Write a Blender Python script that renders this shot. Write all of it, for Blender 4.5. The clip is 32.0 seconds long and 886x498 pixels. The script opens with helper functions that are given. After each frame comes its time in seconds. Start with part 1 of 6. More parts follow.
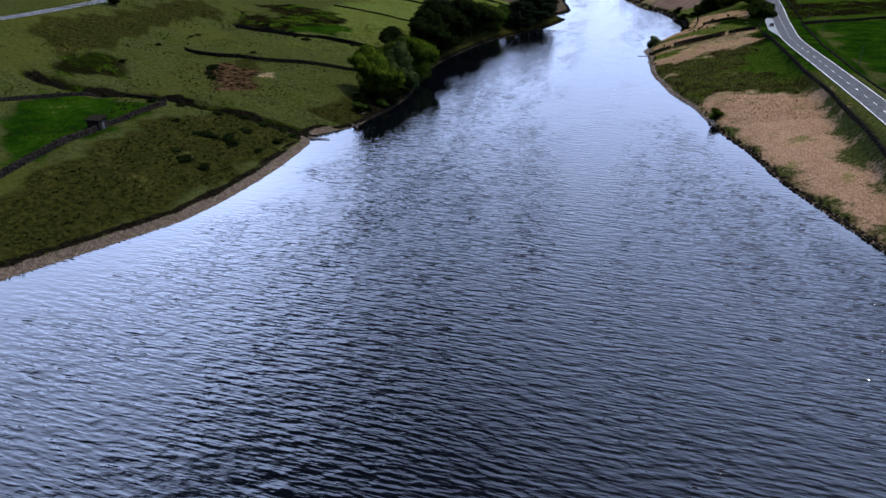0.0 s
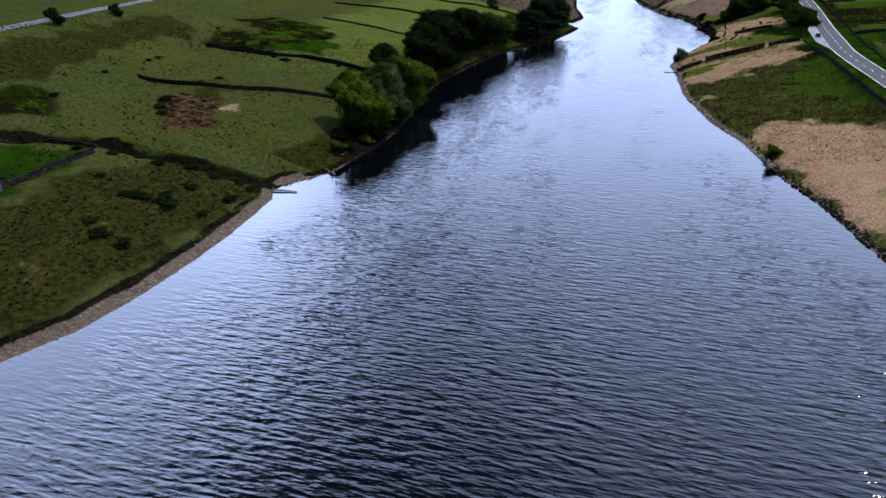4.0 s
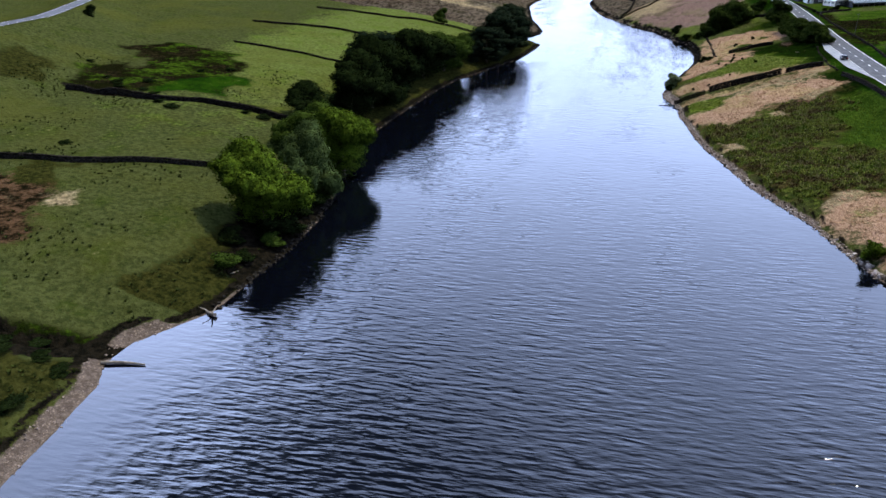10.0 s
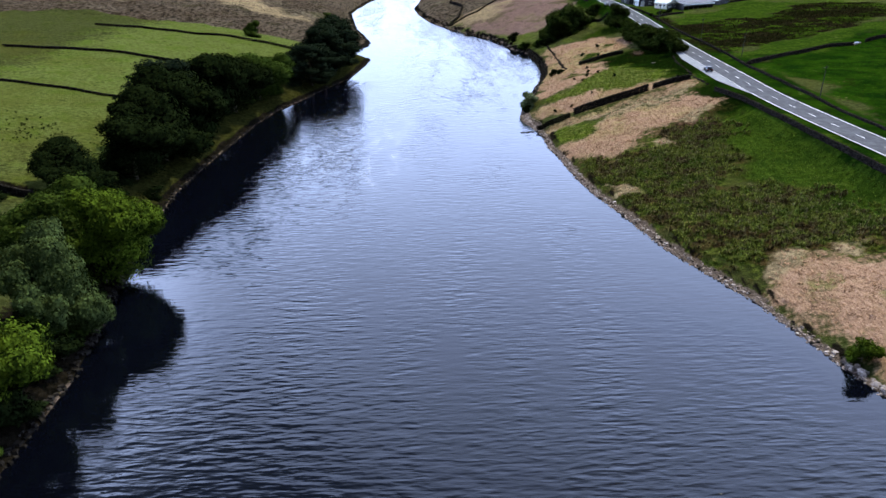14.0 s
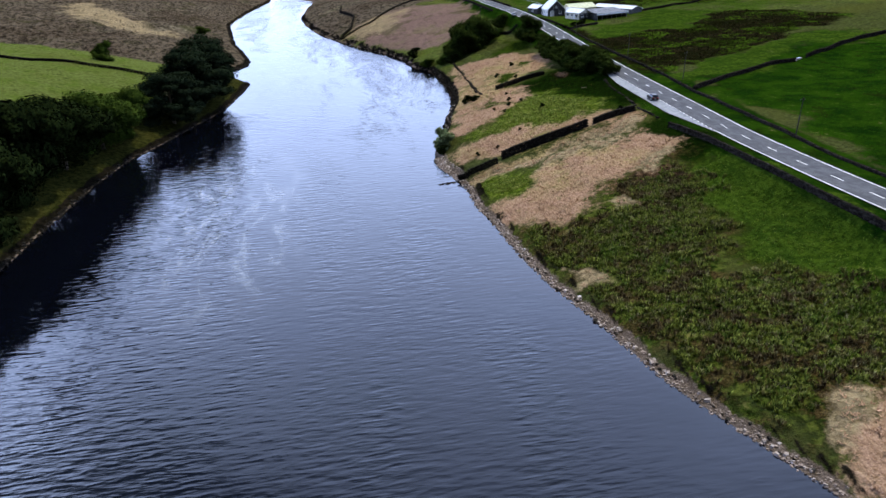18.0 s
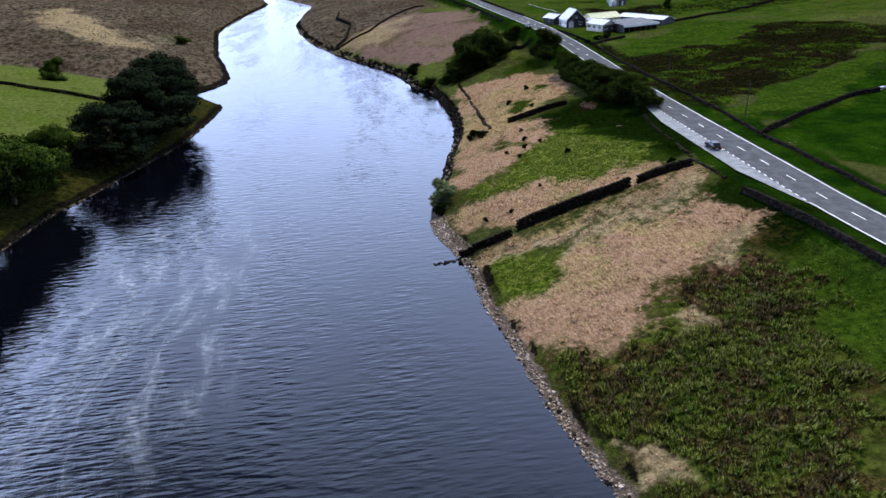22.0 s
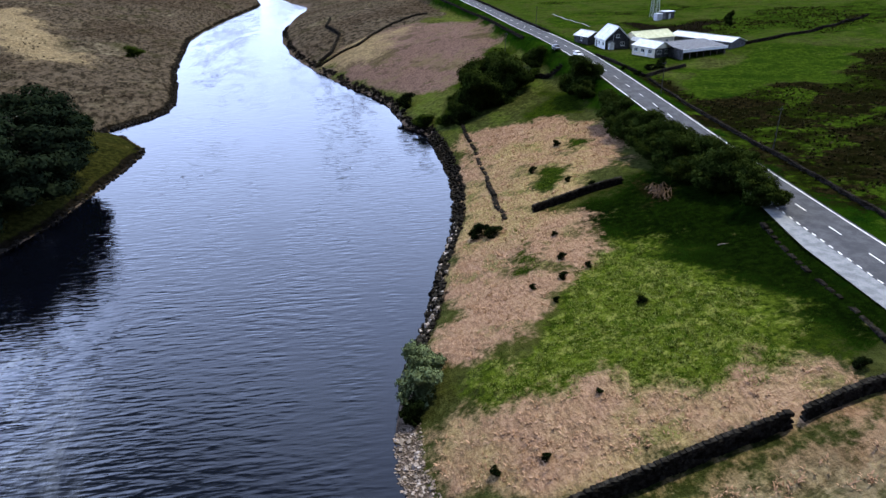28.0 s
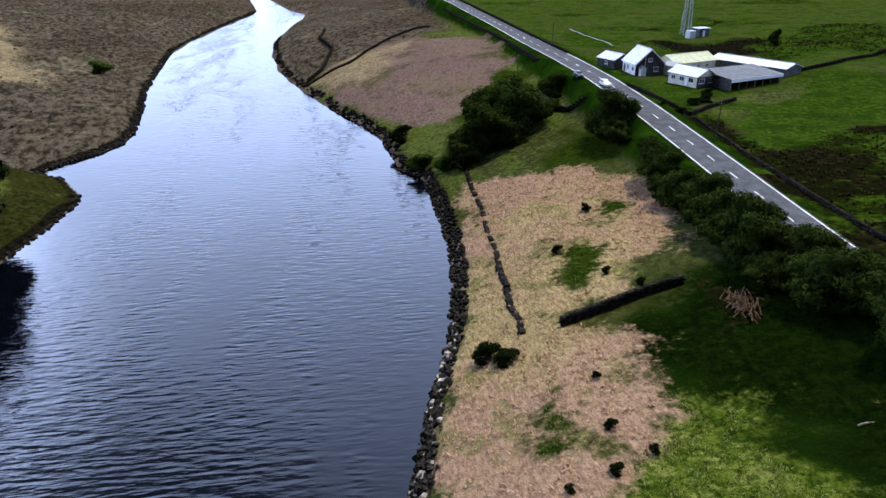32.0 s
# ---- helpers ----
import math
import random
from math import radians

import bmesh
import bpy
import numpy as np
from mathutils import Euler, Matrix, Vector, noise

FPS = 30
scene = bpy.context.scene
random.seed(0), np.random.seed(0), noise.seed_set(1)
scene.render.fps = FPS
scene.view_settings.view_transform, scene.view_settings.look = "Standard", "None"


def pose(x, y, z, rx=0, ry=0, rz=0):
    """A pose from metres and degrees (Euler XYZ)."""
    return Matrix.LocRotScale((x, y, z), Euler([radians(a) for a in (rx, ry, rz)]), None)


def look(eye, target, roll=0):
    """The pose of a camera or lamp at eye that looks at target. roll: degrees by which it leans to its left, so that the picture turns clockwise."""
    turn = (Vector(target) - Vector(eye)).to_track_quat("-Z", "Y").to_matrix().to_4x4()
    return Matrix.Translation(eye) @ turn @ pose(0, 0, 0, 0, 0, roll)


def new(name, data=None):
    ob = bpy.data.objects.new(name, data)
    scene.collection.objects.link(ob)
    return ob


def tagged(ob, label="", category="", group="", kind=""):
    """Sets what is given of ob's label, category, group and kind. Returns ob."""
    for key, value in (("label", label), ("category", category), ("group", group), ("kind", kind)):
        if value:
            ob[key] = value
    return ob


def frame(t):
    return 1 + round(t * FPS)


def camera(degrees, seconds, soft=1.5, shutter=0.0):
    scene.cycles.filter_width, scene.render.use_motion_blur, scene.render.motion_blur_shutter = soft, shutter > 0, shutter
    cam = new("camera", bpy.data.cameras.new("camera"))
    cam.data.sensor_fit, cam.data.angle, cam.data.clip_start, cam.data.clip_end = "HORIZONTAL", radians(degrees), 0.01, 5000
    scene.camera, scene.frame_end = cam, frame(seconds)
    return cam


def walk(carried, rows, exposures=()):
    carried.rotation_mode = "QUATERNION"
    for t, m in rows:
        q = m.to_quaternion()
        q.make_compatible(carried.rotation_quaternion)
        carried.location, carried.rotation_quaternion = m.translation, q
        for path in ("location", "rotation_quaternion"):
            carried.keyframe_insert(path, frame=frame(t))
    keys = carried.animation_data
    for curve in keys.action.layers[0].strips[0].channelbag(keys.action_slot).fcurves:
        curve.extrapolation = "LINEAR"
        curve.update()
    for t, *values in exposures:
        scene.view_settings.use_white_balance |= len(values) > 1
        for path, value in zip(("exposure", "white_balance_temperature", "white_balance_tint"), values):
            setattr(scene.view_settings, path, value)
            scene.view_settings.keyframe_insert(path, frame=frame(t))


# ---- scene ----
cam = camera(65.7, 32.0, 1.5)
PATH = [
    (0, (-1.838, 1.514, 54.307), (-2.378, 3.25, 53.474), -0.3),
    (0.5, (-1.391, 7.26, 54.756), (-1.945, 8.99, 53.919), -0.5),
    (1, (-3.757, 11.823, 54.868), (-4.303, 13.555, 54.031), -0.5),
    (1.5, (-4.16, 16.996, 54.641), (-4.715, 18.728, 53.808), -0.6),
    (2, (-5.473, 21.945, 54.792), (-6.028, 23.676, 53.957), -0.8),
    (2.5, (-6.325, 27.701, 54.784), (-6.887, 29.431, 53.953), -0.8),
    (3, (-7.448, 32.848, 54.361), (-8.017, 34.578, 53.533), -1.0),
    (3.5, (-9.253, 37.999, 54.076), (-9.821, 39.73, 53.251), -1.1),
    (5.5, (-16.176, 59.093, 54.189), (-16.743, 60.825, 53.365), -1.2),
    (6, (-17.558, 64.697, 54.12), (-18.127, 66.429, 53.297), -1.2),
    (6.5, (-19.542, 70.139, 53.926), (-20.108, 71.873, 53.105), -1.2),
    (7, (-21.265, 75.492, 53.793), (-21.832, 77.226, 52.974), -1.3),
    (7.5, (-22.715, 80.695, 53.703), (-23.284, 82.43, 52.886), -1.4),
    (8, (-24.053, 86.192, 53.575), (-24.572, 87.943, 52.759), -1.5),
    (8.5, (-25.769, 91.519, 53.499), (-26.224, 93.287, 52.683), -1.6),
    (9, (-27.704, 97.223, 53.534), (-28.134, 98.997, 52.718), -1.6),
    (9.5, (-29.268, 102.898, 53.62), (-29.699, 104.672, 52.803), -1.5),
    (10, (-30.709, 108.581, 53.68), (-31.14, 110.355, 52.864), -1.5),
    (10.5, (-32.059, 114.44, 53.61), (-32.465, 116.22, 52.794), -1.6),
    (11, (-33.48, 120.437, 53.537), (-33.817, 122.231, 52.719), -1.6),
    (11.5, (-35.131, 126.38, 53.701), (-35.335, 128.193, 52.879), -1.7),
    (12, (-36.423, 132.327, 53.725), (-36.51, 134.147, 52.901), -1.6),
    (12.5, (-37.287, 138.5, 53.285), (-37.291, 140.323, 52.461), -1.6),
    (13, (-38.11, 144.594, 53.168), (-38.089, 146.416, 52.345), -1.5),
    (13.5, (-38.662, 150.552, 53.291), (-38.641, 152.374, 52.468), -1.6),
    (14, (-38.834, 156.568, 53.073), (-38.815, 158.392, 52.253), -1.6),
    (14.5, (-38.616, 162.364, 52.947), (-38.594, 164.189, 52.129), -1.6),
    (15, (-38.619, 168.205, 52.922), (-38.339, 170.007, 52.1), -1.8),
    (15.5, (-38.853, 173.916, 53.175), (-38.509, 175.705, 52.35), -1.8),
    (17.5, (-38.381, 196.535, 53.427), (-38.083, 198.336, 52.609), -1.4),
    (18, (-37.165, 202.543, 53.633), (-36.872, 204.343, 52.812), -1.6),
    (18.5, (-36.331, 208.272, 53.947), (-36.041, 210.071, 53.123), -1.7),
    (19, (-35.004, 213.838, 53.344), (-34.717, 215.639, 52.524), -1.6),
    (19.5, (-34.0, 219.295, 53.462), (-33.716, 221.097, 52.641), -1.6),
    (20, (-32.784, 224.641, 53.162), (-32.502, 226.444, 52.344), -1.6),
    (20.5, (-31.296, 229.913, 53.517), (-31.02, 231.716, 52.697), -1.8),
    (21, (-30.036, 235.083, 53.596), (-29.762, 236.886, 52.776), -1.7),
    (21.5, (-28.877, 240.166, 54.299), (-28.607, 241.968, 53.475), -1.9),
    (22, (-27.582, 245.585, 53.827), (-27.311, 247.389, 53.007), -1.6),
    (22.5, (-26.719, 250.944, 54.335), (-26.448, 252.746, 53.511), -1.6),
    (23, (-25.352, 256.878, 54.248), (-25.082, 258.68, 53.423), -1.5),
    (23.5, (-24.094, 262.828, 54.368), (-23.824, 264.629, 53.542), -1.4),
    (24, (-22.805, 268.699, 54.395), (-22.538, 270.501, 53.567), -1.3),
    (24.5, (-21.718, 274.499, 54.327), (-21.452, 276.3, 53.498), -1.2),
    (25, (-20.435, 280.272, 54.055), (-20.171, 282.074, 53.228), -1.2),
    (25.5, (-19.353, 285.74, 54.235), (-19.092, 287.542, 53.408), -1.2),
    (27.5, (-14.208, 309.239, 52.849), (-13.957, 311.043, 52.024), -0.7),
    (28, (-12.801, 314.875, 52.313), (-12.556, 316.682, 51.491), -0.7),
    (28.5, (-11.84, 320.072, 51.668), (-11.597, 321.881, 50.85), -0.6),
    (29, (-11.192, 325.296, 51.402), (-10.948, 327.105, 50.583), -0.6),
    (29.5, (-10.418, 330.28, 51.378), (-10.176, 332.088, 50.558), -0.5),
    (30, (-9.308, 335.341, 51.111), (-9.072, 337.152, 50.295), -0.6),
    (30.5, (-8.691, 339.392, 51.535), (-8.455, 341.201, 50.717), -0.5),
    (31, (-7.793, 343.951, 51.449), (-7.56, 345.763, 50.635), -0.4),
    (31.5, (-7.113, 348.008, 52.21), (-6.881, 349.819, 51.393), -0.5),
    (32, (-6.233, 351.795, 52.777), (-6.001, 353.608, 51.964), -0.3),
]
walk(cam, [(t, look(eye, target, roll)) for t, eye, target, roll in PATH], ((0, -0.46), (3.5, -0.34), (8, -0.06), (11, 0.12), (14, 0.12), (18, -0.04), (21, -0.11), (26, -0.09), (32, -0.05)))

# ---------------------------------------------------------------- sky, sun
SUN_EL, SUN_AZ = 63.0, 52.0     # height above the horizon; way from +y towards +x
sun_way = Vector((math.sin(radians(SUN_AZ)) * math.cos(radians(SUN_EL)), math.cos(radians(SUN_AZ)) * math.cos(radians(SUN_EL)), math.sin(radians(SUN_EL))))
world = bpy.data.worlds.new("sky")
scene.world = world
world.use_nodes = True
wn, wl = world.node_tree.nodes, world.node_tree.links
wn.clear()
sky = wn.new("ShaderNodeTexSky")
sky.sky_type, sky.sun_disc, sky.sun_elevation, sky.sun_rotation = "NISHITA", False, radians(SUN_EL), radians(SUN_AZ)
sky.air_density, sky.dust_density, sky.ozone_density = 0.7, 0.4, 3.0


def world_math(kind, a, b):
    m = wn.new("ShaderNodeMath")
    m.operation = kind
    for socket, v in zip(m.inputs, (a, b)):
        if isinstance(v, (int, float)):
            socket.default_value = v
        else:
            wl.new(v, socket)
    return m.outputs[0]


def world_step(v, low, high):
    m = wn.new("ShaderNodeMapRange")
    m.interpolation_type = "SMOOTHSTEP"
    m.inputs["From Min"].default_value, m.inputs["From Max"].default_value = low, high
    wl.new(v, m.inputs["Value"])
    return m.outputs["Result"]


# broken bright cloud, thick towards the horizon and brightest on the sun's side
toward = wn.new("ShaderNodeTexCoord").outputs["Generated"]
axes = wn.new("ShaderNodeSeparateXYZ")
wl.new(toward, axes.inputs[0])
cloud_map = wn.new("ShaderNodeMapping")
cloud_map.inputs["Scale"].default_value = (1.0, 1.0, 2.2)
wl.new(toward, cloud_map.inputs["Vector"])
clouds = wn.new("ShaderNodeTexNoise")
clouds.inputs["Scale"].default_value, clouds.inputs["Detail"].default_value, clouds.inputs["Roughness"].default_value = 2.6, 6, 0.55
wl.new(cloud_map.outputs["Vector"], clouds.inputs["Vector"])
haze = world_math("SUBTRACT", 1.0, world_step(axes.outputs[2], 0.55, 0.88))
puffs = world_step(clouds.outputs["Fac"], 0.40, 0.66)
sunward = world_math("ADD", world_math("MULTIPLY", axes.outputs[0], 0.64), world_math("MULTIPLY", axes.outputs[1], 0.77))
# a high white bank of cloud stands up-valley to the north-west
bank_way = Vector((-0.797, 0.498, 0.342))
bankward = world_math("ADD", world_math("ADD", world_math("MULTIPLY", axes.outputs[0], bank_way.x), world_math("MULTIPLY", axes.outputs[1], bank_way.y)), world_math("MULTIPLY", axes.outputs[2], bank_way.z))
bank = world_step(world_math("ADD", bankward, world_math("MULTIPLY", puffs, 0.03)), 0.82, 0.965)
# and a clear blue gap ahead, high over the lake
gap_way = Vector((-0.328, 0.568, 0.755))
gapward = world_math("ADD", world_math("ADD", world_math("MULTIPLY", axes.outputs[0], gap_way.x), world_math("MULTIPLY", axes.outputs[1], gap_way.y)), world_math("MULTIPLY", axes.outputs[2], gap_way.z))
gap = world_step(world_math("ADD", gapward, world_math("MULTIPLY", clouds.outputs["Fac"], 0.06)), 0.975, 1.020)
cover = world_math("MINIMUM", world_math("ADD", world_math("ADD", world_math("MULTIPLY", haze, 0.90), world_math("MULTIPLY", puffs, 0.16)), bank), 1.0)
cover = world_math("MULTIPLY", cover, world_math("SUBTRACT", 1.0, world_math("MULTIPLY", gap, 0.93)))
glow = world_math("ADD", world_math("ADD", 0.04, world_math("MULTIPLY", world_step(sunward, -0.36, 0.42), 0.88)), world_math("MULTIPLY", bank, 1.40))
cloud_colour = wn.new("ShaderNodeVectorMath")
cloud_colour.operation = "SCALE"
cloud_colour.inputs[0].default_value = (26.8, 34.0, 55.0)
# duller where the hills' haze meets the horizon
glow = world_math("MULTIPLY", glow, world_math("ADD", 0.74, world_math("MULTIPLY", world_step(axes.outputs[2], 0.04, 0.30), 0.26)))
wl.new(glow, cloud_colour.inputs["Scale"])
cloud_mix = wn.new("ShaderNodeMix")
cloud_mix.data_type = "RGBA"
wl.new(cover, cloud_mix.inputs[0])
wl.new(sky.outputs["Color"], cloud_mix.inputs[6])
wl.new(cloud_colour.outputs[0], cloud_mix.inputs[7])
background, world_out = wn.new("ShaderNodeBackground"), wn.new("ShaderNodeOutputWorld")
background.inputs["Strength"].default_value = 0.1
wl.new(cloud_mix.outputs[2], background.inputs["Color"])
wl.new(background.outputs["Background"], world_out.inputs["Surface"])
sun = new("sun", bpy.data.lights.new("sun", "SUN"))
sun.data.energy, sun.data.angle, sun.data.color = 5.4, radians(2), (0.98, 0.94, 0.76)
sun.matrix_world = look(sun_way * 500, (0, 0, 0))


# ---------------------------------------------------------------- materials
class Mat:
    """A small writer of node materials, in real-world metres."""

    def __init__(self, name, rough=0.9, spec=0.3):
        self.mat = bpy.data.materials.new(name)
        self.mat.use_nodes = True
        self.n, self.l = self.mat.node_tree.nodes, self.mat.node_tree.links
        self.bsdf = self.n["Principled BSDF"]
        self.bsdf.inputs["Roughness"].default_value = rough
        self.bsdf.inputs["Specular IOR Level"].default_value = spec
        self.where = self.n.new("ShaderNodeNewGeometry").outputs["Position"]

    def put(self, socket, value):
        if isinstance(value, (int, float)):
            socket.default_value = value
        elif isinstance(value, tuple):
            socket.default_value = (*value, 1) if len(value) == 3 and len(socket.default_value) == 4 else value
        else:
            self.l.new(value, socket)

    def noise(self, scale, detail=4, rough=0.6, stretch=None, turn=0.0):
        tex = self.n.new("ShaderNodeTexNoise")
        place = self.where
        if stretch:
            m = self.n.new("ShaderNodeMapping")
            m.inputs["Scale"].default_value = stretch
            m.inputs["Rotation"].default_value = (0, 0, radians(turn))
            self.l.new(place, m.inputs["Vector"])
            place = m.outputs["Vector"]
        self.l.new(place, tex.inputs["Vector"])
        tex.inputs["Scale"].default_value, tex.inputs["Detail"].default_value, tex.inputs["Roughness"].default_value = scale, detail, rough
        return tex.outputs["Fac"]

    def cells(self, scale):
        tex = self.n.new("ShaderNodeTexVoronoi")
        self.l.new(self.where, tex.inputs["Vector"])
        tex.inputs["Scale"].default_value = scale
        return tex.outputs["Distance"], tex.outputs["Color"]

    def math(self, kind, a, b=0.0):
        m = self.n.new("ShaderNodeMath")
        m.operation = kind
        self.put(m.inputs[0], a), self.put(m.inputs[1], b)
        return m.outputs[0]

    def step(self, value, low, high):
        m = self.n.new("ShaderNodeMapRange")
        m.interpolation_type = "SMOOTHSTEP"
        self.put(m.inputs["Value"], value)
        m.inputs["From Min"].default_value, m.inputs["From Max"].default_value = low, high
        return m.outputs["Result"]

    def mix(self, f, a, b):
        m = self.n.new("ShaderNodeMix")
        m.data_type = "RGBA"
        self.put(m.inputs[0], f), self.put(m.inputs[6], a), self.put(m.inputs[7], b)
        return m.outputs[2]

    def attribute(self, name):
        a = self.n.new("ShaderNodeAttribute")
        a.attribute_name = name
        s = self.n.new("ShaderNodeSeparateColor")
        self.l.new(a.outputs["Color"], s.inputs["Color"])
        return s.outputs

    def chance(self):
        return self.n.new("ShaderNodeObjectInfo").outputs["Random"]

    def island(self):
        return self.n.new("ShaderNodeNewGeometry").outputs["Random Per Island"]

    def colour(self, value):
        self.put(self.bsdf.inputs["Base Color"], value)
        return self

    def rough(self, value):
        self.put(self.bsdf.inputs["Roughness"], value)
        return self

    def bump(self, value, strength=0.5, distance=0.1):
        b = self.n.new("ShaderNodeBump")
        b.inputs["Strength"].default_value, b.inputs["Distance"].default_value = strength, distance
        self.put(b.inputs["Height"], value)
        self.l.new(b.outputs["Normal"], self.bsdf.inputs["Normal"])
        return self


def speckled(name, dark, light, scale, rough=0.9, fine=None, spec=0.3, bump=0.4, distance=0.05, vary=0.0, islands=False):
    """A two-tone grained material; vary lets each piece differ."""
    m = Mat(name, rough, spec)
    c = m.mix(m.step(m.noise(scale, 5), 0.35, 0.65), dark, light)
    if fine:
        c = m.mix(m.math("MULTIPLY", m.step(m.noise(fine, 3), 0.45, 0.7), 0.6), c, tuple(v * 0.45 for v in dark))
    if vary or islands:
        r = m.island() if islands else m.chance()
        c = m.mix(m.math("MULTIPLY", r, vary), c, tuple(v * 0.35 for v in dark))
    m.colour(c).bump(m.noise(fine or scale * 4, 4), bump, distance)
    return m.mat


def ground_material():
    m = Mat("turf_and_moor", 1.0, 0.0)
    za, zb, zc, zd, ze, zf = [m.attribute("zone_" + k) for k in "abcdef"]
    broad, mid, fine, tuft = m.noise(0.02, 4), m.noise(0.12, 5, 0.65), m.noise(0.9, 5, 0.7), m.noise(2.6, 3, 0.7)
    edge = m.math("ADD", m.math("MULTIPLY", mid, 0.55), m.math("MULTIPLY", fine, 0.45))

    def zone(v, hard=0.09):
        return m.step(m.math("ADD", v, m.math("MULTIPLY", m.math("SUBTRACT", edge, 0.5), 2.2)), 0.5 - hard, 0.5 + hard)

    # pasture: olive near the water, paler in the upper fields
    near_turf = m.mix(m.step(fine, 0.34, 0.66), (0.026, 0.032, 0.013), (0.060, 0.068, 0.028))
    near_turf = m.mix(m.math("MULTIPLY", m.step(mid, 0.5, 0.68), 0.6), near_turf, (0.026, 0.040, 0.006))
    pale_turf = m.mix(m.step(fine, 0.32, 0.66), (0.052, 0.069, 0.020), (0.112, 0.136, 0.046))
    pale_turf = m.mix(m.math("MULTIPLY", m.step(mid, 0.46, 0.68), 0.6), pale_turf, (0.056, 0.094, 0.011))
    c = m.mix(zone(zd[1], 0.2), near_turf, pale_turf)
    c = m.mix(m.math("MULTIPLY", m.step(broad, 0.48, 0.66), 0.5), c, (0.060, 0.062, 0.016))
    c = m.mix(m.math("MULTIPLY", m.step(m.noise(0.34, 6, 0.7), 0.57, 0.68), 0.65), c, (0.012, 0.015, 0.005))
    c = m.mix(m.math("MULTIPLY", m.step(tuft, 0.58, 0.72), 0.3), c, (0.012, 0.017, 0.005))
    # rough grazing
    rough = m.mix(m.step(fine, 0.36, 0.66), (0.010, 0.012, 0.004), (0.036, 0.036, 0.012))
    rough = m.mix(m.math("MULTIPLY", m.step(mid, 0.52, 0.7), 0.6), rough, (0.042, 0.038, 0.013))
    c = m.mix(zone(zb[1]), c, rough)
    # lush sward, deeper in the fields above the road
    lush = m.mix(m.step(fine, 0.34, 0.66), (0.008, 0.017, 0.003), (0.030, 0.048, 0.006))
    lush = m.mix(m.math("MULTIPLY", m.step(mid, 0.5, 0.66), 0.65), lush, (0.017, 0.028, 0.005))
    lush = m.mix(m.math("MULTIPLY", m.step(tuft, 0.55, 0.68), 0.6), lush, (0.054, 0.068, 0.014))
    deep = m.mix(m.step(mid, 0.34, 0.68), (0.004, 0.016, 0.002), (0.015, 0.040, 0.003))
    deep = m.mix(m.math("MULTIPLY", m.step(fine, 0.52, 0.68), 0.5), deep, (0.030, 0.062, 0.007))
    deep = m.mix(m.math("MULTIPLY", m.step(m.noise(0.14, 6, 0.75), 0.56, 0.64), 0.6), deep, (0.009, 0.014, 0.003))
    c = m.mix(zone(za[1], 0.14), c, m.mix(zone(zd[2]), lush, deep))
    # dark grass below the road, with shade painted in as near-black green
    shaded_grass = m.mix(m.step(fine, 0.36, 0.66), (0.002, 0.005, 0.001), (0.006, 0.014, 0.002))
    shaded_grass = m.mix(m.math("MULTIPLY", m.step(tuft, 0.58, 0.70), 0.4), shaded_grass, (0.017, 0.034, 0.005))
    c = m.mix(zone(ze[2], 0.25), c, shaded_grass)
    # sedgy sward, yellow-green with bleached flecks
    sedge = m.mix(m.step(fine, 0.36, 0.62), (0.021, 0.039, 0.004), (0.092, 0.124, 0.019))
    sedge = m.mix(m.math("MULTIPLY", m.step(m.noise(0.20, 6, 0.75), 0.50, 0.66), 0.60), sedge, (0.030, 0.058, 0.005))
    sedge = m.mix(m.math("MULTIPLY", m.step(m.noise(0.50, 6, 0.78), 0.53, 0.61), 0.85), sedge, (0.205, 0.222, 0.070))
    c = m.mix(zone(zd[0], 0.32), c, sedge)
    # rushes: green, straw, brown and black by patches
    clump = m.noise(0.75, 3, 0.6)
    rush = m.mix(m.step(clump, 0.40, 0.62), (0.009, 0.014, 0.003), (0.070, 0.086, 0.018))
    rush = m.mix(m.math("MULTIPLY", m.step(m.noise(0.16, 5, 0.75, (1, 1, 1), 75), 0.48, 0.62), 0.8), rush, m.mix(m.step(clump, 0.36, 0.64), (0.008, 0.020, 0.003), (0.044, 0.078, 0.011)))
    rush = m.mix(m.math("MULTIPLY", m.step(m.noise(0.22, 5, 0.75, (1, 1, 1), 40), 0.48, 0.57), 0.88), rush, m.mix(m.step(tuft, 0.4, 0.6), (0.016, 0.010, 0.006), (0.070, 0.044, 0.024)))
    rush = m.mix(m.math("MULTIPLY", m.step(m.noise(0.34, 5, 0.75), 0.60, 0.68), 0.7), rush, (0.160, 0.140, 0.060))
    rush = m.mix(m.math("MULTIPLY", m.step(tuft, 0.60, 0.68), 0.45), rush, (0.130, 0.125, 0.050))
    c = m.mix(zone(zb[0], 0.3), c, rush)
    # heath and peat
    heath = m.mix(m.step(fine, 0.40, 0.62), (0.003, 0.003, 0.002), (0.020, 0.016, 0.009))
    heath = m.mix(m.math("MULTIPLY", m.step(m.noise(0.060, 7, 0.72), 0.49, 0.54), 0.95), heath, m.mix(m.step(fine, 0.36, 0.62), (0.010, 0.022, 0.003), (0.042, 0.075, 0.008)))
    heath = m.mix(m.math("MULTIPLY", m.step(m.noise(0.5, 5, 0.75), 0.6, 0.68), 0.4), heath, (0.070, 0.058, 0.030))
    heath = m.mix(m.math("MULTIPLY", m.step(m.noise(0.13, 6, 0.75, (0.6, 1.0, 1.0), 30), 0.44, 0.54), 0.8), heath, (0.005, 0.006, 0.002))
    c = m.mix(zone(za[2], 0.16), c, heath)
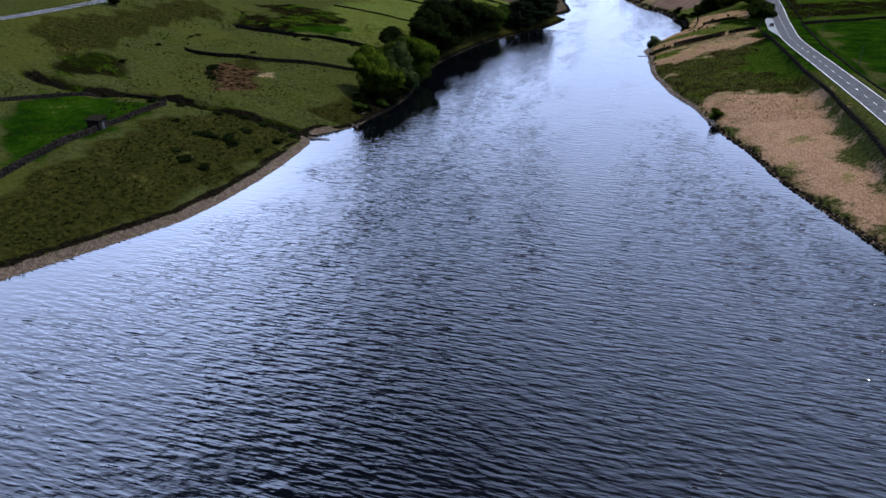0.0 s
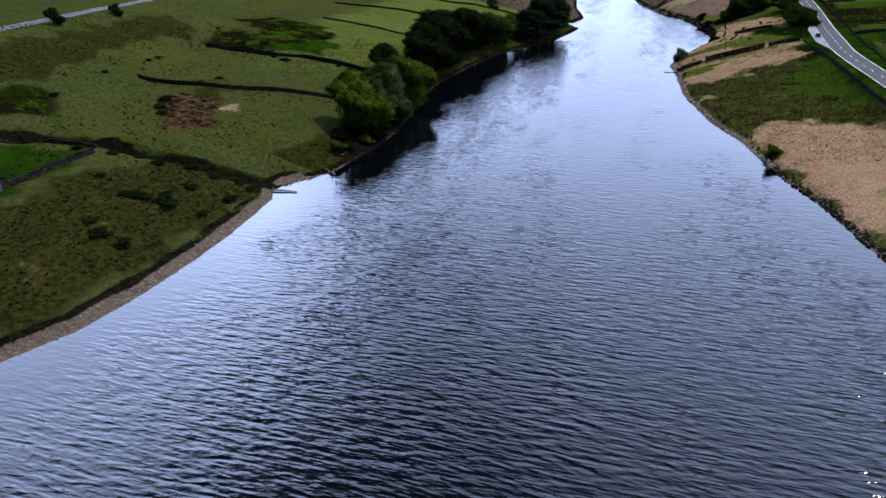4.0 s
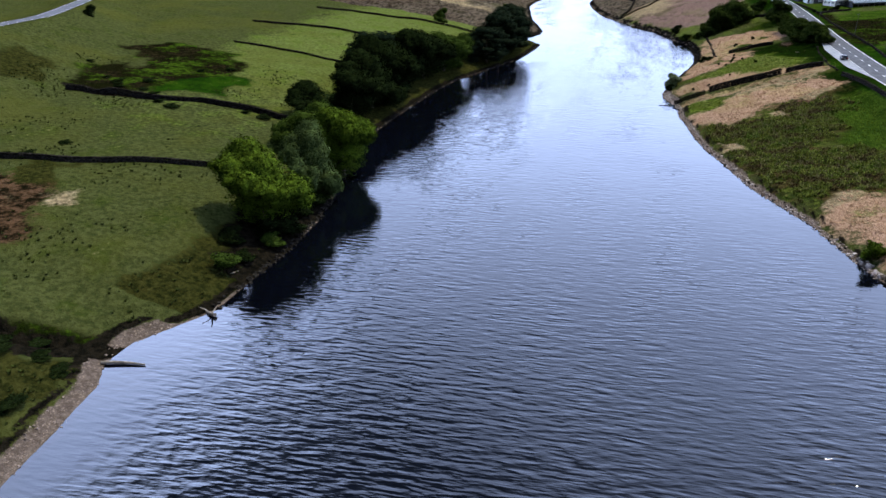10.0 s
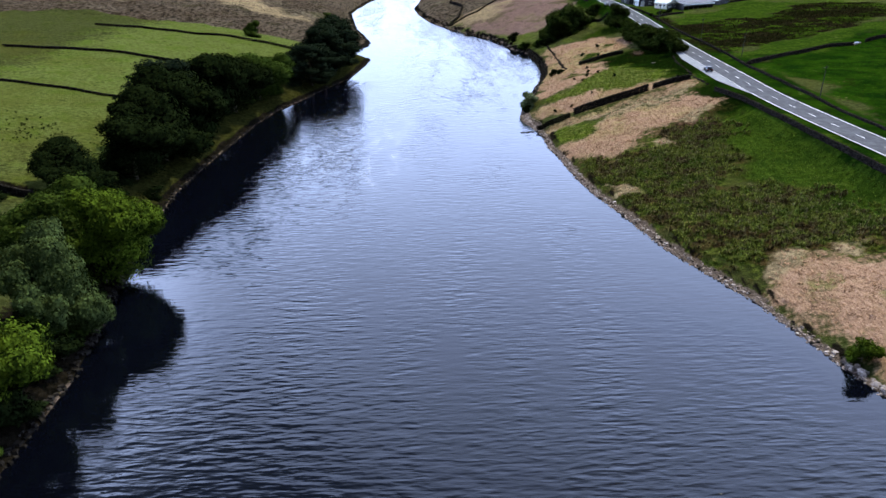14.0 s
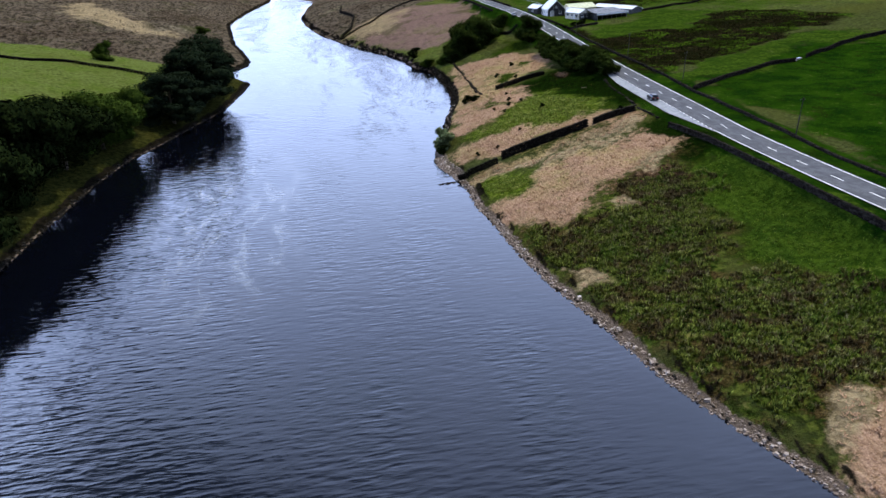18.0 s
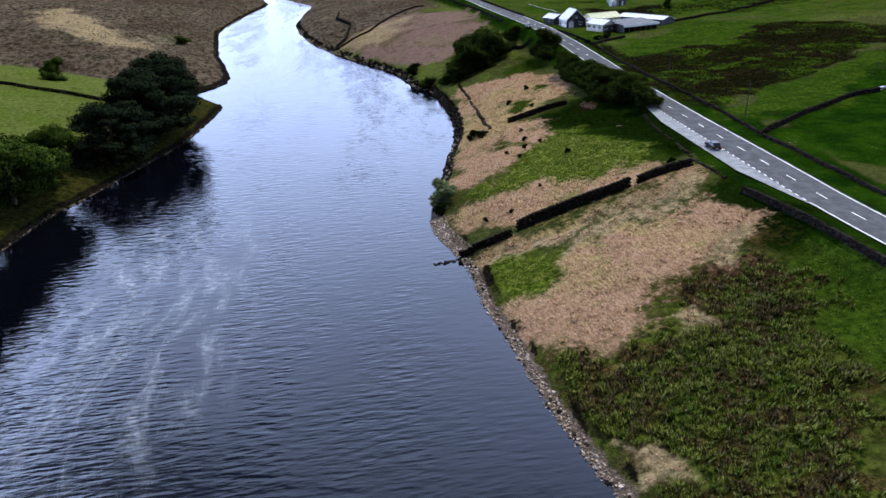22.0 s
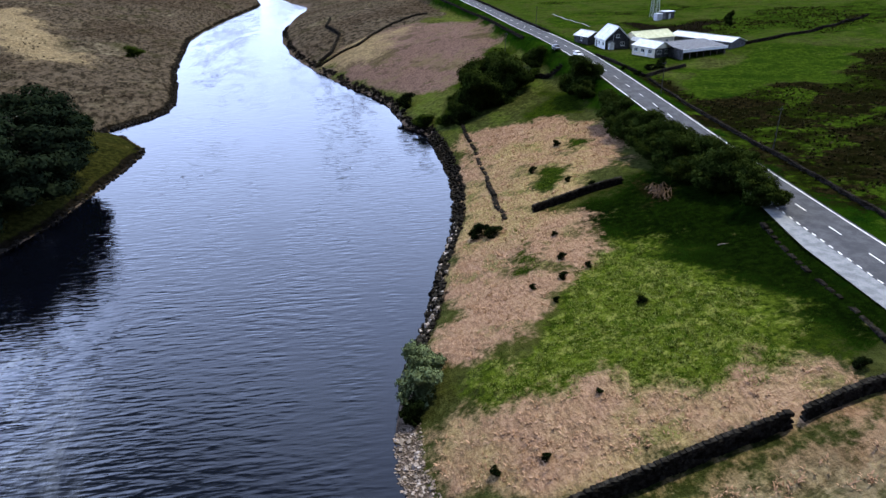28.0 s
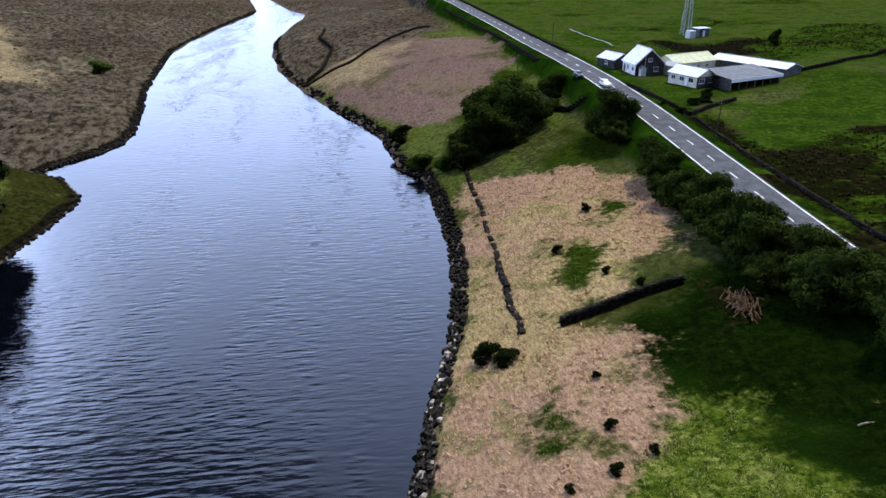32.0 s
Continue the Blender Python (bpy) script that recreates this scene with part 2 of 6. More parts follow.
    # bare russet peat among cut rushes
    russet = m.mix(m.step(m.noise(0.40, 7, 0.78), 0.42, 0.60), (0.006, 0.005, 0.003), (0.085, 0.048, 0.035))
    c = m.mix(zone(ze[0], 0.16), c, russet)
    # well-grazed bright sward
    vivid = m.mix(m.step(fine, 0.34, 0.66), (0.014, 0.030, 0.004), (0.044, 0.076, 0.010))
    vivid = m.mix(m.math("MULTIPLY", m.step(m.noise(0.16, 6, 0.75), 0.46, 0.60), 0.75), vivid, (0.012, 0.028, 0.004))
    c = m.mix(zone(ze[1], 0.2), c, vivid)
    # iron-stained ground keeps the greens olive
    olive = m.n.new("ShaderNodeVectorMath")
    olive.operation = "MULTIPLY"
    m.l.new(c, olive.inputs[0])
    olive.inputs[1].default_value = (0.86, 0.86, 0.64)
    c = olive.outputs[0]
    # dead bracken
    strands = m.noise(1.6, 4, 0.75, (1.6, 0.55, 1.0), 24)
    brack = m.mix(m.step(strands, 0.34, 0.64), (0.172, 0.103, 0.065), (0.325, 0.204, 0.132))
    brack = m.mix(m.math("MULTIPLY", m.step(m.noise(0.22, 5), 0.5, 0.68), 0.5), brack, (0.285, 0.190, 0.115))
    brack = m.mix(m.math("MULTIPLY", m.step(m.noise(0.018, 5, 0.7), 0.50, 0.62), 0.75), brack, m.mix(m.step(strands, 0.34, 0.64), (0.150, 0.115, 0.045), (0.330, 0.260, 0.110)))
    brack = m.mix(m.math("MULTIPLY", m.step(m.noise(0.09, 6, 0.75, (1, 1, 1), 60), 0.53, 0.66), 0.45), brack, m.mix(m.step(strands, 0.34, 0.64), (0.070, 0.046, 0.024), (0.200, 0.140, 0.070)))
    brack = m.mix(m.math("MULTIPLY", m.step(m.noise(0.11, 6, 0.7, (1, 1, 1), 20), 0.55, 0.65), 0.60), brack, m.mix(m.step(fine, 0.4, 0.6), (0.036, 0.050, 0.009), (0.100, 0.125, 0.020)))
    c = m.mix(zone(za[0], 0.18), c, brack)
    # dull purple-brown fern litter of the far slopes
    umber = m.mix(m.step(strands, 0.34, 0.64), (0.070, 0.044, 0.036), (0.185, 0.122, 0.098))
    umber = m.mix(m.math("MULTIPLY", m.step(m.noise(0.06, 6, 0.75), 0.50, 0.62), 0.6), umber, (0.120, 0.098, 0.050))
    umber = m.mix(m.math("MULTIPLY", m.step(m.noise(0.045, 7, 0.8, (1, 1, 1), 50), 0.51, 0.60), 0.7), umber, m.mix(m.step(fine, 0.4, 0.6), (0.026, 0.022, 0.010), (0.085, 0.078, 0.030)))
    umber = m.mix(m.math("MULTIPLY", m.step(m.noise(0.30, 6, 0.8), 0.54, 0.62), 0.5), umber, (0.040, 0.026, 0.020))
    c = m.mix(zone(zf[0], 0.2), c, umber)
    # heather moor
    heather = m.noise(0.45, 6, 0.75, (1.0, 0.5, 1.0), 35)
    moor = m.mix(m.step(heather, 0.38, 0.62), (0.017, 0.014, 0.010), (0.100, 0.078, 0.054))
    moor = m.mix(m.math("MULTIPLY", m.step(m.noise(0.03, 6, 0.75), 0.54, 0.68), 0.7), moor, m.mix(m.step(heather, 0.4, 0.6), (0.070, 0.058, 0.036), (0.190, 0.165, 0.105)))
    moor = m.mix(m.math("MULTIPLY", m.step(m.noise(0.05, 5), 0.54, 0.68), 0.6), moor, (0.030, 0.030, 0.012))
    moor = m.mix(m.math("MULTIPLY", m.step(m.noise(0.011, 5, 0.65), 0.47, 0.60), 0.65), moor, m.mix(m.step(heather, 0.4, 0.6), (0.016, 0.011, 0.008), (0.060, 0.044, 0.030)))
    c = m.mix(zone(zc[0]), c, moor)
    # bleached straw
    straw = m.mix(m.step(fine, 0.35, 0.65), (0.120, 0.089, 0.050), (0.275, 0.212, 0.122))
    straw = m.mix(m.math("MULTIPLY", m.step(m.noise(0.16, 6, 0.75), 0.50, 0.64), 0.7), straw, (0.095, 0.078, 0.044))
    c = m.mix(zone(zb[2], 0.3), c, straw)
    # shingle and mud at the water's edge
    stones_d = m.cells(3.2)[0]
    shingle = m.mix(m.step(m.noise(1.3, 5), 0.35, 0.65), (0.085, 0.062, 0.048), (0.200, 0.152, 0.122))
    shingle = m.mix(m.math("MULTIPLY", m.step(stones_d, 0.2, 0.42), 0.6), shingle, (0.050, 0.040, 0.032))
    c = m.mix(zone(zc[1], 0.12), c, shingle)
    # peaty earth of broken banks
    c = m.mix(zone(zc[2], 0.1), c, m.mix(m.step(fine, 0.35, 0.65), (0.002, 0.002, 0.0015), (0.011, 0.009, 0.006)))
    damp = m.n.new("ShaderNodeVectorMath")
    damp.operation = "SCALE"
    m.l.new(c, damp.inputs[0])
    damp.inputs["Scale"].default_value = 0.84
    m.colour(damp.outputs[0])
    relief = m.math("ADD", m.math("MULTIPLY", fine, 1.0), m.math("MULTIPLY", tuft, 0.5))
    m.bump(relief, 0.9, 0.5)
    return m.mat


def water_material():
    m = Mat("lake_water", 0.05, 0.5)
    m.bsdf.inputs["IOR"].default_value = 1.333
    chop = m.noise(1.0, 1.6, 0.5, (0.25, 0.98, 1.0), 4)
    cross = m.noise(1.0, 1.2, 0.5, (0.40, 0.76, 1.0), -17)
    crest = m.math("ABSOLUTE", m.math("SUBTRACT", m.noise(1.0, 1.0, 0.5, (0.20, 0.78, 1.0), -5), 0.5))
    ripple_fine = m.noise(1.0, 2, 0.5, (0.62, 2.0, 1.0), 6)
    swell = m.noise(0.09, 3, 0.5)
    # wind-blown streaks drawn out along the valley
    gust = m.step(m.noise(1.0, 3, 0.5, (0.09, 0.016, 1.0), -14), 0.36, 0.66)
    tall = m.math("ADD", m.math("MULTIPLY", chop, 0.80), m.math("MULTIPLY", cross, 0.34))
    tall = m.math("ADD", tall, m.math("MULTIPLY", ripple_fine, 0.24))
    tall = m.math("SUBTRACT", tall, m.math("MULTIPLY", crest, 0.85))
    tall = m.math("SUBTRACT", tall, 0.60)
    tall = m.math("MULTIPLY", tall, m.math("ADD", m.math("MULTIPLY", gust, 0.34), 0.68))
    # calm under the lee of the banks
    lee = m.attribute("lee")
    tall = m.math("MULTIPLY", tall, m.math("SUBTRACT", 1.0, m.math("MULTIPLY", lee[0], 0.84)))
    # the open lower reach is choppier than the sheltered upper one
    axes_at = m.n.new("ShaderNodeSeparateXYZ")
    m.l.new(m.where, axes_at.inputs[0])
    open_reach = m.math("SUBTRACT", 1.0, m.step(axes_at.outputs[1], 120, 240))
    # deep peaty water, near-black, its body colour slightly paler up the valley
    body = m.mix(m.math("ADD", m.math("MULTIPLY", open_reach, 0.8), m.math("MULTIPLY", m.noise(0.01, 3), 0.2)), (0.0010, 0.0014, 0.0030), (0.0003, 0.0004, 0.0010))
    # windrows of thin foam adrift off the wooded point
    sway = m.n.new("ShaderNodeCombineXYZ")
    m.l.new(m.math("MULTIPLY", m.noise(0.030, 2, 0.5), 12.0), sway.inputs[0])
    swayed = m.n.new("ShaderNodeVectorMath")
    m.l.new(m.where, swayed.inputs[0]), m.l.new(sway.outputs[0], swayed.inputs[1])

    def drawn_noise(across, along_it, detail, rough, bend, turn):
        at = m.n.new("ShaderNodeMapping")
        at.inputs["Scale"].default_value, at.inputs["Rotation"].default_value = (across, along_it, 1.0), (0, 0, radians(turn))
        m.l.new(swayed.outputs[0], at.inputs["Vector"])
        tex = m.n.new("ShaderNodeTexNoise")
        for name, v in (("Scale", 1.0), ("Detail", detail), ("Roughness", rough), ("Distortion", bend)):
            tex.inputs[name].default_value = v
        m.l.new(at.outputs["Vector"], tex.inputs["Vector"])
        return tex.outputs["Fac"]

    across = m.math("DIVIDE", m.math("ADD", axes_at.outputs[0], 60), 21)
    along = m.math("DIVIDE", m.math("SUBTRACT", axes_at.outputs[1], 354), 64)
    spread = m.math("SUBTRACT", 1.0, m.step(m.math("ADD", m.math("MULTIPLY", across, across), m.math("MULTIPLY", along, along)), 0.1, 1.0))
    rows = m.step(drawn_noise(0.26, 0.060, 6, 0.66, 0.5, -6), 0.42, 0.72)
    broken = m.step(m.noise(1.0, 4, 0.65, (0.55, 1.1, 1.0), 3), 0.40, 0.66)
    foam = m.math("MULTIPLY", m.math("MULTIPLY", rows, spread), m.math("ADD", 0.25, m.math("MULTIPLY", broken, 0.75)))
    tall = m.math("MULTIPLY", tall, m.math("ADD", m.math("MULTIPLY", open_reach, 1.15), 1.35))
    # glassy slicks that wander up the sheltered reach
    sheltered = m.math("SUBTRACT", 1.0, open_reach)
    veil = m.step(drawn_noise(0.050, 0.011, 4, 0.6, 0.8, -4), 0.42, 0.62)
    wisp = m.step(drawn_noise(0.16, 0.034, 6, 0.66, 0.5, -5), 0.44, 0.64)
    slick = m.math("MULTIPLY", m.math("ADD", m.math("MULTIPLY", veil, 0.55), m.math("MULTIPLY", wisp, 0.45)), sheltered)
    m.colour(m.mix(m.math("MULTIPLY", foam, 0.45), body, (0.30, 0.33, 0.37)))
    tall = m.math("MULTIPLY", tall, m.math("SUBTRACT", 1.2, m.math("MULTIPLY", slick, 1.0)))
    m.bump(m.math("ADD", tall, m.math("MULTIPLY", swell, 0.5)), 1.0, 0.13)
    return m.mat


def leaf_material(name, dark, light):
    m = Mat(name, 0.9, 0.0)
    m.bsdf.inputs["Subsurface Weight"].default_value = 0.0
    c = m.mix(m.math("MULTIPLY", m.island(), 0.75), dark, light)
    c = m.mix(m.math("MULTIPLY", m.step(m.noise(0.45, 4), 0.4, 0.62), 0.6), c, tuple(v * 1.35 for v in light))
    m.colour(c)
    trans = m.n.new("ShaderNodeBsdfTranslucent")
    m.put(trans.inputs["Color"], c)
    mixer = m.n.new("ShaderNodeMixShader")
    mixer.inputs[0].default_value = 0.05
    m.l.new(m.bsdf.outputs[0], mixer.inputs[1])
    m.l.new(trans.outputs[0], mixer.inputs[2])
    m.l.new(mixer.outputs[0], m.n["Material Output"].inputs["Surface"])
    return m.mat


GROUND = ground_material()
WATER = water_material()
ASPHALT = speckled("worn_asphalt", (0.050, 0.052, 0.058), (0.080, 0.081, 0.089), 0.5, 0.95, 14, 0.05, 0.3, 0.01)
LAYBY = speckled("pale_gravelly_tarmac", (0.12, 0.127, 0.138), (0.20, 0.207, 0.218), 0.8, 0.9, 12, 0.3, 0.4, 0.015)
PAINT = speckled("road_paint", (0.62, 0.62, 0.58), (0.80, 0.80, 0.77), 3, 0.7, 25, 0.3, 0.1, 0.004)
STONE = speckled("gritstone", (0.009, 0.008, 0.007), (0.040, 0.036, 0.030), 1.7, 0.95, 9, 0.0, 0.6, 0.04, 0.5)
STONE_ISLE = speckled("gritstone_rubble", (0.008, 0.007, 0.006), (0.034, 0.030, 0.025), 1.7, 0.95, 9, 0.0, 0.6, 0.04, 0.6, True)
PALE_STONE = speckled("washed_shore_stone", (0.19, 0.150, 0.125), (0.43, 0.365, 0.320), 1.2, 0.85, 8, 0.3, 0.5, 0.03, 0.55)
PALE_ISLE = speckled("washed_shingle", (0.13, 0.095, 0.073), (0.34, 0.262, 0.212), 1.2, 0.85, 8, 0.3, 0.5, 0.03, 0.7, True)
BARK = speckled("bark", (0.045, 0.036, 0.028), (0.12, 0.10, 0.08), 3, 0.9, 18, 0.2, 0.8, 0.03)
LEAF_BRIGHT = leaf_material("spring_leaves", (0.004, 0.009, 0.002), (0.058, 0.090, 0.008))
LEAF_GREEN = leaf_material("green_leaves", (0.006, 0.013, 0.003), (0.034, 0.053, 0.008))
LEAF_GREY = leaf_material("grey_green_leaves", (0.009, 0.016, 0.005), (0.046, 0.066, 0.020))
LEAF_DARK = leaf_material("dark_leaves", (0.002, 0.004, 0.0015), (0.009, 0.014, 0.004))
LEAF_HEDGE = leaf_material("hawthorn_leaves", (0.003, 0.006, 0.002), (0.028, 0.042, 0.008))
LEAF_WILLOW = leaf_material("willow_leaves", (0.040, 0.058, 0.026), (0.130, 0.160, 0.078))
NEEDLE = leaf_material("pine_needles", (0.003, 0.006, 0.004), (0.012, 0.018, 0.009))


# ---------------------------------------------------------------- small helpers
def link_mesh(name, verts, faces, material, parent=None, smooth=False):
    me = bpy.data.meshes.new(name)
    me.from_pydata(verts, [], faces)
    me.materials.append(material)
    if smooth:
        me.polygons.foreach_set("use_smooth", [True] * len(me.polygons))
    ob = new(name, me)
    if parent is not None:
        ob.parent = parent
    return ob


def part(name, bm, material, parent=None, label=""):
    """Links a bmesh as one mesh object under a thing or a part."""
    me = bpy.data.meshes.new(name)
    bm.to_mesh(me)
    bm.free()
    me.materials.append(material)
    ob = new(name, me)
    if parent is not None:
        ob.parent = parent
    return tagged(ob, label)


def thing(name, x, y, z, label, category, group="", turn=0.0, kind=""):
    ob = new(name)
    ob.empty_display_size = 0.3
    ob.matrix_basis = pose(x, y, z, 0, 0, turn)
    return tagged(ob, label, category, group, kind)


def box(bm, x0, x1, y0, y1, z0, z1, bevel=0.0):
    r = bmesh.ops.create_cube(bm, size=1.0)
    for v in r["verts"]:
        v.co = Vector((x0 + (v.co.x + 0.5) * (x1 - x0), y0 + (v.co.y + 0.5) * (y1 - y0), z0 + (v.co.z + 0.5) * (z1 - z0)))
    if bevel:
        edges = list({e for v in r["verts"] for e in v.link_edges})
        bmesh.ops.bevel(bm, geom=edges, offset=bevel, segments=1, affect="EDGES")
    return bm


def boxed(name, material, parent, *dims, bevel=0.0, label=""):
    return part(name, box(bmesh.new(), *dims, bevel=bevel), material, parent, label)


def inside(x, y, poly, soft):
    """1 well inside a polygon, 0 well outside, one half on its edge."""
    poly = np.array(poly, float)
    hit = np.zeros(x.shape, bool)
    for (ax, ay), (bx, by) in zip(poly, np.roll(poly, -1, 0)):
        if ay != by:
            hit ^= ((ay > y) != (by > y)) & (x < (bx - ax) * (y - ay) / (by - ay) + ax)
    d = to_line(x, y, np.vstack([poly, poly[:1]]))[0]
    return np.clip(0.5 + np.where(hit, d, -d) / (2 * soft), 0, 1)


# ---------------------------------------------------------------- the lie of the land
LEFT_SHORE_NEAR = [
    (-150, -400), (-130, -60), (-114, 40), (-106, 82), (-100, 96), (-93.2, 113), (-91.8, 126), (-91.6, 140), (-92.2, 151), (-93.2, 161),
    (-94.4, 170), (-94.8, 173), (-97.4, 178), (-97, 183.5), (-93.5, 189), (-90, 194.5), (-89, 207), (-88.3, 218), (-88.5, 235), (-91, 250),
    (-96, 278), (-98.5, 296), (-100, 312), (-98.5, 345), (-96, 377), (-92.5, 399), (-88, 411), (-82, 430), (-74, 455)]
LEFT_SHORE_FAR = [
    (-71.5, 475), (-70, 490), (-68.8, 505), (-70.5, 512), (-78, 524), (-86.5, 530), (-85, 536), (-78, 546), (-74, 556),
    (-74, 570), (-76, 580), (-82, 612), (-87.5, 636), (-95, 690), (-102, 745), (-101, 800), (-95, 881), (-84, 985),
    (-95, 1055), (-120, 1200), (-400, 3200)]
RIGHT_SHORE_NEAR = [
    (110, -400), (68, 40), (50, 110), (42.4, 136), (37, 151), (29, 175), (24, 199), (18.6, 215), (16, 226), (14, 235), (11, 250),
    (6.7, 262), (4, 269), (2.4, 276), (1.2, 283), (-0.7, 292), (-2.8, 301), (-4.5, 312), (-5.8, 330), (-7, 340), (-6.8, 351),
    (-7.3, 358), (-8.6, 364), (-10.2, 372), (-10, 379), (-7.4, 392), (-3, 405), (0.8, 421), (5, 434.5), (7, 443), (9, 456)]
RIGHT_SHORE_FAR = [
    (10.4, 470), (10.5, 485), (10, 502), (9.5, 512), (4.2, 521), (3, 536), (0.6, 556), (-5, 572), (-12, 589), (-20, 615), (-26, 632),
    (-34, 660), (-39, 680), (-46, 728), (-50, 770), (-50, 800), (-47, 850), (-42, 930), (-42, 960), (-60, 1010), (-86, 1125), (-100, 1200), (-380, 3200)]
LEFT = np.array(LEFT_SHORE_NEAR + LEFT_SHORE_FAR, float)
RIGHT = np.array(RIGHT_SHORE_NEAR + RIGHT_SHORE_FAR, float)
ROAD = np.array([(62, -300), (60, 100), (55.5, 220), (52, 280), (50, 310), (49.3, 335), (50.8, 357), (53.3, 398), (56.4, 432), (58.2, 466), (59, 500), (59, 530), (57.5, 556), (55.8, 590), (54, 640), (50, 720), (46, 820), (48, 950), (70, 1150), (200, 1600)], float)
ROAD_Z = np.array([9, 10, 11.8, 13, 13.6, 14, 14.3, 14.8, 15, 16.5, 18.5, 20, 21, 21.6, 22.8, 24.5, 26, 27, 28, 30], float)
HIGH_ROAD = np.array([(-205, -200), (-205, 150), (-208, 195), (-217, 235), (-227, 268), (-236, 305), (-248, 350), (-290, 430), (-420, 560)], float)
HIGH_ROAD_Z = np.array([29, 30, 30.5, 30.8, 31, 31, 31, 32, 40], float)

DITCH = np.array([(-6, 355.5), (5, 353.2), (12, 353.4), (20, 354), (30, 356)], float)
GULLY = np.array([(-172, 156), (-158, 164), (-150, 170), (-140, 172), (-127, 172), (-116, 174), (-109, 177.5), (-98, 180)], float)
FIELD_BANK = np.array([(-189, 288), (-174, 284), (-164, 287), (-153, 290), (-145, 294), (-135, 294), (-123, 292)], float)

RIGHT_D = [-60, -6, 0, 1.7, 2.5, 9, 14, 32, 44, 60, 90, 150, 300, 900]
RIGHT_Y = [0, 150, 300, 360, 376, 392, 410, 480, 600, 900, 1500]
right_rows = []
right_rows.append([-9, -2, 0, .4, 1.1, 3, 4, 7, 9, 10, 11, 15, 24, 60])
right_rows.append([-9, -2, 0, .4, 1.2, 3, 4, 7, 9, 10.5, 12, 16, 24, 60])
right_rows.append([-9, -2, 0, .3, 1.2, 3, 4, 7.2, 9.5, 12, 13.5, 16, 24, 60])
right_rows.append([-9, -2, 0, .3, 1.2, 4, 5.8, 10.5, 13, 15, 15.5, 18, 26, 60])
right_rows.append([-9, -2, 0, .3, .6, 4.2, 6.2, 11, 13.3, 15, 15.5, 18, 26, 60])
right_rows.append([-9, -2, 0, 1.5, 2.3, 5, 7, 11.3, 13.5, 15, 15.5, 18, 26, 60])
right_rows.append([-9, -2, 0, 1.7, 2.7, 5.6, 7.6, 11.5, 13.6, 15, 15.5, 18, 26, 60])
right_rows.append([-9, -2, 0, 1.7, 2.6, 5, 6.8, 11, 13.5, 16.5, 17.5, 20, 28, 60])
right_rows.append([-9, -2, 0, 1.4, 2.2, 5.2, 7.4, 13, 16.5, 19.5, 20, 22, 30, 64])
right_rows.append([-9, -2, 0, 1.4, 2.2, 4, 5, 8, 10, 12, 14, 16, 22, 30])
right_rows.append([-9, -2, 0, 1.4, 2.2, 3, 4, 6, 8, 9, 11, 12, 15, 18])
RIGHT_H = np.array(right_rows, float)
LEFT_D = [-60, -6, 0, 1.6, 2.3, 20, 40, 60, 80, 110, 160, 300, 900]
LEFT_Y = [0, 150, 250, 350, 490, 560, 1000, 1500]
left_rows = []
left_rows.append([-9, -2, 0, .3, 1.0, 6, 9.5, 12, 14, 17, 20, 34, 60])
left_rows.append([-9, -2, 0, .3, 1.0, 7, 10.5, 12.3, 14, 17, 20, 34, 60])
left_rows.append([-9, -2, 0, .3, 1.0, 7, 10.5, 13, 15, 17.5, 21, 30, 60])
left_rows.append([-9, -2, 0, .3, 1.1, 7.5, 11.5, 14.5, 17, 20, 24, 32, 60])
left_rows.append([-9, -2, 0, .3, 1.1, 7, 11, 14.5, 17, 20, 25, 32, 60])
left_rows.append([-9, -2, 0, .3, 1.6, 6, 10, 13.5, 17, 20.5, 24, 28, 36])
left_rows.append([-9, -2, 0, .3, 1.6, 6, 9, 11, 13, 15, 17, 20, 28])
left_rows.append([-9, -2, 0, .3, 1.6, 4, 6, 8, 9, 10, 12, 14, 18])
LEFT_H = np.array(left_rows, float)


def to_line(x, y, pts):
    """Distance from the points (x, y) to a polyline, and how far along it (in its corners) the nearest place lies."""
    best, along = np.full(x.shape, 1e9), np.zeros(x.shape)
    for n in range(len(pts) - 1):
        (ax, ay), (bx, by) = pts[n], pts[n + 1]
        dx, dy = bx - ax, by - ay
        f = np.clip(((x - ax) * dx + (y - ay) * dy) / (dx * dx + dy * dy), 0, 1)
        d = np.hypot(x - ax - f * dx, y - ay - f * dy)
        near = d < best
        best, along = np.where(near, d, best), np.where(near, n + f, along)
    return best, along


def table(d, y, ds, ys, hs):
    """Two-way reading of a table of heights: by distance from the shore and by the way up the valley."""
    k = np.clip(np.searchsorted(ys, y) - 1, 0, len(ys) - 2)
    f = np.clip((y - np.take(ys, k)) / (np.take(ys, k + 1) - np.take(ys, k)), 0, 1)
    cols = np.stack([np.interp(d, ds, row) for row in hs])
    low, high = np.take_along_axis(cols, k[None], 0)[0], np.take_along_axis(cols, k[None] + 1, 0)[0]
    return low * (1 - f) + high * f


def shore_distance(x, y):
    """Metres from the water's edge on the left and on the right bank: more than 0 on land."""
    dl, dr = to_line(x, y, LEFT)[0], to_line(x, y, RIGHT)[0]
    dl = np.where(x < np.interp(y, LEFT[:, 1], LEFT[:, 0]), dl, -dl)
    dr = np.where(x > np.interp(y, RIGHT[:, 1], RIGHT[:, 0]), dr, -dr)
    return dl, dr


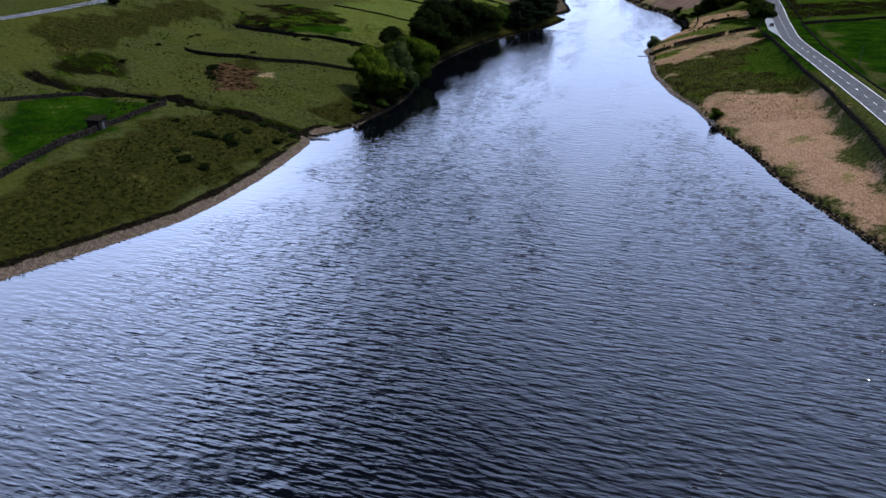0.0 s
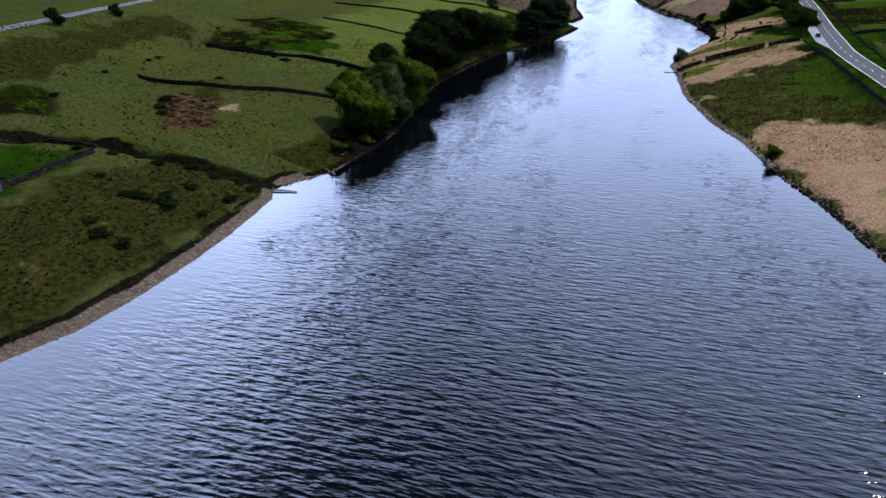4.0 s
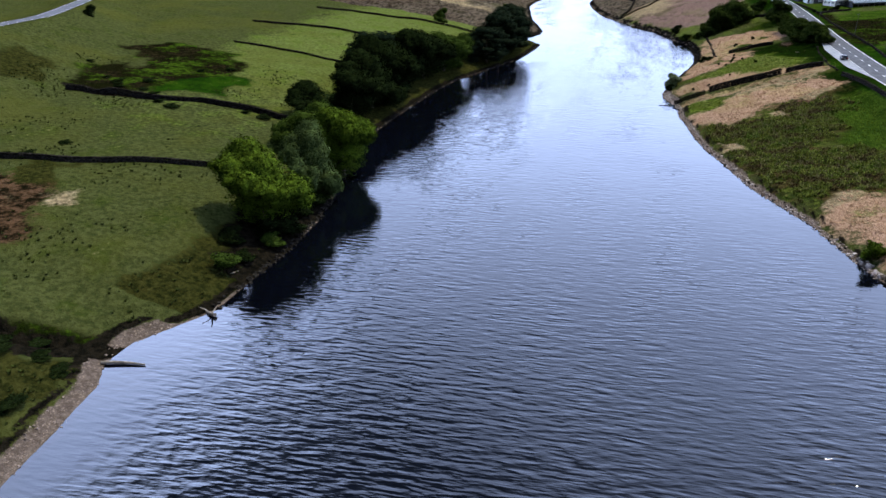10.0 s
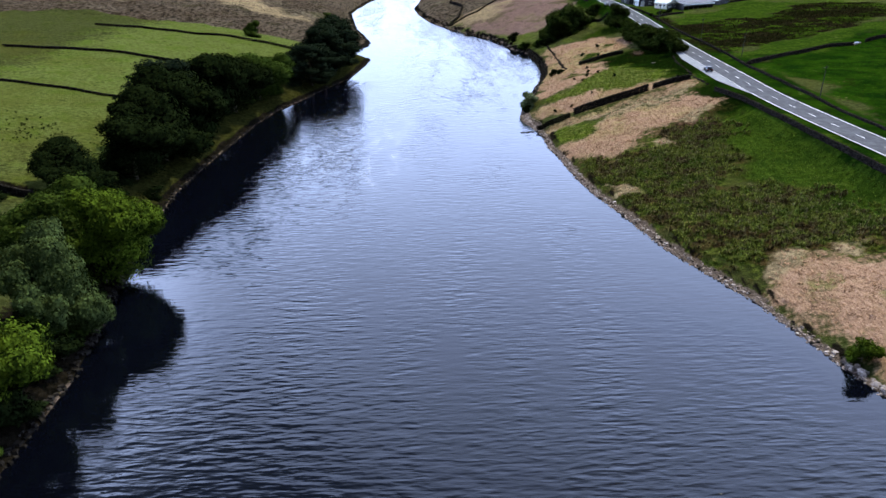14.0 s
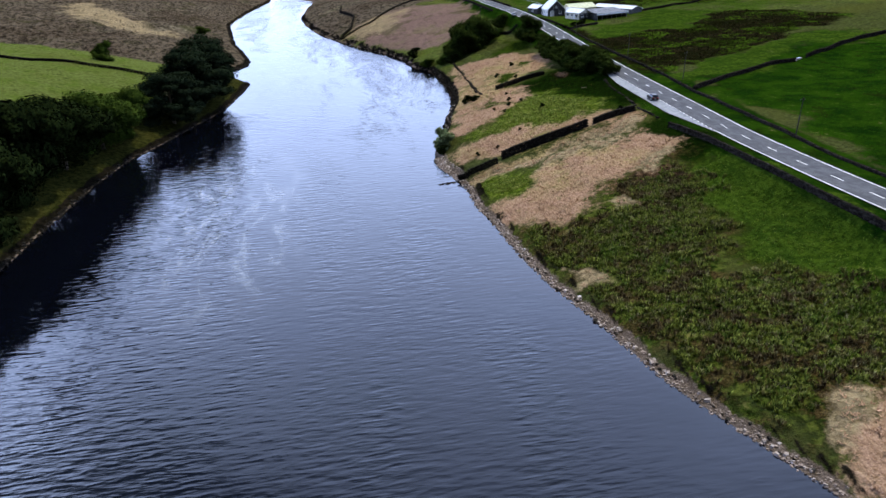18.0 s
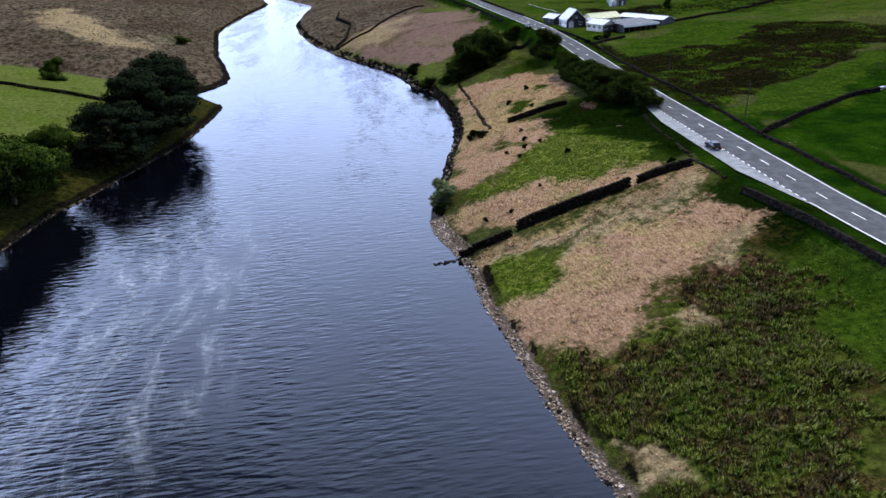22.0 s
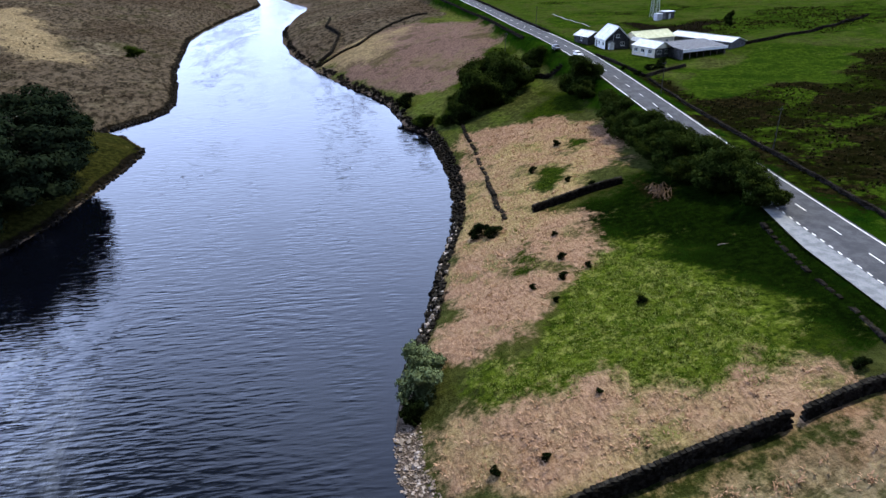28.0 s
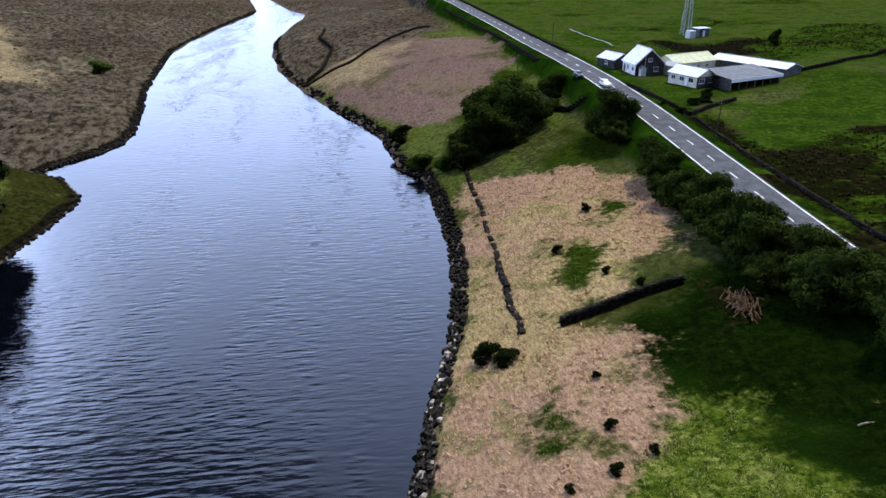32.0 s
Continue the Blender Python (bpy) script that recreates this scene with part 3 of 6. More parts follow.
def ripple(x, y):
    """Gentle unevenness of ground, in -1 to 1."""
    return (np.sin(x * .071 + 1.3 * np.sin(y * .043)) * np.cos(y * .057 + 1.1 * np.sin(x * .039 + 2)) * .6
            + np.sin(x * .23 + y * .11 + 2 * np.sin(y * .09)) * np.sin(y * .19 - x * .07 + 1.7) * .4)


def height(x, y):
    x, y = np.atleast_1d(np.asarray(x, float)), np.atleast_1d(np.asarray(y, float))
    dl, dr = shore_distance(x, y)
    hl, hr = table(dl, y, LEFT_D, LEFT_Y, LEFT_H), table(dr, y, RIGHT_D, RIGHT_Y, RIGHT_H)
    left = dl > dr
    d, h = np.where(left, dl, dr), np.where(left, hl, hr)
    amp = np.clip(d / 25, 0, 1) * np.where(left & (y > 540), 2.3, .55)
    h = h + amp * ripple(x, y)
    # the high road on its embankment
    r, a = to_line(x, y, HIGH_ROAD)
    zr = np.interp(a, np.arange(len(HIGH_ROAD_Z)), HIGH_ROAD_Z)
    h = np.where(left, np.maximum(h, zr - np.maximum(r - 7, 0) * .42), h)
    h = np.where(left & (r < 12), zr + (h - zr) * np.clip((r - 5) / 7, 0, 1), h)
    # a narrow ditch with a raw bank
    r = to_line(x, y, DITCH)[0]
    h = h - .8 * np.exp(-(r / .9) ** 2)
    # the gully that runs down to the cove
    r = to_line(x, y, GULLY)[0]
    h = h - np.minimum(3.0, .5 * np.maximum(h, 0)) * np.exp(-(r / 2.2) ** 2)
    h = h - 1.1 * np.exp(-(to_line(x, y, FIELD_BANK)[0] / 1.6) ** 2)
    # the lake road: a level bed cut into the slope
    r, a = to_line(x, y, ROAD)
    zr = np.interp(a, np.arange(len(ROAD_Z)), ROAD_Z)
    f = np.clip((r - 5.5) / 6, 0, 1)
    f = f * f * (3 - 2 * f)
    h = np.where(~left, (zr - .12) * (1 - f) + h * f, h)
    return h


def ground(x, y):
    return float(height(x, y)[0])
# ---------------------------------------------------------------- end of the land


ZONES = []


def patch(kind, *corners):
    """Notes a patch of one kind of ground by its corners."""
    ZONES.append((kind, corners))


patch("sedge", (-3, 382), (2, 384), (11, 382), (19, 385), (30, 386), (34, 376), (34, 368), (33, 368), (18, 369), (3, 374))
patch("bracken", (0, 417), (5, 433), (14, 426), (19, 425), (26, 418), (23, 408), (15, 395), (-2, 406))
patch("green", (12, 427), (15, 421), (16, 412), (13, 406), (11, 411), (11, 418))
patch("green", (27, 468), (33, 470), (31, 456), (24, 450), (23, 459))
patch("green", (35, 453), (39, 453), (34, 442), (31, 445))
patch("green", (46, 512), (51, 491), (46, 481), (32, 488))
patch("green", (-3, 380), (0, 379), (1, 375), (-3, 377))
patch("heath", (38, 426), (42, 428), (40, 417), (36, 413), (35, 419))
patch("heath", (14, 285), (21, 281), (18, 278), (13, 282))
patch("heath", (23, 280), (27, 277), (24, 274), (20, 276))
patch("bracken", (13, 252), (24, 260), (45, 244), (46, 217), (44, 179), (49, 170), (43, 141), (38, 155), (30, 182))
patch("bracken", (13, 253), (24, 258), (31, 256), (40, 247), (21, 225), (18, 234), (13, 248))
patch("bracken", (-4, 376), (3, 376), (17, 371), (33, 370), (34, 364), (26, 362), (8, 361), (-6, 367))
patch("lush", (-3, 382), (2, 384), (9, 385), (16, 400), (32, 425), (50, 412), (45, 391), (41, 370), (35, 364), (33, 369), (18, 370), (3, 375))
patch("bracken", (2, 417), (13, 454), (22, 418), (19, 405), (9, 389), (2, 384), (-4, 386))
patch("bracken", (18, 492), (36, 484), (49, 471), (42, 443), (23, 429), (18, 427), (14, 428), (16, 471))
patch("bracken", (11, 467), (16, 488), (16, 471), (13, 428), (6, 433))
patch("umber", (-21, 646), (8, 665), (46, 624), (45, 578), (17, 536), (9, 550), (-12, 594))
patch("lush", (19, 527), (41, 560), (47, 545), (30, 508), (12, 511))
patch("lush", (10, 318), (22, 322), (37, 327), (43, 327), (27, 306), (12, 304))
patch("lush", (33, 328), (42, 341), (45, 300), (46, 265), (40, 254), (29, 264), (24, 278))
patch("rush", (-5, 324), (13, 322), (26, 310), (20, 288), (10, 275), (16, 258), (5, 263), (1, 287))
patch("rush", (-3, 312), (28, 327), (25, 292), (21, 262), (10, 261), (2, 280))
patch("lush", (71, 386), (112, 408), (137, 416), (67, 300), (68, 348))
patch("lush", (59, 388), (81, 412), (138, 440), (162, 439), (148, 422), (106, 401), (64, 380))
patch("heath", (62, 471), (103, 476), (170, 504), (176, 457), (138, 446), (78, 412), (68, 440))
patch("lush", (78, 503), (97, 516), (128, 513), (90, 463), (75, 468))
patch("lush", (77, 615), (80, 599), (98, 602), (76, 574))
patch("heath", (69, 480), (76, 466), (88, 461), (61, 425), (62, 445))
patch("heath", (78, 484), (157, 519), (166, 480), (135, 442), (77, 409), (67, 417))
patch("rough", (-125, 99), (-126, 124), (-129, 156), (-115, 175), (-97, 175), (-96, 132), (-100, 105), (-108, 81))
patch("lush", (-164, 138), (-158, 159), (-136, 164), (-131, 135), (-132, 106))
patch("heath", (-186, 299), (-192, 353), (-172, 356), (-154, 332), (-171, 295))
patch("rough", (-197, 264), (-222, 306), (-200, 297), (-196, 284))
# near-black ground in the strip where the first shore trees stand
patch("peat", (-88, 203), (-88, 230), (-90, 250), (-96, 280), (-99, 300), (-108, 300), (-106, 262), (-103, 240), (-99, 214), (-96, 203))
patch("bleached", (-215, 800), (-174, 731), (-147, 672), (-121, 632), (-116, 603), (-128, 597), (-150, 622), (-185, 668), (-225, 780))
patch("straw", (-135, 213.5), (-129, 215), (-127, 212.5), (-132, 210.5))
patch("lush", (18, 556), (24, 564), (44, 572), (47, 558), (38, 549), (23, 534))
patch("bleached", (-24, 630), (-11, 641), (2, 650), (12, 642), (2, 612), (-8, 602), (-18, 615))
patch("bleached", (2, 646), (11, 656), (23, 643), (15, 634))
patch("rush", (-4, 321), (5, 323), (12, 324), (19, 331), (26, 334), (35, 333), (36, 322), (35, 312), (27, 296), (18, 262), (10, 262), (-2, 300))
patch("sedge", (12, 388), (15, 396), (21, 406), (25, 406), (29, 399), (32, 389), (34, 374), (26, 371), (11, 373), (1, 378))
patch("lush", (66, 230), (66, 375), (106, 399), (148, 420), (210, 445), (230, 230))
patch("heath", (-200, 305), (-198, 326), (-175, 304), (-167, 290), (-174, 284), (-190, 290))
patch("heath", (-212, 347), (-204, 361), (-186, 361), (-160, 342), (-161, 329), (-182, 336), (-197, 331))
patch("rough", (-147, 215), (-149, 228), (-140, 232), (-138, 214), (-130, 203), (-136, 205))
patch("heath", (-178, 172), (-175, 186), (-169, 192), (-164, 188), (-165, 170), (-170, 163))
patch("rough", (-196, 180), (-204, 242), (-217, 293), (-205, 299), (-187, 229), (-178, 194), (-178, 172))
patch("lush", (-180, 314), (-167, 330), (-149, 319), (-146, 302), (-167, 295))
# grass beside the road that takes the painted shade
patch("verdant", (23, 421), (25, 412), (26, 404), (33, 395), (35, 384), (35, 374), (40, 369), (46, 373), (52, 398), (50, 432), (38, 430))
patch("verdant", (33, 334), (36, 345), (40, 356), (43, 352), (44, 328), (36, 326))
patch("vivid", (34, 326), (43, 326), (47, 265), (43, 256), (35, 272), (29, 296))
patch("vivid", (64, 503), (70, 498), (80, 512), (82, 524), (74, 528), (66, 515))
patch("vivid", (70, 486), (80, 505), (93, 516), (132, 524), (150, 512), (127, 496), (104, 475), (90, 466), (75, 470))
patch("vivid", (64, 384), (106, 403), (148, 425), (166, 440), (136, 438), (100, 424), (81, 412), (62, 394))
patch("bracken", (8, 345), (20, 347), (34, 351), (37, 340), (36, 337), (31, 334), (23, 332), (19, 327), (13, 322.5), (4, 320), (-4, 323), (-5, 336), (-1, 338), (5, 339))
patch("bracken", (-6, 357), (1, 356), (12, 356), (25, 358), (38, 361), (38, 357), (24, 354), (12, 353), (1, 352.5), (-5, 353))
patch("straw", (-2, 354.5), (12, 355), (25, 357), (37, 359), (36, 355), (24, 353), (12, 352), (0, 351.5))
patch("straw", (12, 350), (24, 352), (34, 354), (30, 350), (20, 347.5), (10, 346.5))
patch("straw", (28, 335), (35, 337), (34, 334), (28, 332))
patch("russet", (27, 332), (34, 332), (31, 325), (24, 324), (21, 329))
patch("green", (-4, 349), (3, 352), (9, 347), (5, 340), (-1, 338), (-5, 340))
patch("sedge", (-4, 349), (3, 352), (9, 347), (5, 340), (-1, 338), (-5, 340))
patch("heath", (29, 322), (32, 321), (31, 316), (26, 314), (25, 317))
patch("heath", (19, 308), (27, 306), (25, 301), (20, 301), (18, 305))
patch("heath", (17, 297), (21, 294), (19, 289), (16, 290))
patch("heath", (15, 316), (17, 314), (16, 309), (13, 311))
patch("russet", (34, 318), (38, 318), (36, 314), (33, 314))
patch("straw", (-1, 297), (4, 298), (5, 303), (1, 305))
patch("straw", (14, 316), (18, 317), (19, 321), (15, 322))
patch("rush", (8, 266), (12, 250), (22, 256), (34, 254), (44, 246), (47, 258), (40, 272), (30, 290), (16, 290))
patch("straw", (12, 255), (17, 259), (22, 260), (20, 256), (14, 252))
patch("straw", (27, 262), (31, 262), (30, 259), (26, 259))
patch("heath", (64, 453), (72, 444), (78, 434), (70, 413), (60, 398), (58, 412), (61, 441))
patch("heath", (90, 588), (107, 594), (129, 597), (135, 569), (130, 549), (131, 541), (121, 536), (112, 552), (100, 552), (92, 562))
patch("peat", (95, 588), (130, 592), (129, 562), (115, 556), (100, 560))
patch("vivid", (70, 533), (80, 536), (81, 522), (72, 506), (66, 520))
patch("vivid", (75, 609), (92, 658), (98, 635), (88, 590), (79, 583))
patch("heath", (103, 585), (128, 602), (136, 574), (140, 545), (122, 541), (108, 562))
patch("heath", (161, 599), (190, 606), (215, 599), (200, 565), (149, 549), (144, 563))
patch("rough", (-197, 216), (-206, 246), (-217, 290), (-206, 301), (-200, 268), (-195, 234), (-186, 213), (-179, 198))
patch("lush", (-178, 308), (-171, 319), (-148, 325), (-148, 307), (-162, 293))
patch("russet", (-133, 183), (-150, 207), (-151, 218), (-138, 215), (-127, 202), (-128, 194))
patch("green", (20, 600), (27, 616), (36, 606), (30, 590))
patch("green", (21, 446), (26, 452), (31, 447), (27, 436), (22, 438))
patch("green", (10, 402), (13, 410), (17, 408), (15, 399))
patch("green", (33, 462), (38, 466), (40, 458), (35, 455))


def zone_masks(x, y):
    """How far each kind of ground holds at each place."""
    kinds = {k: np.zeros(x.shape) for k in ("bracken", "lush", "heath", "rush", "rough", "straw", "moor", "shingle", "peat", "sedge", "pale", "deep", "russet", "vivid", "shaded_grass", "umber")}
    # patches have wandering, ragged edges
    wx = x + 1.6 * np.sin(0.31 * y + 1.3 * np.sin(0.17 * x)) + 0.8 * np.sin(0.83 * y + 0.6 * x)
    wy = y + 1.6 * np.sin(0.29 * x + 1.1 * np.sin(0.19 * y)) + 0.8 * np.sin(0.77 * x - 0.5 * y)
    far_field = np.clip((x - 58) / 25, 0, 1)
    wx = wx + far_field * (7 * np.sin(0.085 * y + 2 * np.sin(0.04 * x)) + 4 * np.sin(0.21 * y + 0.1 * x))
    wy = wy + far_field * (7 * np.sin(0.075 * x + 2 * np.sin(0.05 * y)) + 4 * np.sin(0.19 * x - 0.12 * y))
    verdant = np.zeros(x.shape)
    for kind, poly in ZONES:
        cover = inside(wx, wy, poly, {"rush": 8.0, "heath": 4.5, "bracken": 5.0, "peat": 3.0, "straw": 2.2, "verdant": 7.0}.get(kind, 4.5))
        if kind == "bleached":
            cover = 0.85 * inside(wx + 3 * np.sin(0.11 * wy), wy + 5 * np.sin(0.13 * wx), poly, 8.0)
            kind = "straw"
        if kind == "green":
            kinds["bracken"] = np.minimum(kinds["bracken"], 1 - cover)
            kind = "lush"
        # verdant patches are lush sward overlaid with the painted shade
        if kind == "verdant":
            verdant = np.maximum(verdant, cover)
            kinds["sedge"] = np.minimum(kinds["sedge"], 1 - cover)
            kinds["shaded_grass"] = np.maximum(kinds["shaded_grass"], cover)
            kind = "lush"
        if kind in ("vivid", "russet"):
            for other in ("bracken", "straw", "heath"):
                kinds[other] = np.minimum(kinds[other], 1 - cover)
        kinds[kind] = np.maximum(kinds[kind], cover)
    dl, dr = shore_distance(x, y)
    left = dl > dr
    d = np.maximum(dl, dr)
    # beyond the last field walls the valley sides are moor
    kinds["moor"] = np.maximum(kinds["moor"], np.where(left, np.clip((y - 520 - 0.16 * np.maximum(-x - 70, 0)) / 10, 0, 1), np.clip((y - 640 + 0.3 * (40 - x)) / 40, 0, 1) * np.clip((44 - x) / 10, 0, 1)))
    wide = np.where(left, np.where(y < 190, 2.9, 0.8), np.where(y < 250, 1.2, np.where(y < 362, 1.8, np.where(y < 381, 2.6, 1.4))))
    kinds["shingle"] = np.clip(0.5 + (wide - d) / 2.0, 0, 1)
    kinds["pale"] = np.where(left, np.clip((y - 225) / 150, 0, 1) * np.clip((x + 200) / 40, 0, 1), 0.25 + 0.28 * np.clip((y - 470) / 60, 0, 1))
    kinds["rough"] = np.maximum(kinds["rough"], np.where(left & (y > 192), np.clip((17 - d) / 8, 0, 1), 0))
    # heather creeps over the hill pasture and along the damp gullies
    creep = np.sin(0.05 * x + 2 * np.sin(0.031 * y)) * np.sin(0.043 * y + 1.7 * np.sin(0.027 * x)) + 0.5 * np.sin(0.13 * x + 1.5 * np.sin(0.09 * y))
    kinds["heath"] = np.maximum(kinds["heath"], np.clip(0.5 + 1.2 * (creep - 0.35), 0, 1) * np.clip((x - 72) / 12, 0, 1) * np.clip((y - 540) / 30, 0, 1))
    beyond = x - np.interp(y, ROAD[:, 1], ROAD[:, 0])
    # green hill pasture, and long grass along both verges
    kinds["vivid"] = np.maximum(kinds["vivid"], np.where(left, 0, 0.56 * np.clip(beyond / 12, 0, 1) * np.clip((y - 500) / 20, 0, 1)))
    verge = np.where(left, 0, np.clip((np.where(beyond > 0, 15, 12) - np.abs(beyond)) / 4, 0, 1) * np.clip((y - 250) / 20, 0, 1))
    kinds["lush"] = np.maximum(kinds["lush"], verge)
    verdant = np.maximum(verdant, verge)
    kinds["heath"] = np.maximum(kinds["heath"], 0.8 * np.clip((beyond - 4) / 4, 0, 1) * np.clip((20 - beyond) / 8, 0, 1) * np.clip((y - 398) / 12, 0, 1) * np.clip((512 - y) / 15, 0, 1))
    kinds["heath"] = np.maximum(kinds["heath"], np.clip(1.2 - to_line(x, y, GULLY)[0] / 4.0, 0, 1))
    kinds["peat"] = np.maximum(kinds["peat"], np.clip(1.8 - np.minimum(to_line(wx, wy, GULLY)[0], to_line(x, y, FIELD_BANK)[0]) / 2.1, 0, 1))
    kinds["deep"] = np.clip((x - np.interp(y, ROAD[:, 1], ROAD[:, 0])) / 4, 0, 1) + left + verdant
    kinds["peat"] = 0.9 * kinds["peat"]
    kinds["peat"] = np.maximum(kinds["peat"], np.clip(1.2 - np.abs(d - wide - 0.6) / np.where(left, 1.3, 1.05), 0, 1) * np.where(left, 0.92, 0.52 + 0.22 * np.sin(y * 0.55 + 2 * np.sin(y * 0.21))))
    return kinds


def spread(stops):
    """Grid lines from (start, end, step) stretches."""
    return np.unique(np.concatenate([np.arange(a, b, s) for a, b, s in stops] + [[stops[-1][1]]]))


def build_ground():
    xs = spread([(-2400, -500, 120), (-500, -260, 12), (-260, -150, 3.0), (-150, -104, 1.6), (-104, -64, 1.3), (-64, -14, 7), (-14, 66, 1.1), (66, 130, 2.4), (130, 300, 10), (300, 2400, 120)])
    ys = spread([(-400, 60, 20), (60, 130, 2.0), (130, 480, 1.25), (480, 640, 2.2), (640, 820, 5), (820, 1300, 12), (1300, 3200, 95)])
    gx, gy = np.meshgrid(xs, ys)
    x, y = gx.ravel(), gy.ravel()
    z = height(x, y)
    dl, dr = shore_distance(x, y)
    d = np.maximum(dl, dr)
    rough = np.random.RandomState(4).rand(len(x)) - 0.5
    masks = zone_masks(x, y)
    lump = 0.10 + 0.30 * masks["rush"] + 0.16 * masks["bracken"] + 0.22 * masks["rough"] + 0.25 * masks["heath"] + 0.3 * masks["moor"]
    near_road = np.minimum(to_line(x, y, ROAD)[0], to_line(x, y, HIGH_ROAD)[0])
    z = z + rough * lump * np.clip(d / 3, 0, 1) * np.clip((near_road - 6) / 3, 0, 1)
    w, h = len(xs), len(ys)
    i = np.arange(h - 1)[:, None] * w + np.arange(w - 1)[None]
    faces = np.stack([i, i + 1, i + w + 1, i + w], -1).reshape(-1, 4)
    me = bpy.data.meshes.new("ground")
    me.vertices.add(len(x))
    me.vertices.foreach_set("co", np.stack([x, y, z], -1).ravel())
    me.loops.add(faces.size)
    me.loops.foreach_set("vertex_index", faces.ravel())
    me.polygons.add(len(faces))
    me.polygons.foreach_set("loop_start", np.arange(0, faces.size, 4))
    me.update(calc_edges=True)
    me.polygons.foreach_set("use_smooth", np.ones(len(faces), bool))
    for name, (a, b, c) in (("zone_a", ("bracken", "lush", "heath")), ("zone_b", ("rush", "rough", "straw")), ("zone_c", ("moor", "shingle", "peat")), ("zone_d", ("sedge", "pale", "deep")), ("zone_e", ("russet", "vivid", "shaded_grass")), ("zone_f", ("umber", "umber", "umber"))):
        at = me.attributes.new(name, "FLOAT_COLOR", "POINT")
        at.data.foreach_set("color", np.stack([masks[a], masks[b], masks[c], np.ones(len(x))], -1).astype(np.float32).ravel())
    me.materials.append(GROUND)
    me.validate()
    return tagged(new("ground", me), "rough pasture, brown bracken and moor round the lake", "ground", kind="structure")


build_ground()


def build_water():
    """A level sheet that knows how sheltered each place is."""
    xs = spread([(-500, -160, 60), (-160, 110, 2.5), (110, 500, 60)])
    ys = spread([(-400, 40, 20), (40, 620, 3), (620, 1300, 12), (1300, 3200, 95)])
    gx, gy = np.meshgrid(xs, ys)
    x, y = gx.ravel(), gy.ravel()
    dl, dr = shore_distance(x, y)
    wooded = np.clip((y - 170) / 25, 0, 1) * np.clip((520 - y) / 40, 0, 1)
    wander = 1 + 0.35 * np.sin(y * 0.11 + 1.5 * np.sin(y * 0.043)) + 0.2 * np.sin(y * 0.31 + x * 0.2)
    lee = np.maximum(np.clip(1 + dl / ((24 + 2 * wooded - 10 * np.clip((y - 320) / 50, 0, 1)) * wander), 0, 1), 0.9 * np.clip(1 + dr / ((9 + 14 * np.clip((y - 190) / 40, 0, 1) * np.clip((350 - y) / 30, 0, 1)) * wander), 0, 1))
    lee = lee * lee * (3 - 2 * lee)
    w = len(xs)
    i = np.arange(len(ys) - 1)[:, None] * w + np.arange(w - 1)[None]
    faces = np.stack([i, i + 1, i + w + 1, i + w], -1).reshape(-1, 4)
    ob = link_mesh("water", np.stack([x, y, np.zeros(len(x))], -1).tolist(), faces.tolist(), WATER)
    at = ob.data.attributes.new("lee", "FLOAT_COLOR", "POINT")
    at.data.foreach_set("color", np.stack([lee, lee, lee, np.ones(len(x))], -1).astype(np.float32).ravel())
    return ob


water = build_water()
tagged(water, "dark rippled reservoir water reflecting a bright sky", "water", kind="structure")


# ---------------------------------------------------------------- roads
def smooth_line(pts, z, step):
    """A finely stepped, rounded version of a polyline with heights."""
    pts = np.asarray(pts, float)
    s = np.r_[0, np.cumsum(np.hypot(*np.diff(pts, axis=0).T))]
    at = np.arange(0, s[-1], step)
    cols = [np.interp(at, s, c) for c in (pts[:, 0], pts[:, 1], np.asarray(z, float))]
    k = max(3, int(18 / step) | 1)
    pad = [np.pad(c, k // 2, mode="edge") for c in cols]
    return np.stack([np.convolve(c, np.ones(k) / k, "valid") for c in pad], -1)


def strip(line, a, b, lift):
    """Vertices and faces of a band between offsets a and b (metres to the right of the line); a and b may vary along it."""
    t = np.gradient(line[:, :2], axis=0)
    t /= np.linalg.norm(t, axis=1)[:, None]
    n = np.stack([t[:, 1], -t[:, 0]], -1)
    a, b = np.broadcast_to(a, len(line)), np.broadcast_to(b, len(line))
    v = np.empty((len(line) * 2, 3))
    v[0::2, :2], v[1::2, :2] = line[:, :2] + n * a[:, None], line[:, :2] + n * b[:, None]
    v[0::2, 2] = v[1::2, 2] = line[:, 2] + lift
    f = [(2 * i, 2 * i + 1, 2 * i + 3, 2 * i + 2) for i in range(len(line) - 1)]
    return v.tolist(), f


road_line = smooth_line(ROAD, ROAD_Z, 1.5)
road_line = road_line[(road_line[:, 1] > 60) & (road_line[:, 1] < 1300)]
road = tagged(link_mesh("road", *strip(road_line, -3.9, 4.1, 0.03), ASPHALT), "grey asphalt two-lane road with white markings", "road", kind="structure")
ry = road_line[:, 1]
bay = np.clip((ry - 337) / 18, 0, 1) * np.clip((420 - ry) / 30, 0, 1)
wide_bay = bay > 0
link_mesh("lay_by", *strip(road_line[wide_bay], -3.9 - 3.4 * bay[wide_bay], -3.85, 0.034), LAYBY, road)
link_mesh("edge_line", *strip(road_line, 3.55, 3.75, 0.036), PAINT, road)
link_mesh("edge_line", *strip(road_line[(ry < 338)], -3.65, -3.45, 0.036), PAINT, road)
link_mesh("edge_line", *strip(road_line[(ry > 420)], -3.65, -3.45, 0.036), PAINT, road)
fine_line = smooth_line(ROAD, ROAD_Z, 0.5)
fine_line = fine_line[(fine_line[:, 1] > 150) & (fine_line[:, 1] < 760)]
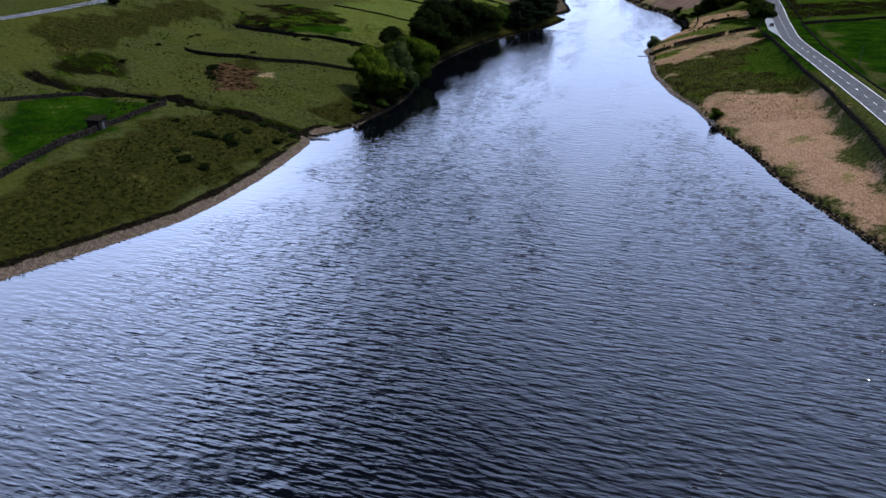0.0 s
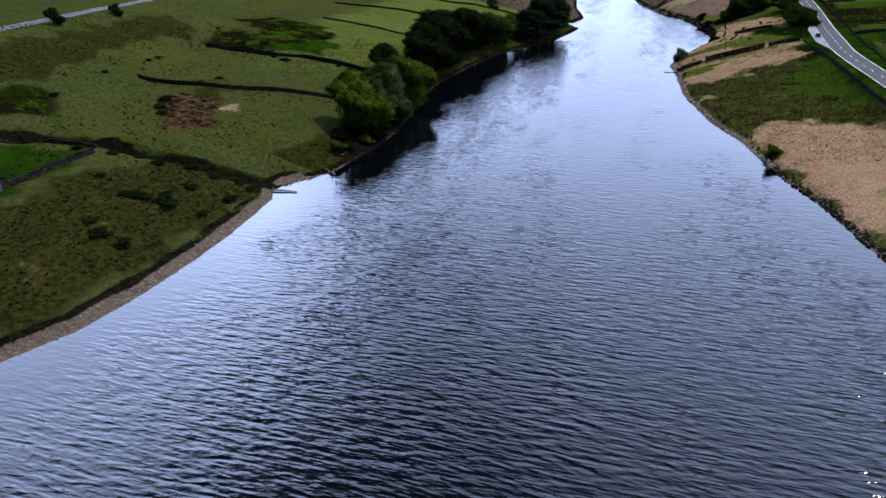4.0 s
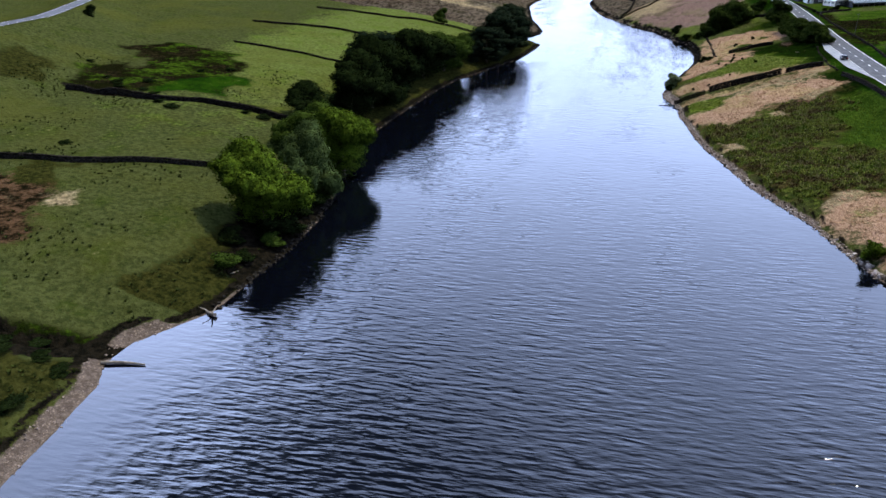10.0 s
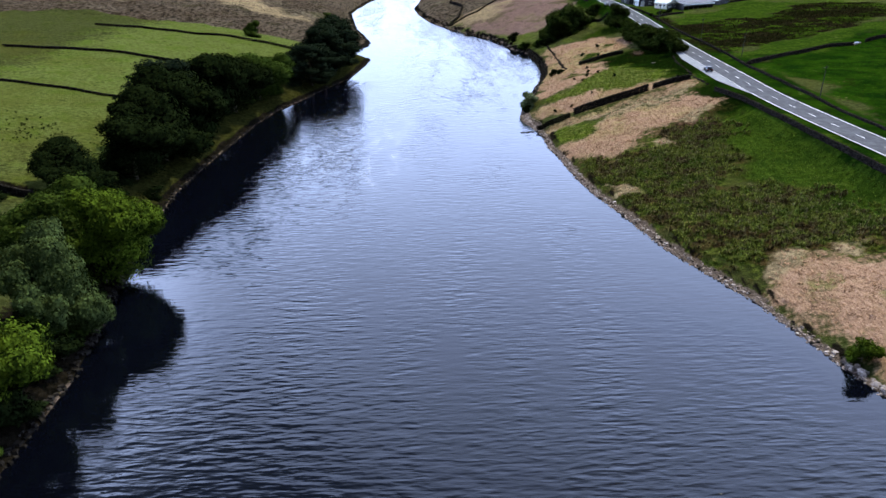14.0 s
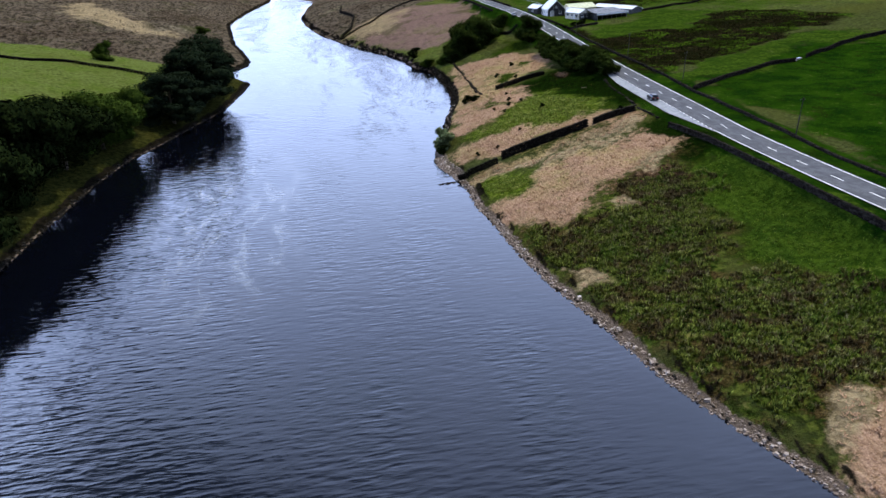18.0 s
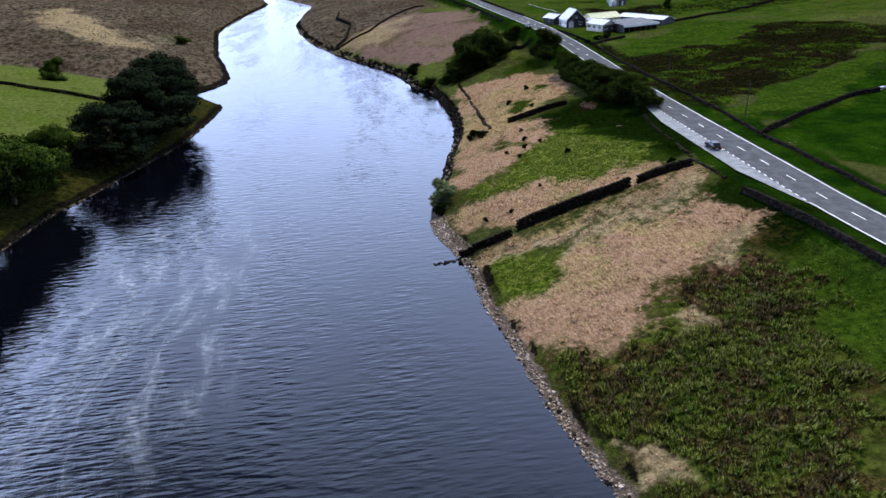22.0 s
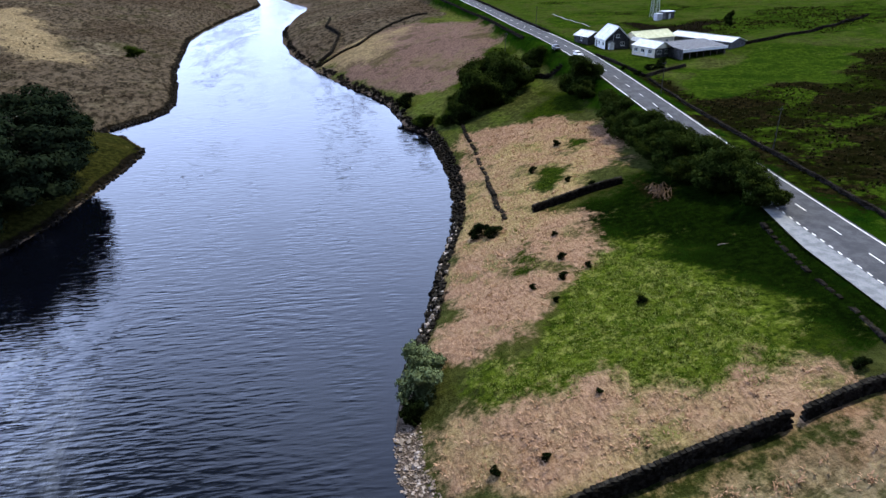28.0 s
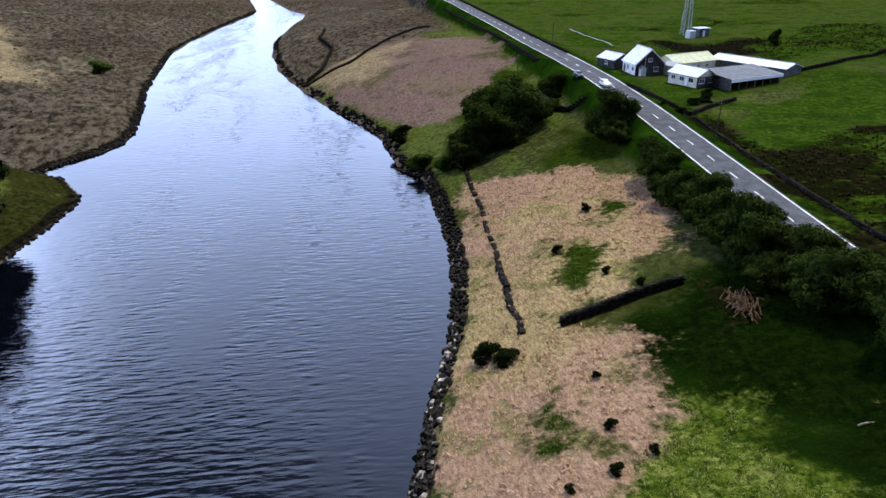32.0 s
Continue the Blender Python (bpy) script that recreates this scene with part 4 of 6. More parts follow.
for k in range(0, len(fine_line) - 8, 18):
    link_mesh("centre_dash", *strip(fine_line[k:k + 7], -0.09, 0.09, 0.038), PAINT, road)
dots = fine_line[(fine_line[:, 1] > 337) & (fine_line[:, 1] < 420)]
for k in range(0, len(dots) - 4, 4):
    link_mesh("bay_dash", *strip(dots[k:k + 3], -3.75, -3.55, 0.04), PAINT, road)
high_line = smooth_line(HIGH_ROAD, HIGH_ROAD_Z, 4.0)
high_road = tagged(link_mesh("road", *strip(high_line, -3.6, 3.6, 0.05), ASPHALT), "grey road along a grassy embankment", "road", kind="structure")
link_mesh("edge_line", *strip(high_line, 3.15, 3.25, 0.056), PAINT, high_road)
link_mesh("edge_line", *strip(high_line, -3.25, -3.15, 0.056), PAINT, high_road)


# ---------------------------------------------------------------- trees
def tube(rows, sides, verts, faces):
    """Adds a tapered tube through rows of (point, radius)."""
    base = len(verts)
    for i, (p, r) in enumerate(rows):
        for k in range(sides):
            a = 2 * math.pi * k / sides
            verts.append((p[0] + r * math.cos(a), p[1] + r * math.sin(a), p[2]))
    for i in range(len(rows) - 1):
        for k in range(sides):
            a, b = base + i * sides + k, base + i * sides + (k + 1) % sides
            faces.append((a, b, b + sides, a + sides))


def leaf_cloud(rng, lobes, count, size, droop=0.0):
    """Leaves scattered over and within lobes (x, y, z, rx, rz), turned at random, thinner in places."""
    vol = np.array([l[3] ** 2 for l in lobes])
    pick = rng.choice(len(lobes), count, p=vol / vol.sum())
    lobes = np.array(lobes)[pick]
    way = rng.normal(size=(count, 3))
    way /= np.linalg.norm(way, axis=1)[:, None]
    # uneven shell: bulges and hollows
    bulge = 1 + 0.16 * np.sin(way[:, 0] * 7 + pick) * np.sin(way[:, 1] * 8 + pick * 2) + 0.12 * np.sin(way[:, 2] * 11 + pick * 3)
    r = bulge * (rng.rand(count) ** 0.24)
    at = lobes[:, :3] + way * r[:, None] * lobes[:, [3, 3, 4]]
    at[:, 2] -= droop * np.hypot(way[:, 0], way[:, 1]) * lobes[:, 3]
    # leaves lie loosely along the outside of their lobe
    n = way + rng.normal(size=(count, 3)) * 0.24
    u = np.cross(n, rng.normal(size=(count, 3)))
    u /= np.linalg.norm(u, axis=1)[:, None]
    w = np.cross(n, u)
    w /= np.linalg.norm(w, axis=1)[:, None]
    s = size * (0.6 + 0.8 * rng.rand(count))[:, None]
    quad = np.stack([at - u * s, at - w * s * 0.55, at + u * s, at + w * s * 0.55], 1).reshape(-1, 3)
    faces = np.arange(count * 4).reshape(-1, 4)
    me = bpy.data.meshes.new("crown")
    me.vertices.add(count * 4)
    me.vertices.foreach_set("co", quad.ravel())
    me.loops.add(count * 4)
    me.loops.foreach_set("vertex_index", faces.ravel())
    me.polygons.add(count)
    me.polygons.foreach_set("loop_start", faces[:, 0].copy())
    me.update(calc_edges=True)
    return me


def broadleaf(seed, tall, wide, leaves, material, size=0.42, bare=0.2):
    """A rounded tree: trunk with limbs, and a crown of lobes. Returns its two meshes."""
    rng = np.random.RandomState(seed)
    verts, faces = [], []
    lean = rng.uniform(-0.05, 0.05, 2) * tall
    tube([((lean[0] * f, lean[1] * f, tall * 0.75 * f - 0.4), tall * 0.028 * (1 - 0.75 * f) + 0.03) for f in (0, 0.15, 0.4, 0.7, 1)], 7, verts, faces)
    lobes = []
    for k in range(40):
        big = k < 17
        a, up = 2.4 * k + rng.rand(), bare + 0.06 + (0.86 - bare) * ((k * 0.618) % 1)
        reach = wide * math.sqrt(max(0.03, 1 - abs((up - 0.44) / 0.56) ** 2.4)) * (0.68 if big else 0.88) * rng.uniform(0.8, 1.10)
        tip = (lean[0] * up + reach * math.cos(a), lean[1] * up + reach * math.sin(a), tall * up)
        if big:
            start = (lean[0] * 0.4, lean[1] * 0.4, tall * up * 0.55)
            tube([(start, tall * 0.012 + 0.02), ([(s + t) / 2 for s, t in zip(start, tip)], tall * 0.008 + 0.015), (tip, 0.02)], 5, verts, faces)
        r = wide * (rng.uniform(0.27, 0.42) if big else rng.uniform(0.13, 0.22))
        lobes.append((*tip, r, r * rng.uniform(0.62, 0.85)))
    lobes += [(lean[0], lean[1], tall * 0.40, wide * 0.66, tall * 0.34), (lean[0], lean[1], tall * 0.55, wide * 0.58, tall * 0.30), (lean[0], lean[1], tall * 0.74, wide * 0.46, tall * 0.20)]
    trunk = bpy.data.meshes.new("trunk")
    trunk.from_pydata(verts, [], faces)
    trunk.materials.append(BARK)
    crown = leaf_cloud(rng, lobes, leaves, size)
    crown.materials.append(material)
    return trunk, crown


def pine(seed, tall, wide, leaves):
    """A dark pine: tall stem and flat, layered plates of needles."""
    rng = np.random.RandomState(seed)
    verts, faces, lobes = [], [], []
    tube([((0, 0, tall * 0.95 * f - 0.4), tall * 0.022 * (1 - 0.85 * f) + 0.03) for f in (0, 0.2, 0.5, 0.8, 1)], 7, verts, faces)
    for k in range(30):
        up = 0.16 + 0.80 * k / 29
        a = 2.4 * k + rng.rand()
        reach = wide * math.sqrt(max(0.04, 1 - abs((up - 0.48) / 0.56) ** 2.2)) * rng.uniform(0.5, 0.95)
        tip = (reach * math.cos(a), reach * math.sin(a), tall * up)
        tube([((0, 0, tall * (up - 0.05)), 0.10), (tip, 0.025)], 5, verts, faces)
        lobes.append((*tip, wide * rng.uniform(0.30, 0.46), tall * rng.uniform(0.07, 0.11)))
    trunk = bpy.data.meshes.new("trunk")
    trunk.from_pydata(verts, [], faces)
    trunk.materials.append(BARK)
    crown = leaf_cloud(rng, lobes, leaves, 0.27)
    crown.materials.append(NEEDLE)
    return trunk, crown


BROAD = {
    "bright": [broadleaf(3, 15, 8.0, 64000, LEAF_BRIGHT, 0.21, 0.08), broadleaf(5, 14, 7.2, 60000, LEAF_BRIGHT, 0.20, 0.08)],
    "grey": [broadleaf(8, 13, 6.4, 50000, LEAF_GREY, 0.19, 0.05)],
    "green": [broadleaf(11, 13, 7.6, 44000, LEAF_GREEN, 0.23, 0.0), broadleaf(12, 12, 7.0, 42000, LEAF_GREEN, 0.23, 0.0)],
    "dark": [broadleaf(21, 15, 8.2, 36000, LEAF_DARK, 0.27, 0.0), broadleaf(22, 14, 7.4, 34000, LEAF_DARK, 0.27, 0.0)],
    "hedge": [broadleaf(31, 8, 5.2, 17000, LEAF_HEDGE, 0.20, 0.0), broadleaf(32, 7, 4.6, 16000, LEAF_HEDGE, 0.20, 0.0), broadleaf(33, 7.5, 5.0, 16500, LEAF_HEDGE, 0.20, 0.0)],
    "pine": [pine(41, 18, 6.0, 20000), pine(42, 16, 6.5, 20000)],
    "bush": [broadleaf(51, 3.0, 2.0, 3600, LEAF_DARK, 0.14, 0.0), broadleaf(52, 3.0, 2.0, 3600, LEAF_GREEN, 0.14, 0.0), broadleaf(53, 3.0, 2.0, 5000, LEAF_WILLOW, 0.13, 0.0), broadleaf(54, 3.0, 2.0, 5000, LEAF_BRIGHT, 0.12, 0.0)],
}
NATIVE = {"bright": (15, 14), "grey": (13,), "green": (13, 12), "dark": (15, 14), "hedge": (8, 7, 7.5), "pine": (18, 16), "bush": (3, 3, 3, 3)}


def plant(kind, which, x, y, tall, label, group, name="tree", spread_by=1.0):
    """A tree or bush of its kind on the ground, turned by its place."""
    trunk, crown = BROAD[kind][which]
    s = tall / NATIVE[kind][which]
    ob = thing(name, x, y, ground(x, y), label, "bush" if name == "bush" else "tree", group)
    ob.rotation_euler.z = (x * 7.3 + y * 3.1) % 6.28
    ob.scale = (s * spread_by, s * spread_by, s)
    for part_name, me in (("trunk", trunk), ("crown", crown)):
        p = new(part_name, me)
        p.parent = ob
        if part_name == "crown":
            p.location.z = -0.05 * NATIVE[kind][which]
    return ob


SHORE_WOOD = "trees along the wooded shore"
for kind, which, x, y, tall, wide, words in (
        ("bright", 0, -96.3, 225.5, 18, 1.0, "broad sunlit yellow-green tree at the water's edge"),
        ("grey", 0, -94.2, 244.5, 18.5, 0.76, "grey-green leafy tree on the shore"),
        ("bright", 1, -94.8, 265, 19.5, 0.84, "yellow-green tree with a full rounded crown"),
        ("green", 1, -106, 270, 13, 1.2, "small green tree behind the shore"),
        ("dark", 1, -116, 298, 12, 1.3, "low dark green tree above the shore"),
        ("dark", 0, -110, 313, 16, 1.25, "dark green broadleaf tree above the shore"),
        ("dark", 1, -108.5, 329, 20, 1.15, "tall dark broadleaf tree above the shore"),
        ("dark", 0, -109.5, 346, 22, 1.1, "tall dark broadleaf tree above the shore"),
        ("pine", 1, -114, 357, 19, 1.4, "dark pine above the wooded shore"),
        ("dark", 1, -107.5, 364, 23, 1.1, "tall dark broadleaf tree above the shore"),
        ("dark", 0, -104.5, 383, 20, 1.15, "dark broadleaf tree above the shore"),
        ("green", 0, -100.5, 402, 17, 1.2, "green broadleaf tree on the shore"),
        ("green", 1, -98.5, 416, 13, 1.15, "green broadleaf tree on the shore"),
        ("pine", 1, -87, 433, 16, 1.5, "dark spreading pine on the shore"),
        ("pine", 0, -84, 448, 20, 1.4, "tall black-green pine on the headland"),
        ("pine", 1, -81, 461, 20, 1.5, "tall black-green pine on the headland"),
        ("pine", 0, -82, 475, 21, 1.4, "tall black-green pine on the headland"),
        ("dark", 1, -84, 489, 13, 1.3, "dark tree at the tip of the headland")):
    plant(kind, which, x + 0.8, y, tall, words, SHORE_WOOD, "tree", wide)

ROADSIDE = "trees and bushes beside the lake road"
for n, (x, y, tall, wide) in enumerate(((50.2, 495.5, 9.6, 1.0), (49.2, 489, 6.0, 1.0), (49.6, 470, 6.0, 1.0), (48.4, 464, 6.6, 1.05), (47.4, 456, 6.4, 1.0), (48.6, 449, 6.8, 1.0), (46.6, 442, 6.8, 1.05),
                                        (48.8, 436, 7.0, 1.0), (47.0, 430, 7.2, 1.1), (49.6, 424, 6.8, 1.0), (47.6, 417, 7.2, 1.05), (50.0, 412, 6.4, 1.0), (48.8, 405, 6.4, 1.0), (45.4, 437, 4.6, 1.1), (44.8, 424, 4.4, 1.1))):
    plant("hedge", n % 3, x - 0.4, y, tall, "dense dark green roadside tree", ROADSIDE, "tree", wide)
for n, (x, y, tall) in enumerate(((21.5, 510, 8.5), (26, 511, 9), (31, 514, 10.5), (34.5, 519, 10), (27, 520, 9.5))):
    plant("hedge", n % 2, x, y, tall * 1.25, "dark green tree in a dense clump above the lake", ROADSIDE, "tree", 0.95)
plant("hedge", 1, 47.5, 534, 6.5, "round dark green tree at the roadside verge", ROADSIDE)


# ---------------------------------------------------------------- stones and walls
def stone_shape(rng, a, b, c, flat=1.0):
    """An eight-cornered, knocked-about block with its top edges drawn in: verts and faces."""
    v = np.array([(x, y, z) for z in (-1, 1) for y in (-1, 1) for x in (-1, 1)], float)
    v[4:, :2] *= rng.uniform(0.6, 0.92)
    v += rng.uniform(-0.22, 0.22, v.shape)
    v *= (a / 2, b / 2, c / 2 * flat)
    f = [(0, 2, 3, 1), (4, 5, 7, 6), (0, 1, 5, 4), (1, 3, 7, 5), (3, 2, 6, 7), (2, 0, 4, 6)]
    return v, f


def gather(blocks):
    """One list of verts and faces from many (verts, faces)."""
    verts, faces, n = [], [], 0
    for v, f in blocks:
        verts.append(v)
        faces += [tuple(i + n for i in q) for q in f]
        n += len(v)
    return np.concatenate(verts).tolist(), faces


def along(pts, step):
    pts = np.array(pts, float)
    s = np.r_[0, np.cumsum(np.hypot(*np.diff(pts, axis=0).T))]
    at = np.arange(step / 2, s[-1], step)
    x, y = np.interp(at, s, pts[:, 0]), np.interp(at, s, pts[:, 1])
    k = np.clip(np.searchsorted(s, at) - 1, 0, len(pts) - 2)
    return x, y, np.arctan2(pts[k + 1, 1] - pts[k, 1], pts[k + 1, 0] - pts[k, 0])


def turned(v, a):
    c, s = math.cos(a), math.sin(a)
    return np.stack([v[:, 0] * c - v[:, 1] * s, v[:, 0] * s + v[:, 1] * c, v[:, 2]], -1)


def stone_wall(pts, tall, words, seed, step=0.6, near=False, thick=0.6, decay=0.12, missing=0.0):
    """A dry stone wall: courses of through stones under a row of coping stones, following the ground."""
    rng = np.random.RandomState(seed)
    wall = thing("dry_stone_wall", pts[0][0], pts[0][1], ground(*pts[0]), words, "wall", "dry stone field walls")
    o = np.array(wall.location)
    x, y, a = along(pts, step)
    z = height(x, y)
    courses = max(2, round(tall / 0.34))
    ch = tall / (courses + 0.6)
    sag = 1 - decay * (0.5 + 0.5 * np.sin(np.cumsum(rng.normal(size=len(x))) * 0.35))
    blocks, tops = [], []
    for i in range(len(x)):
        if rng.rand() < missing:
            continue
        for c in range(courses):
            v, f = stone_shape(rng, step * rng.uniform(0.95, 1.2), thick * rng.uniform(0.9, 1.2) * (1.15 - 0.3 * c / courses), ch * 1.12 * sag[i])
            off = (rng.uniform(-0.1, 0.1) + (step / 2 if c % 2 else 0)) * np.array([math.cos(a[i]), math.sin(a[i]), 0])
            blocks.append((turned(v, a[i]) + (x[i] - o[0], y[i] - o[1], z[i] - o[2] - 0.15 + (c + 0.5) * ch * sag[i]) + off, f))
        tops.append((x[i], y[i], z[i] - 0.15 + (courses + 0.18) * ch * sag[i], a[i]))
    tagged(link_mesh("courses", *gather(blocks), STONE_ISLE, wall), kind="stuff")
    if near:
        shapes = []
        for k in range(5):
            v, f = stone_shape(rng, step * 1.35, thick * 1.05, ch * 0.75)
            me = bpy.data.meshes.new("coping_stone")
            me.from_pydata(v.tolist(), [], f)
            me.materials.append(STONE)
            shapes.append(me)
        for n, (tx, ty, tz, ta) in enumerate(tops):
            ob = new("coping_stone", shapes[n % 5])
            ob.parent = wall
            ob.location, ob.rotation_euler = (tx - o[0], ty - o[1], tz - o[2]), (rng.uniform(-.1, .1), rng.uniform(-.12, .12), ta + rng.uniform(-.1, .1))
    else:
        cop = []
        for tx, ty, tz, ta in tops:
            v, f = stone_shape(rng, step * 1.35, thick * 1.05, ch * 0.75)
            cop.append((turned(v, ta) + (tx - o[0], ty - o[1], tz - o[2]), f))
        tagged(link_mesh("coping", *gather(cop), STONE_ISLE, wall), kind="stuff")
    return wall


stone_wall([(-7.5, 359.4), (-3, 358.8), (2.2, 358.2)], 1.7, "dark dry stone wall running down to the water", 1, 0.6, True)
# raised to 2.2 m so its dark face also covers its shadow strip
stone_wall([(3.4, 359.4), (11.2, 360), (19.8, 361), (25.7, 361.3)], 2.2, "dark dry stone wall across a brown bracken slope", 2, 0.6, True)
stone_wall([(27.2, 361.6), (32, 362.3), (38.5, 363)], 1.8, "dark dry stone wall ending near the road", 3, 0.6, True)
stone_wall([(18.4, 425.8), (26.9, 427), (35.5, 428.6)], 1.7, "short dry stone wall standing alone in rough grass", 4, 0.6, True)
stone_wall([(13.7, 426.5), (14.5, 431), (14.2, 436), (15.2, 443), (15.5, 450), (16.7, 458), (16.8, 467), (17.9, 478), (17.9, 490), (18.6, 503)], 0.75, "tumbled low stone wall along the top of a bank", 5, 0.7, False, 0.9, 0.75, 0.3)
stone_wall([(60.3, 374.5), (79, 387), (98, 397), (108, 400.5)], 1.5, "dry stone wall between two green fields", 6, 0.9)
stone_wall([(115, 404.5), (130, 413), (150, 425), (190, 440)], 1.5, "dry stone wall between green fields and moor", 7, 1.2)
stone_wall([(66, 190), (62, 250), (60.5, 290), (59.6, 316), (59.7, 341), (60.3, 374), (63.3, 400), (65.3, 430), (66.3, 463), (68.6, 495)], 0.8, "low dry stone wall along the road verge", 8, 0.9)
stone_wall([(49.5, 150), (49, 190), (47.5, 232), (45.3, 265), (44, 291), (42.9, 310), (42, 333), (40.6, 348)], 1.3, "dry stone wall between road verge and pasture", 9, 0.8)
stone_wall([(40.8, 352), (40.6, 366), (42.6, 384), (45.5, 400)], 0.7, "low broken wall behind the lay-by", 10, 0.8, False, 0.6, 0.7, 0.4)
stone_wall([(-171, 224), (-155, 225.5), (-144, 229), (-133, 234.7), (-110, 246.5)], 1.5, "dry stone wall across a green pasture", 11, 0.8)
stone_wall([(-187, 283), (-170, 287), (-148, 290.5), (-130, 291), (-120, 289)], 1.9, "mossy dry stone wall across a green pasture", 12, 0.8)
stone_wall([(-172, 120), (-164, 137), (-159, 156), (-156, 165.5), (-137, 167.5)], 1.2, "dry stone wall above a stream gully", 13, 0.8)
stone_wall([(-129, 84), (-130, 104), (-133, 131), (-135, 164)], 1.7, "tall dry stone wall beside rough grazing", 14, 0.7)
stone_wall([(-203, 433), (-166, 435), (-141, 428), (-122, 424)], 1.1, "low field wall on the far pasture", 15, 1.2)
stone_wall([(-197, 500), (-177, 504), (-127, 488), (-92, 481)], 1.2, "low field wall below the moor", 16, 1.2)
stone_wall([(-183, 377), (-161, 376), (-138, 373), (-120, 369)], 1.0, "low field wall on the far pasture", 17, 1.2)
stone_wall([(-26, 632), (-18.6, 642), (-14.7, 675), (-22, 718), (-20, 750)], 1.8, "winding stone wall on a brown headland", 18, 1.4, False, 0.9)
stone_wall([(-24, 631), (-7, 638), (8, 659), (30, 680)], 1.2, "stone wall climbing a bracken slope", 19, 1.4)
stone_wall([(41, 526), (46, 523), (51, 517)], 1.6, "dark dry stone wall below the roadside trees", 20, 0.9)
stone_wall([(62.9, 521), (65.5, 509), (68.6, 497), (77, 503), (86, 509)], 1.1, "garden wall round a lawn by the road", 21, 0.8)
stone_wall([(61, 566), (57.5, 640), (54, 720), (50, 790)], 1.2, "stone wall along the far road", 22, 1.6)
stone_wall([(50, 560), (46, 640), (42, 720)], 1.1, "low stone wall on the lake side of the road", 23, 1.6)
stone_wall([(118, 533), (132, 539), (153, 549), (188, 568)], 1.2, "rough stone wall climbing past the barns", 24, 1.4)

# boulders that face the bank, and loose stones on the shore
ROCKS = []
rock_rng = np.random.RandomState(7)
for k in range(8):
    v, f = stone_shape(rock_rng, 1.0, rock_rng.uniform(0.65, 1.0), rock_rng.uniform(0.5, 0.8))
    me = bpy.data.meshes.new("boulder")
    me.from_pydata(v.tolist(), [], f)
    me.materials.append(STONE)
    pale = me.copy()
    pale.materials.clear()
    pale.materials.append(PALE_STONE)
    ROCKS.append((me, pale))


def shore_places(pts, count, d0, d1, rng):
    """Random places between d0 and d1 metres up the bank from a stretch of the right shore, with the way along it."""
    pts = np.array(pts, float)
    s = np.r_[0, np.cumsum(np.hypot(*np.diff(pts, axis=0).T))]
    at = rng.uniform(0, s[-1], count)
    k = np.clip(np.searchsorted(s, at) - 1, 0, len(pts) - 2)
    t = pts[k + 1] - pts[k]
    t /= np.linalg.norm(t, axis=1)[:, None]
    d = rng.uniform(d0, d1, count)
    x = np.interp(at, s, pts[:, 0]) + t[:, 1] * d
    y = np.interp(at, s, pts[:, 1]) - t[:, 0] * d
    return x, y, np.arctan2(t[:, 1], t[:, 0])


def lay_stones(owner, name, pts, count, d0, d1, small, big, rng, pale):
    x, y, a = shore_places(pts, count, d0, d1, rng)
    for px, py, pz, pa in zip(x, y, height(x, y), a):
        ob = new(name, ROCKS[rng.randint(8)][1 if pale else 0])
        ob.parent = owner
        s = rng.uniform(small, big) * (1 if rng.rand() > 0.12 else 1.35)
        ob.location = (px - owner.location.x, py - owner.location.y, max(pz, -0.1) - owner.location.z + 0.12 * s)
        ob.rotation_euler, ob.scale = (rng.uniform(-.35, .35), rng.uniform(-.35, .35), pa + rng.uniform(-.6, .6)), (s, s, s * rng.uniform(0.7, 1.1))


def lay_rubble(owner, pts, count, d0, d1, small, big, rng, material):
    x, y, a = shore_places(pts, count, d0, d1, rng)
    z = np.maximum(height(x, y), -0.15)
    blocks = []
    for n in range(count):
        s = rng.uniform(small, big)
        v, f = stone_shape(rng, s, s * rng.uniform(0.6, 1), s * rng.uniform(0.4, 0.7))
        blocks.append((turned(v, rng.uniform(0, 6.3)) + (x[n] - owner.location.x, y[n] - owner.location.y, z[n] - owner.location.z + 0.1 * s), f))
    tagged(link_mesh("rubble", *gather(blocks), material, owner), kind="stuff")


bank_rng = np.random.RandomState(12)
NEAR_BANK = [p for p in RIGHT.tolist() if 386 <= p[1] <= 446]
FAR_BANK = [p for p in RIGHT.tolist() if 440 <= p[1] <= 525]
bank = thing("stone_revetment", 0, 420, 0, "sloping bank of dark tumbled boulders above the water", "stone bank", "", 0, "structure")
lay_stones(bank, "boulder", NEAR_BANK, 215, -0.3, 1.9, 0.6, 1.1, bank_rng, False)
lay_stones(bank, "boulder", NEAR_BANK, 75, -0.2, 1.8, 0.5, 1.0, bank_rng, True)
lay_rubble(bank, NEAR_BANK, 420, -0.4, 2.1, 0.3, 0.7, bank_rng, STONE_ISLE)
lay_rubble(bank, FAR_BANK, 750, -0.5, 2.2, 0.45, 1.1, bank_rng, STONE_ISLE)
FARTHER = [p for p in RIGHT.tolist() if 520 <= p[1] <= 800]
lay_rubble(bank, FARTHER, 700, -0.4, 2.2, 0.6, 1.6, bank_rng, STONE_ISLE)

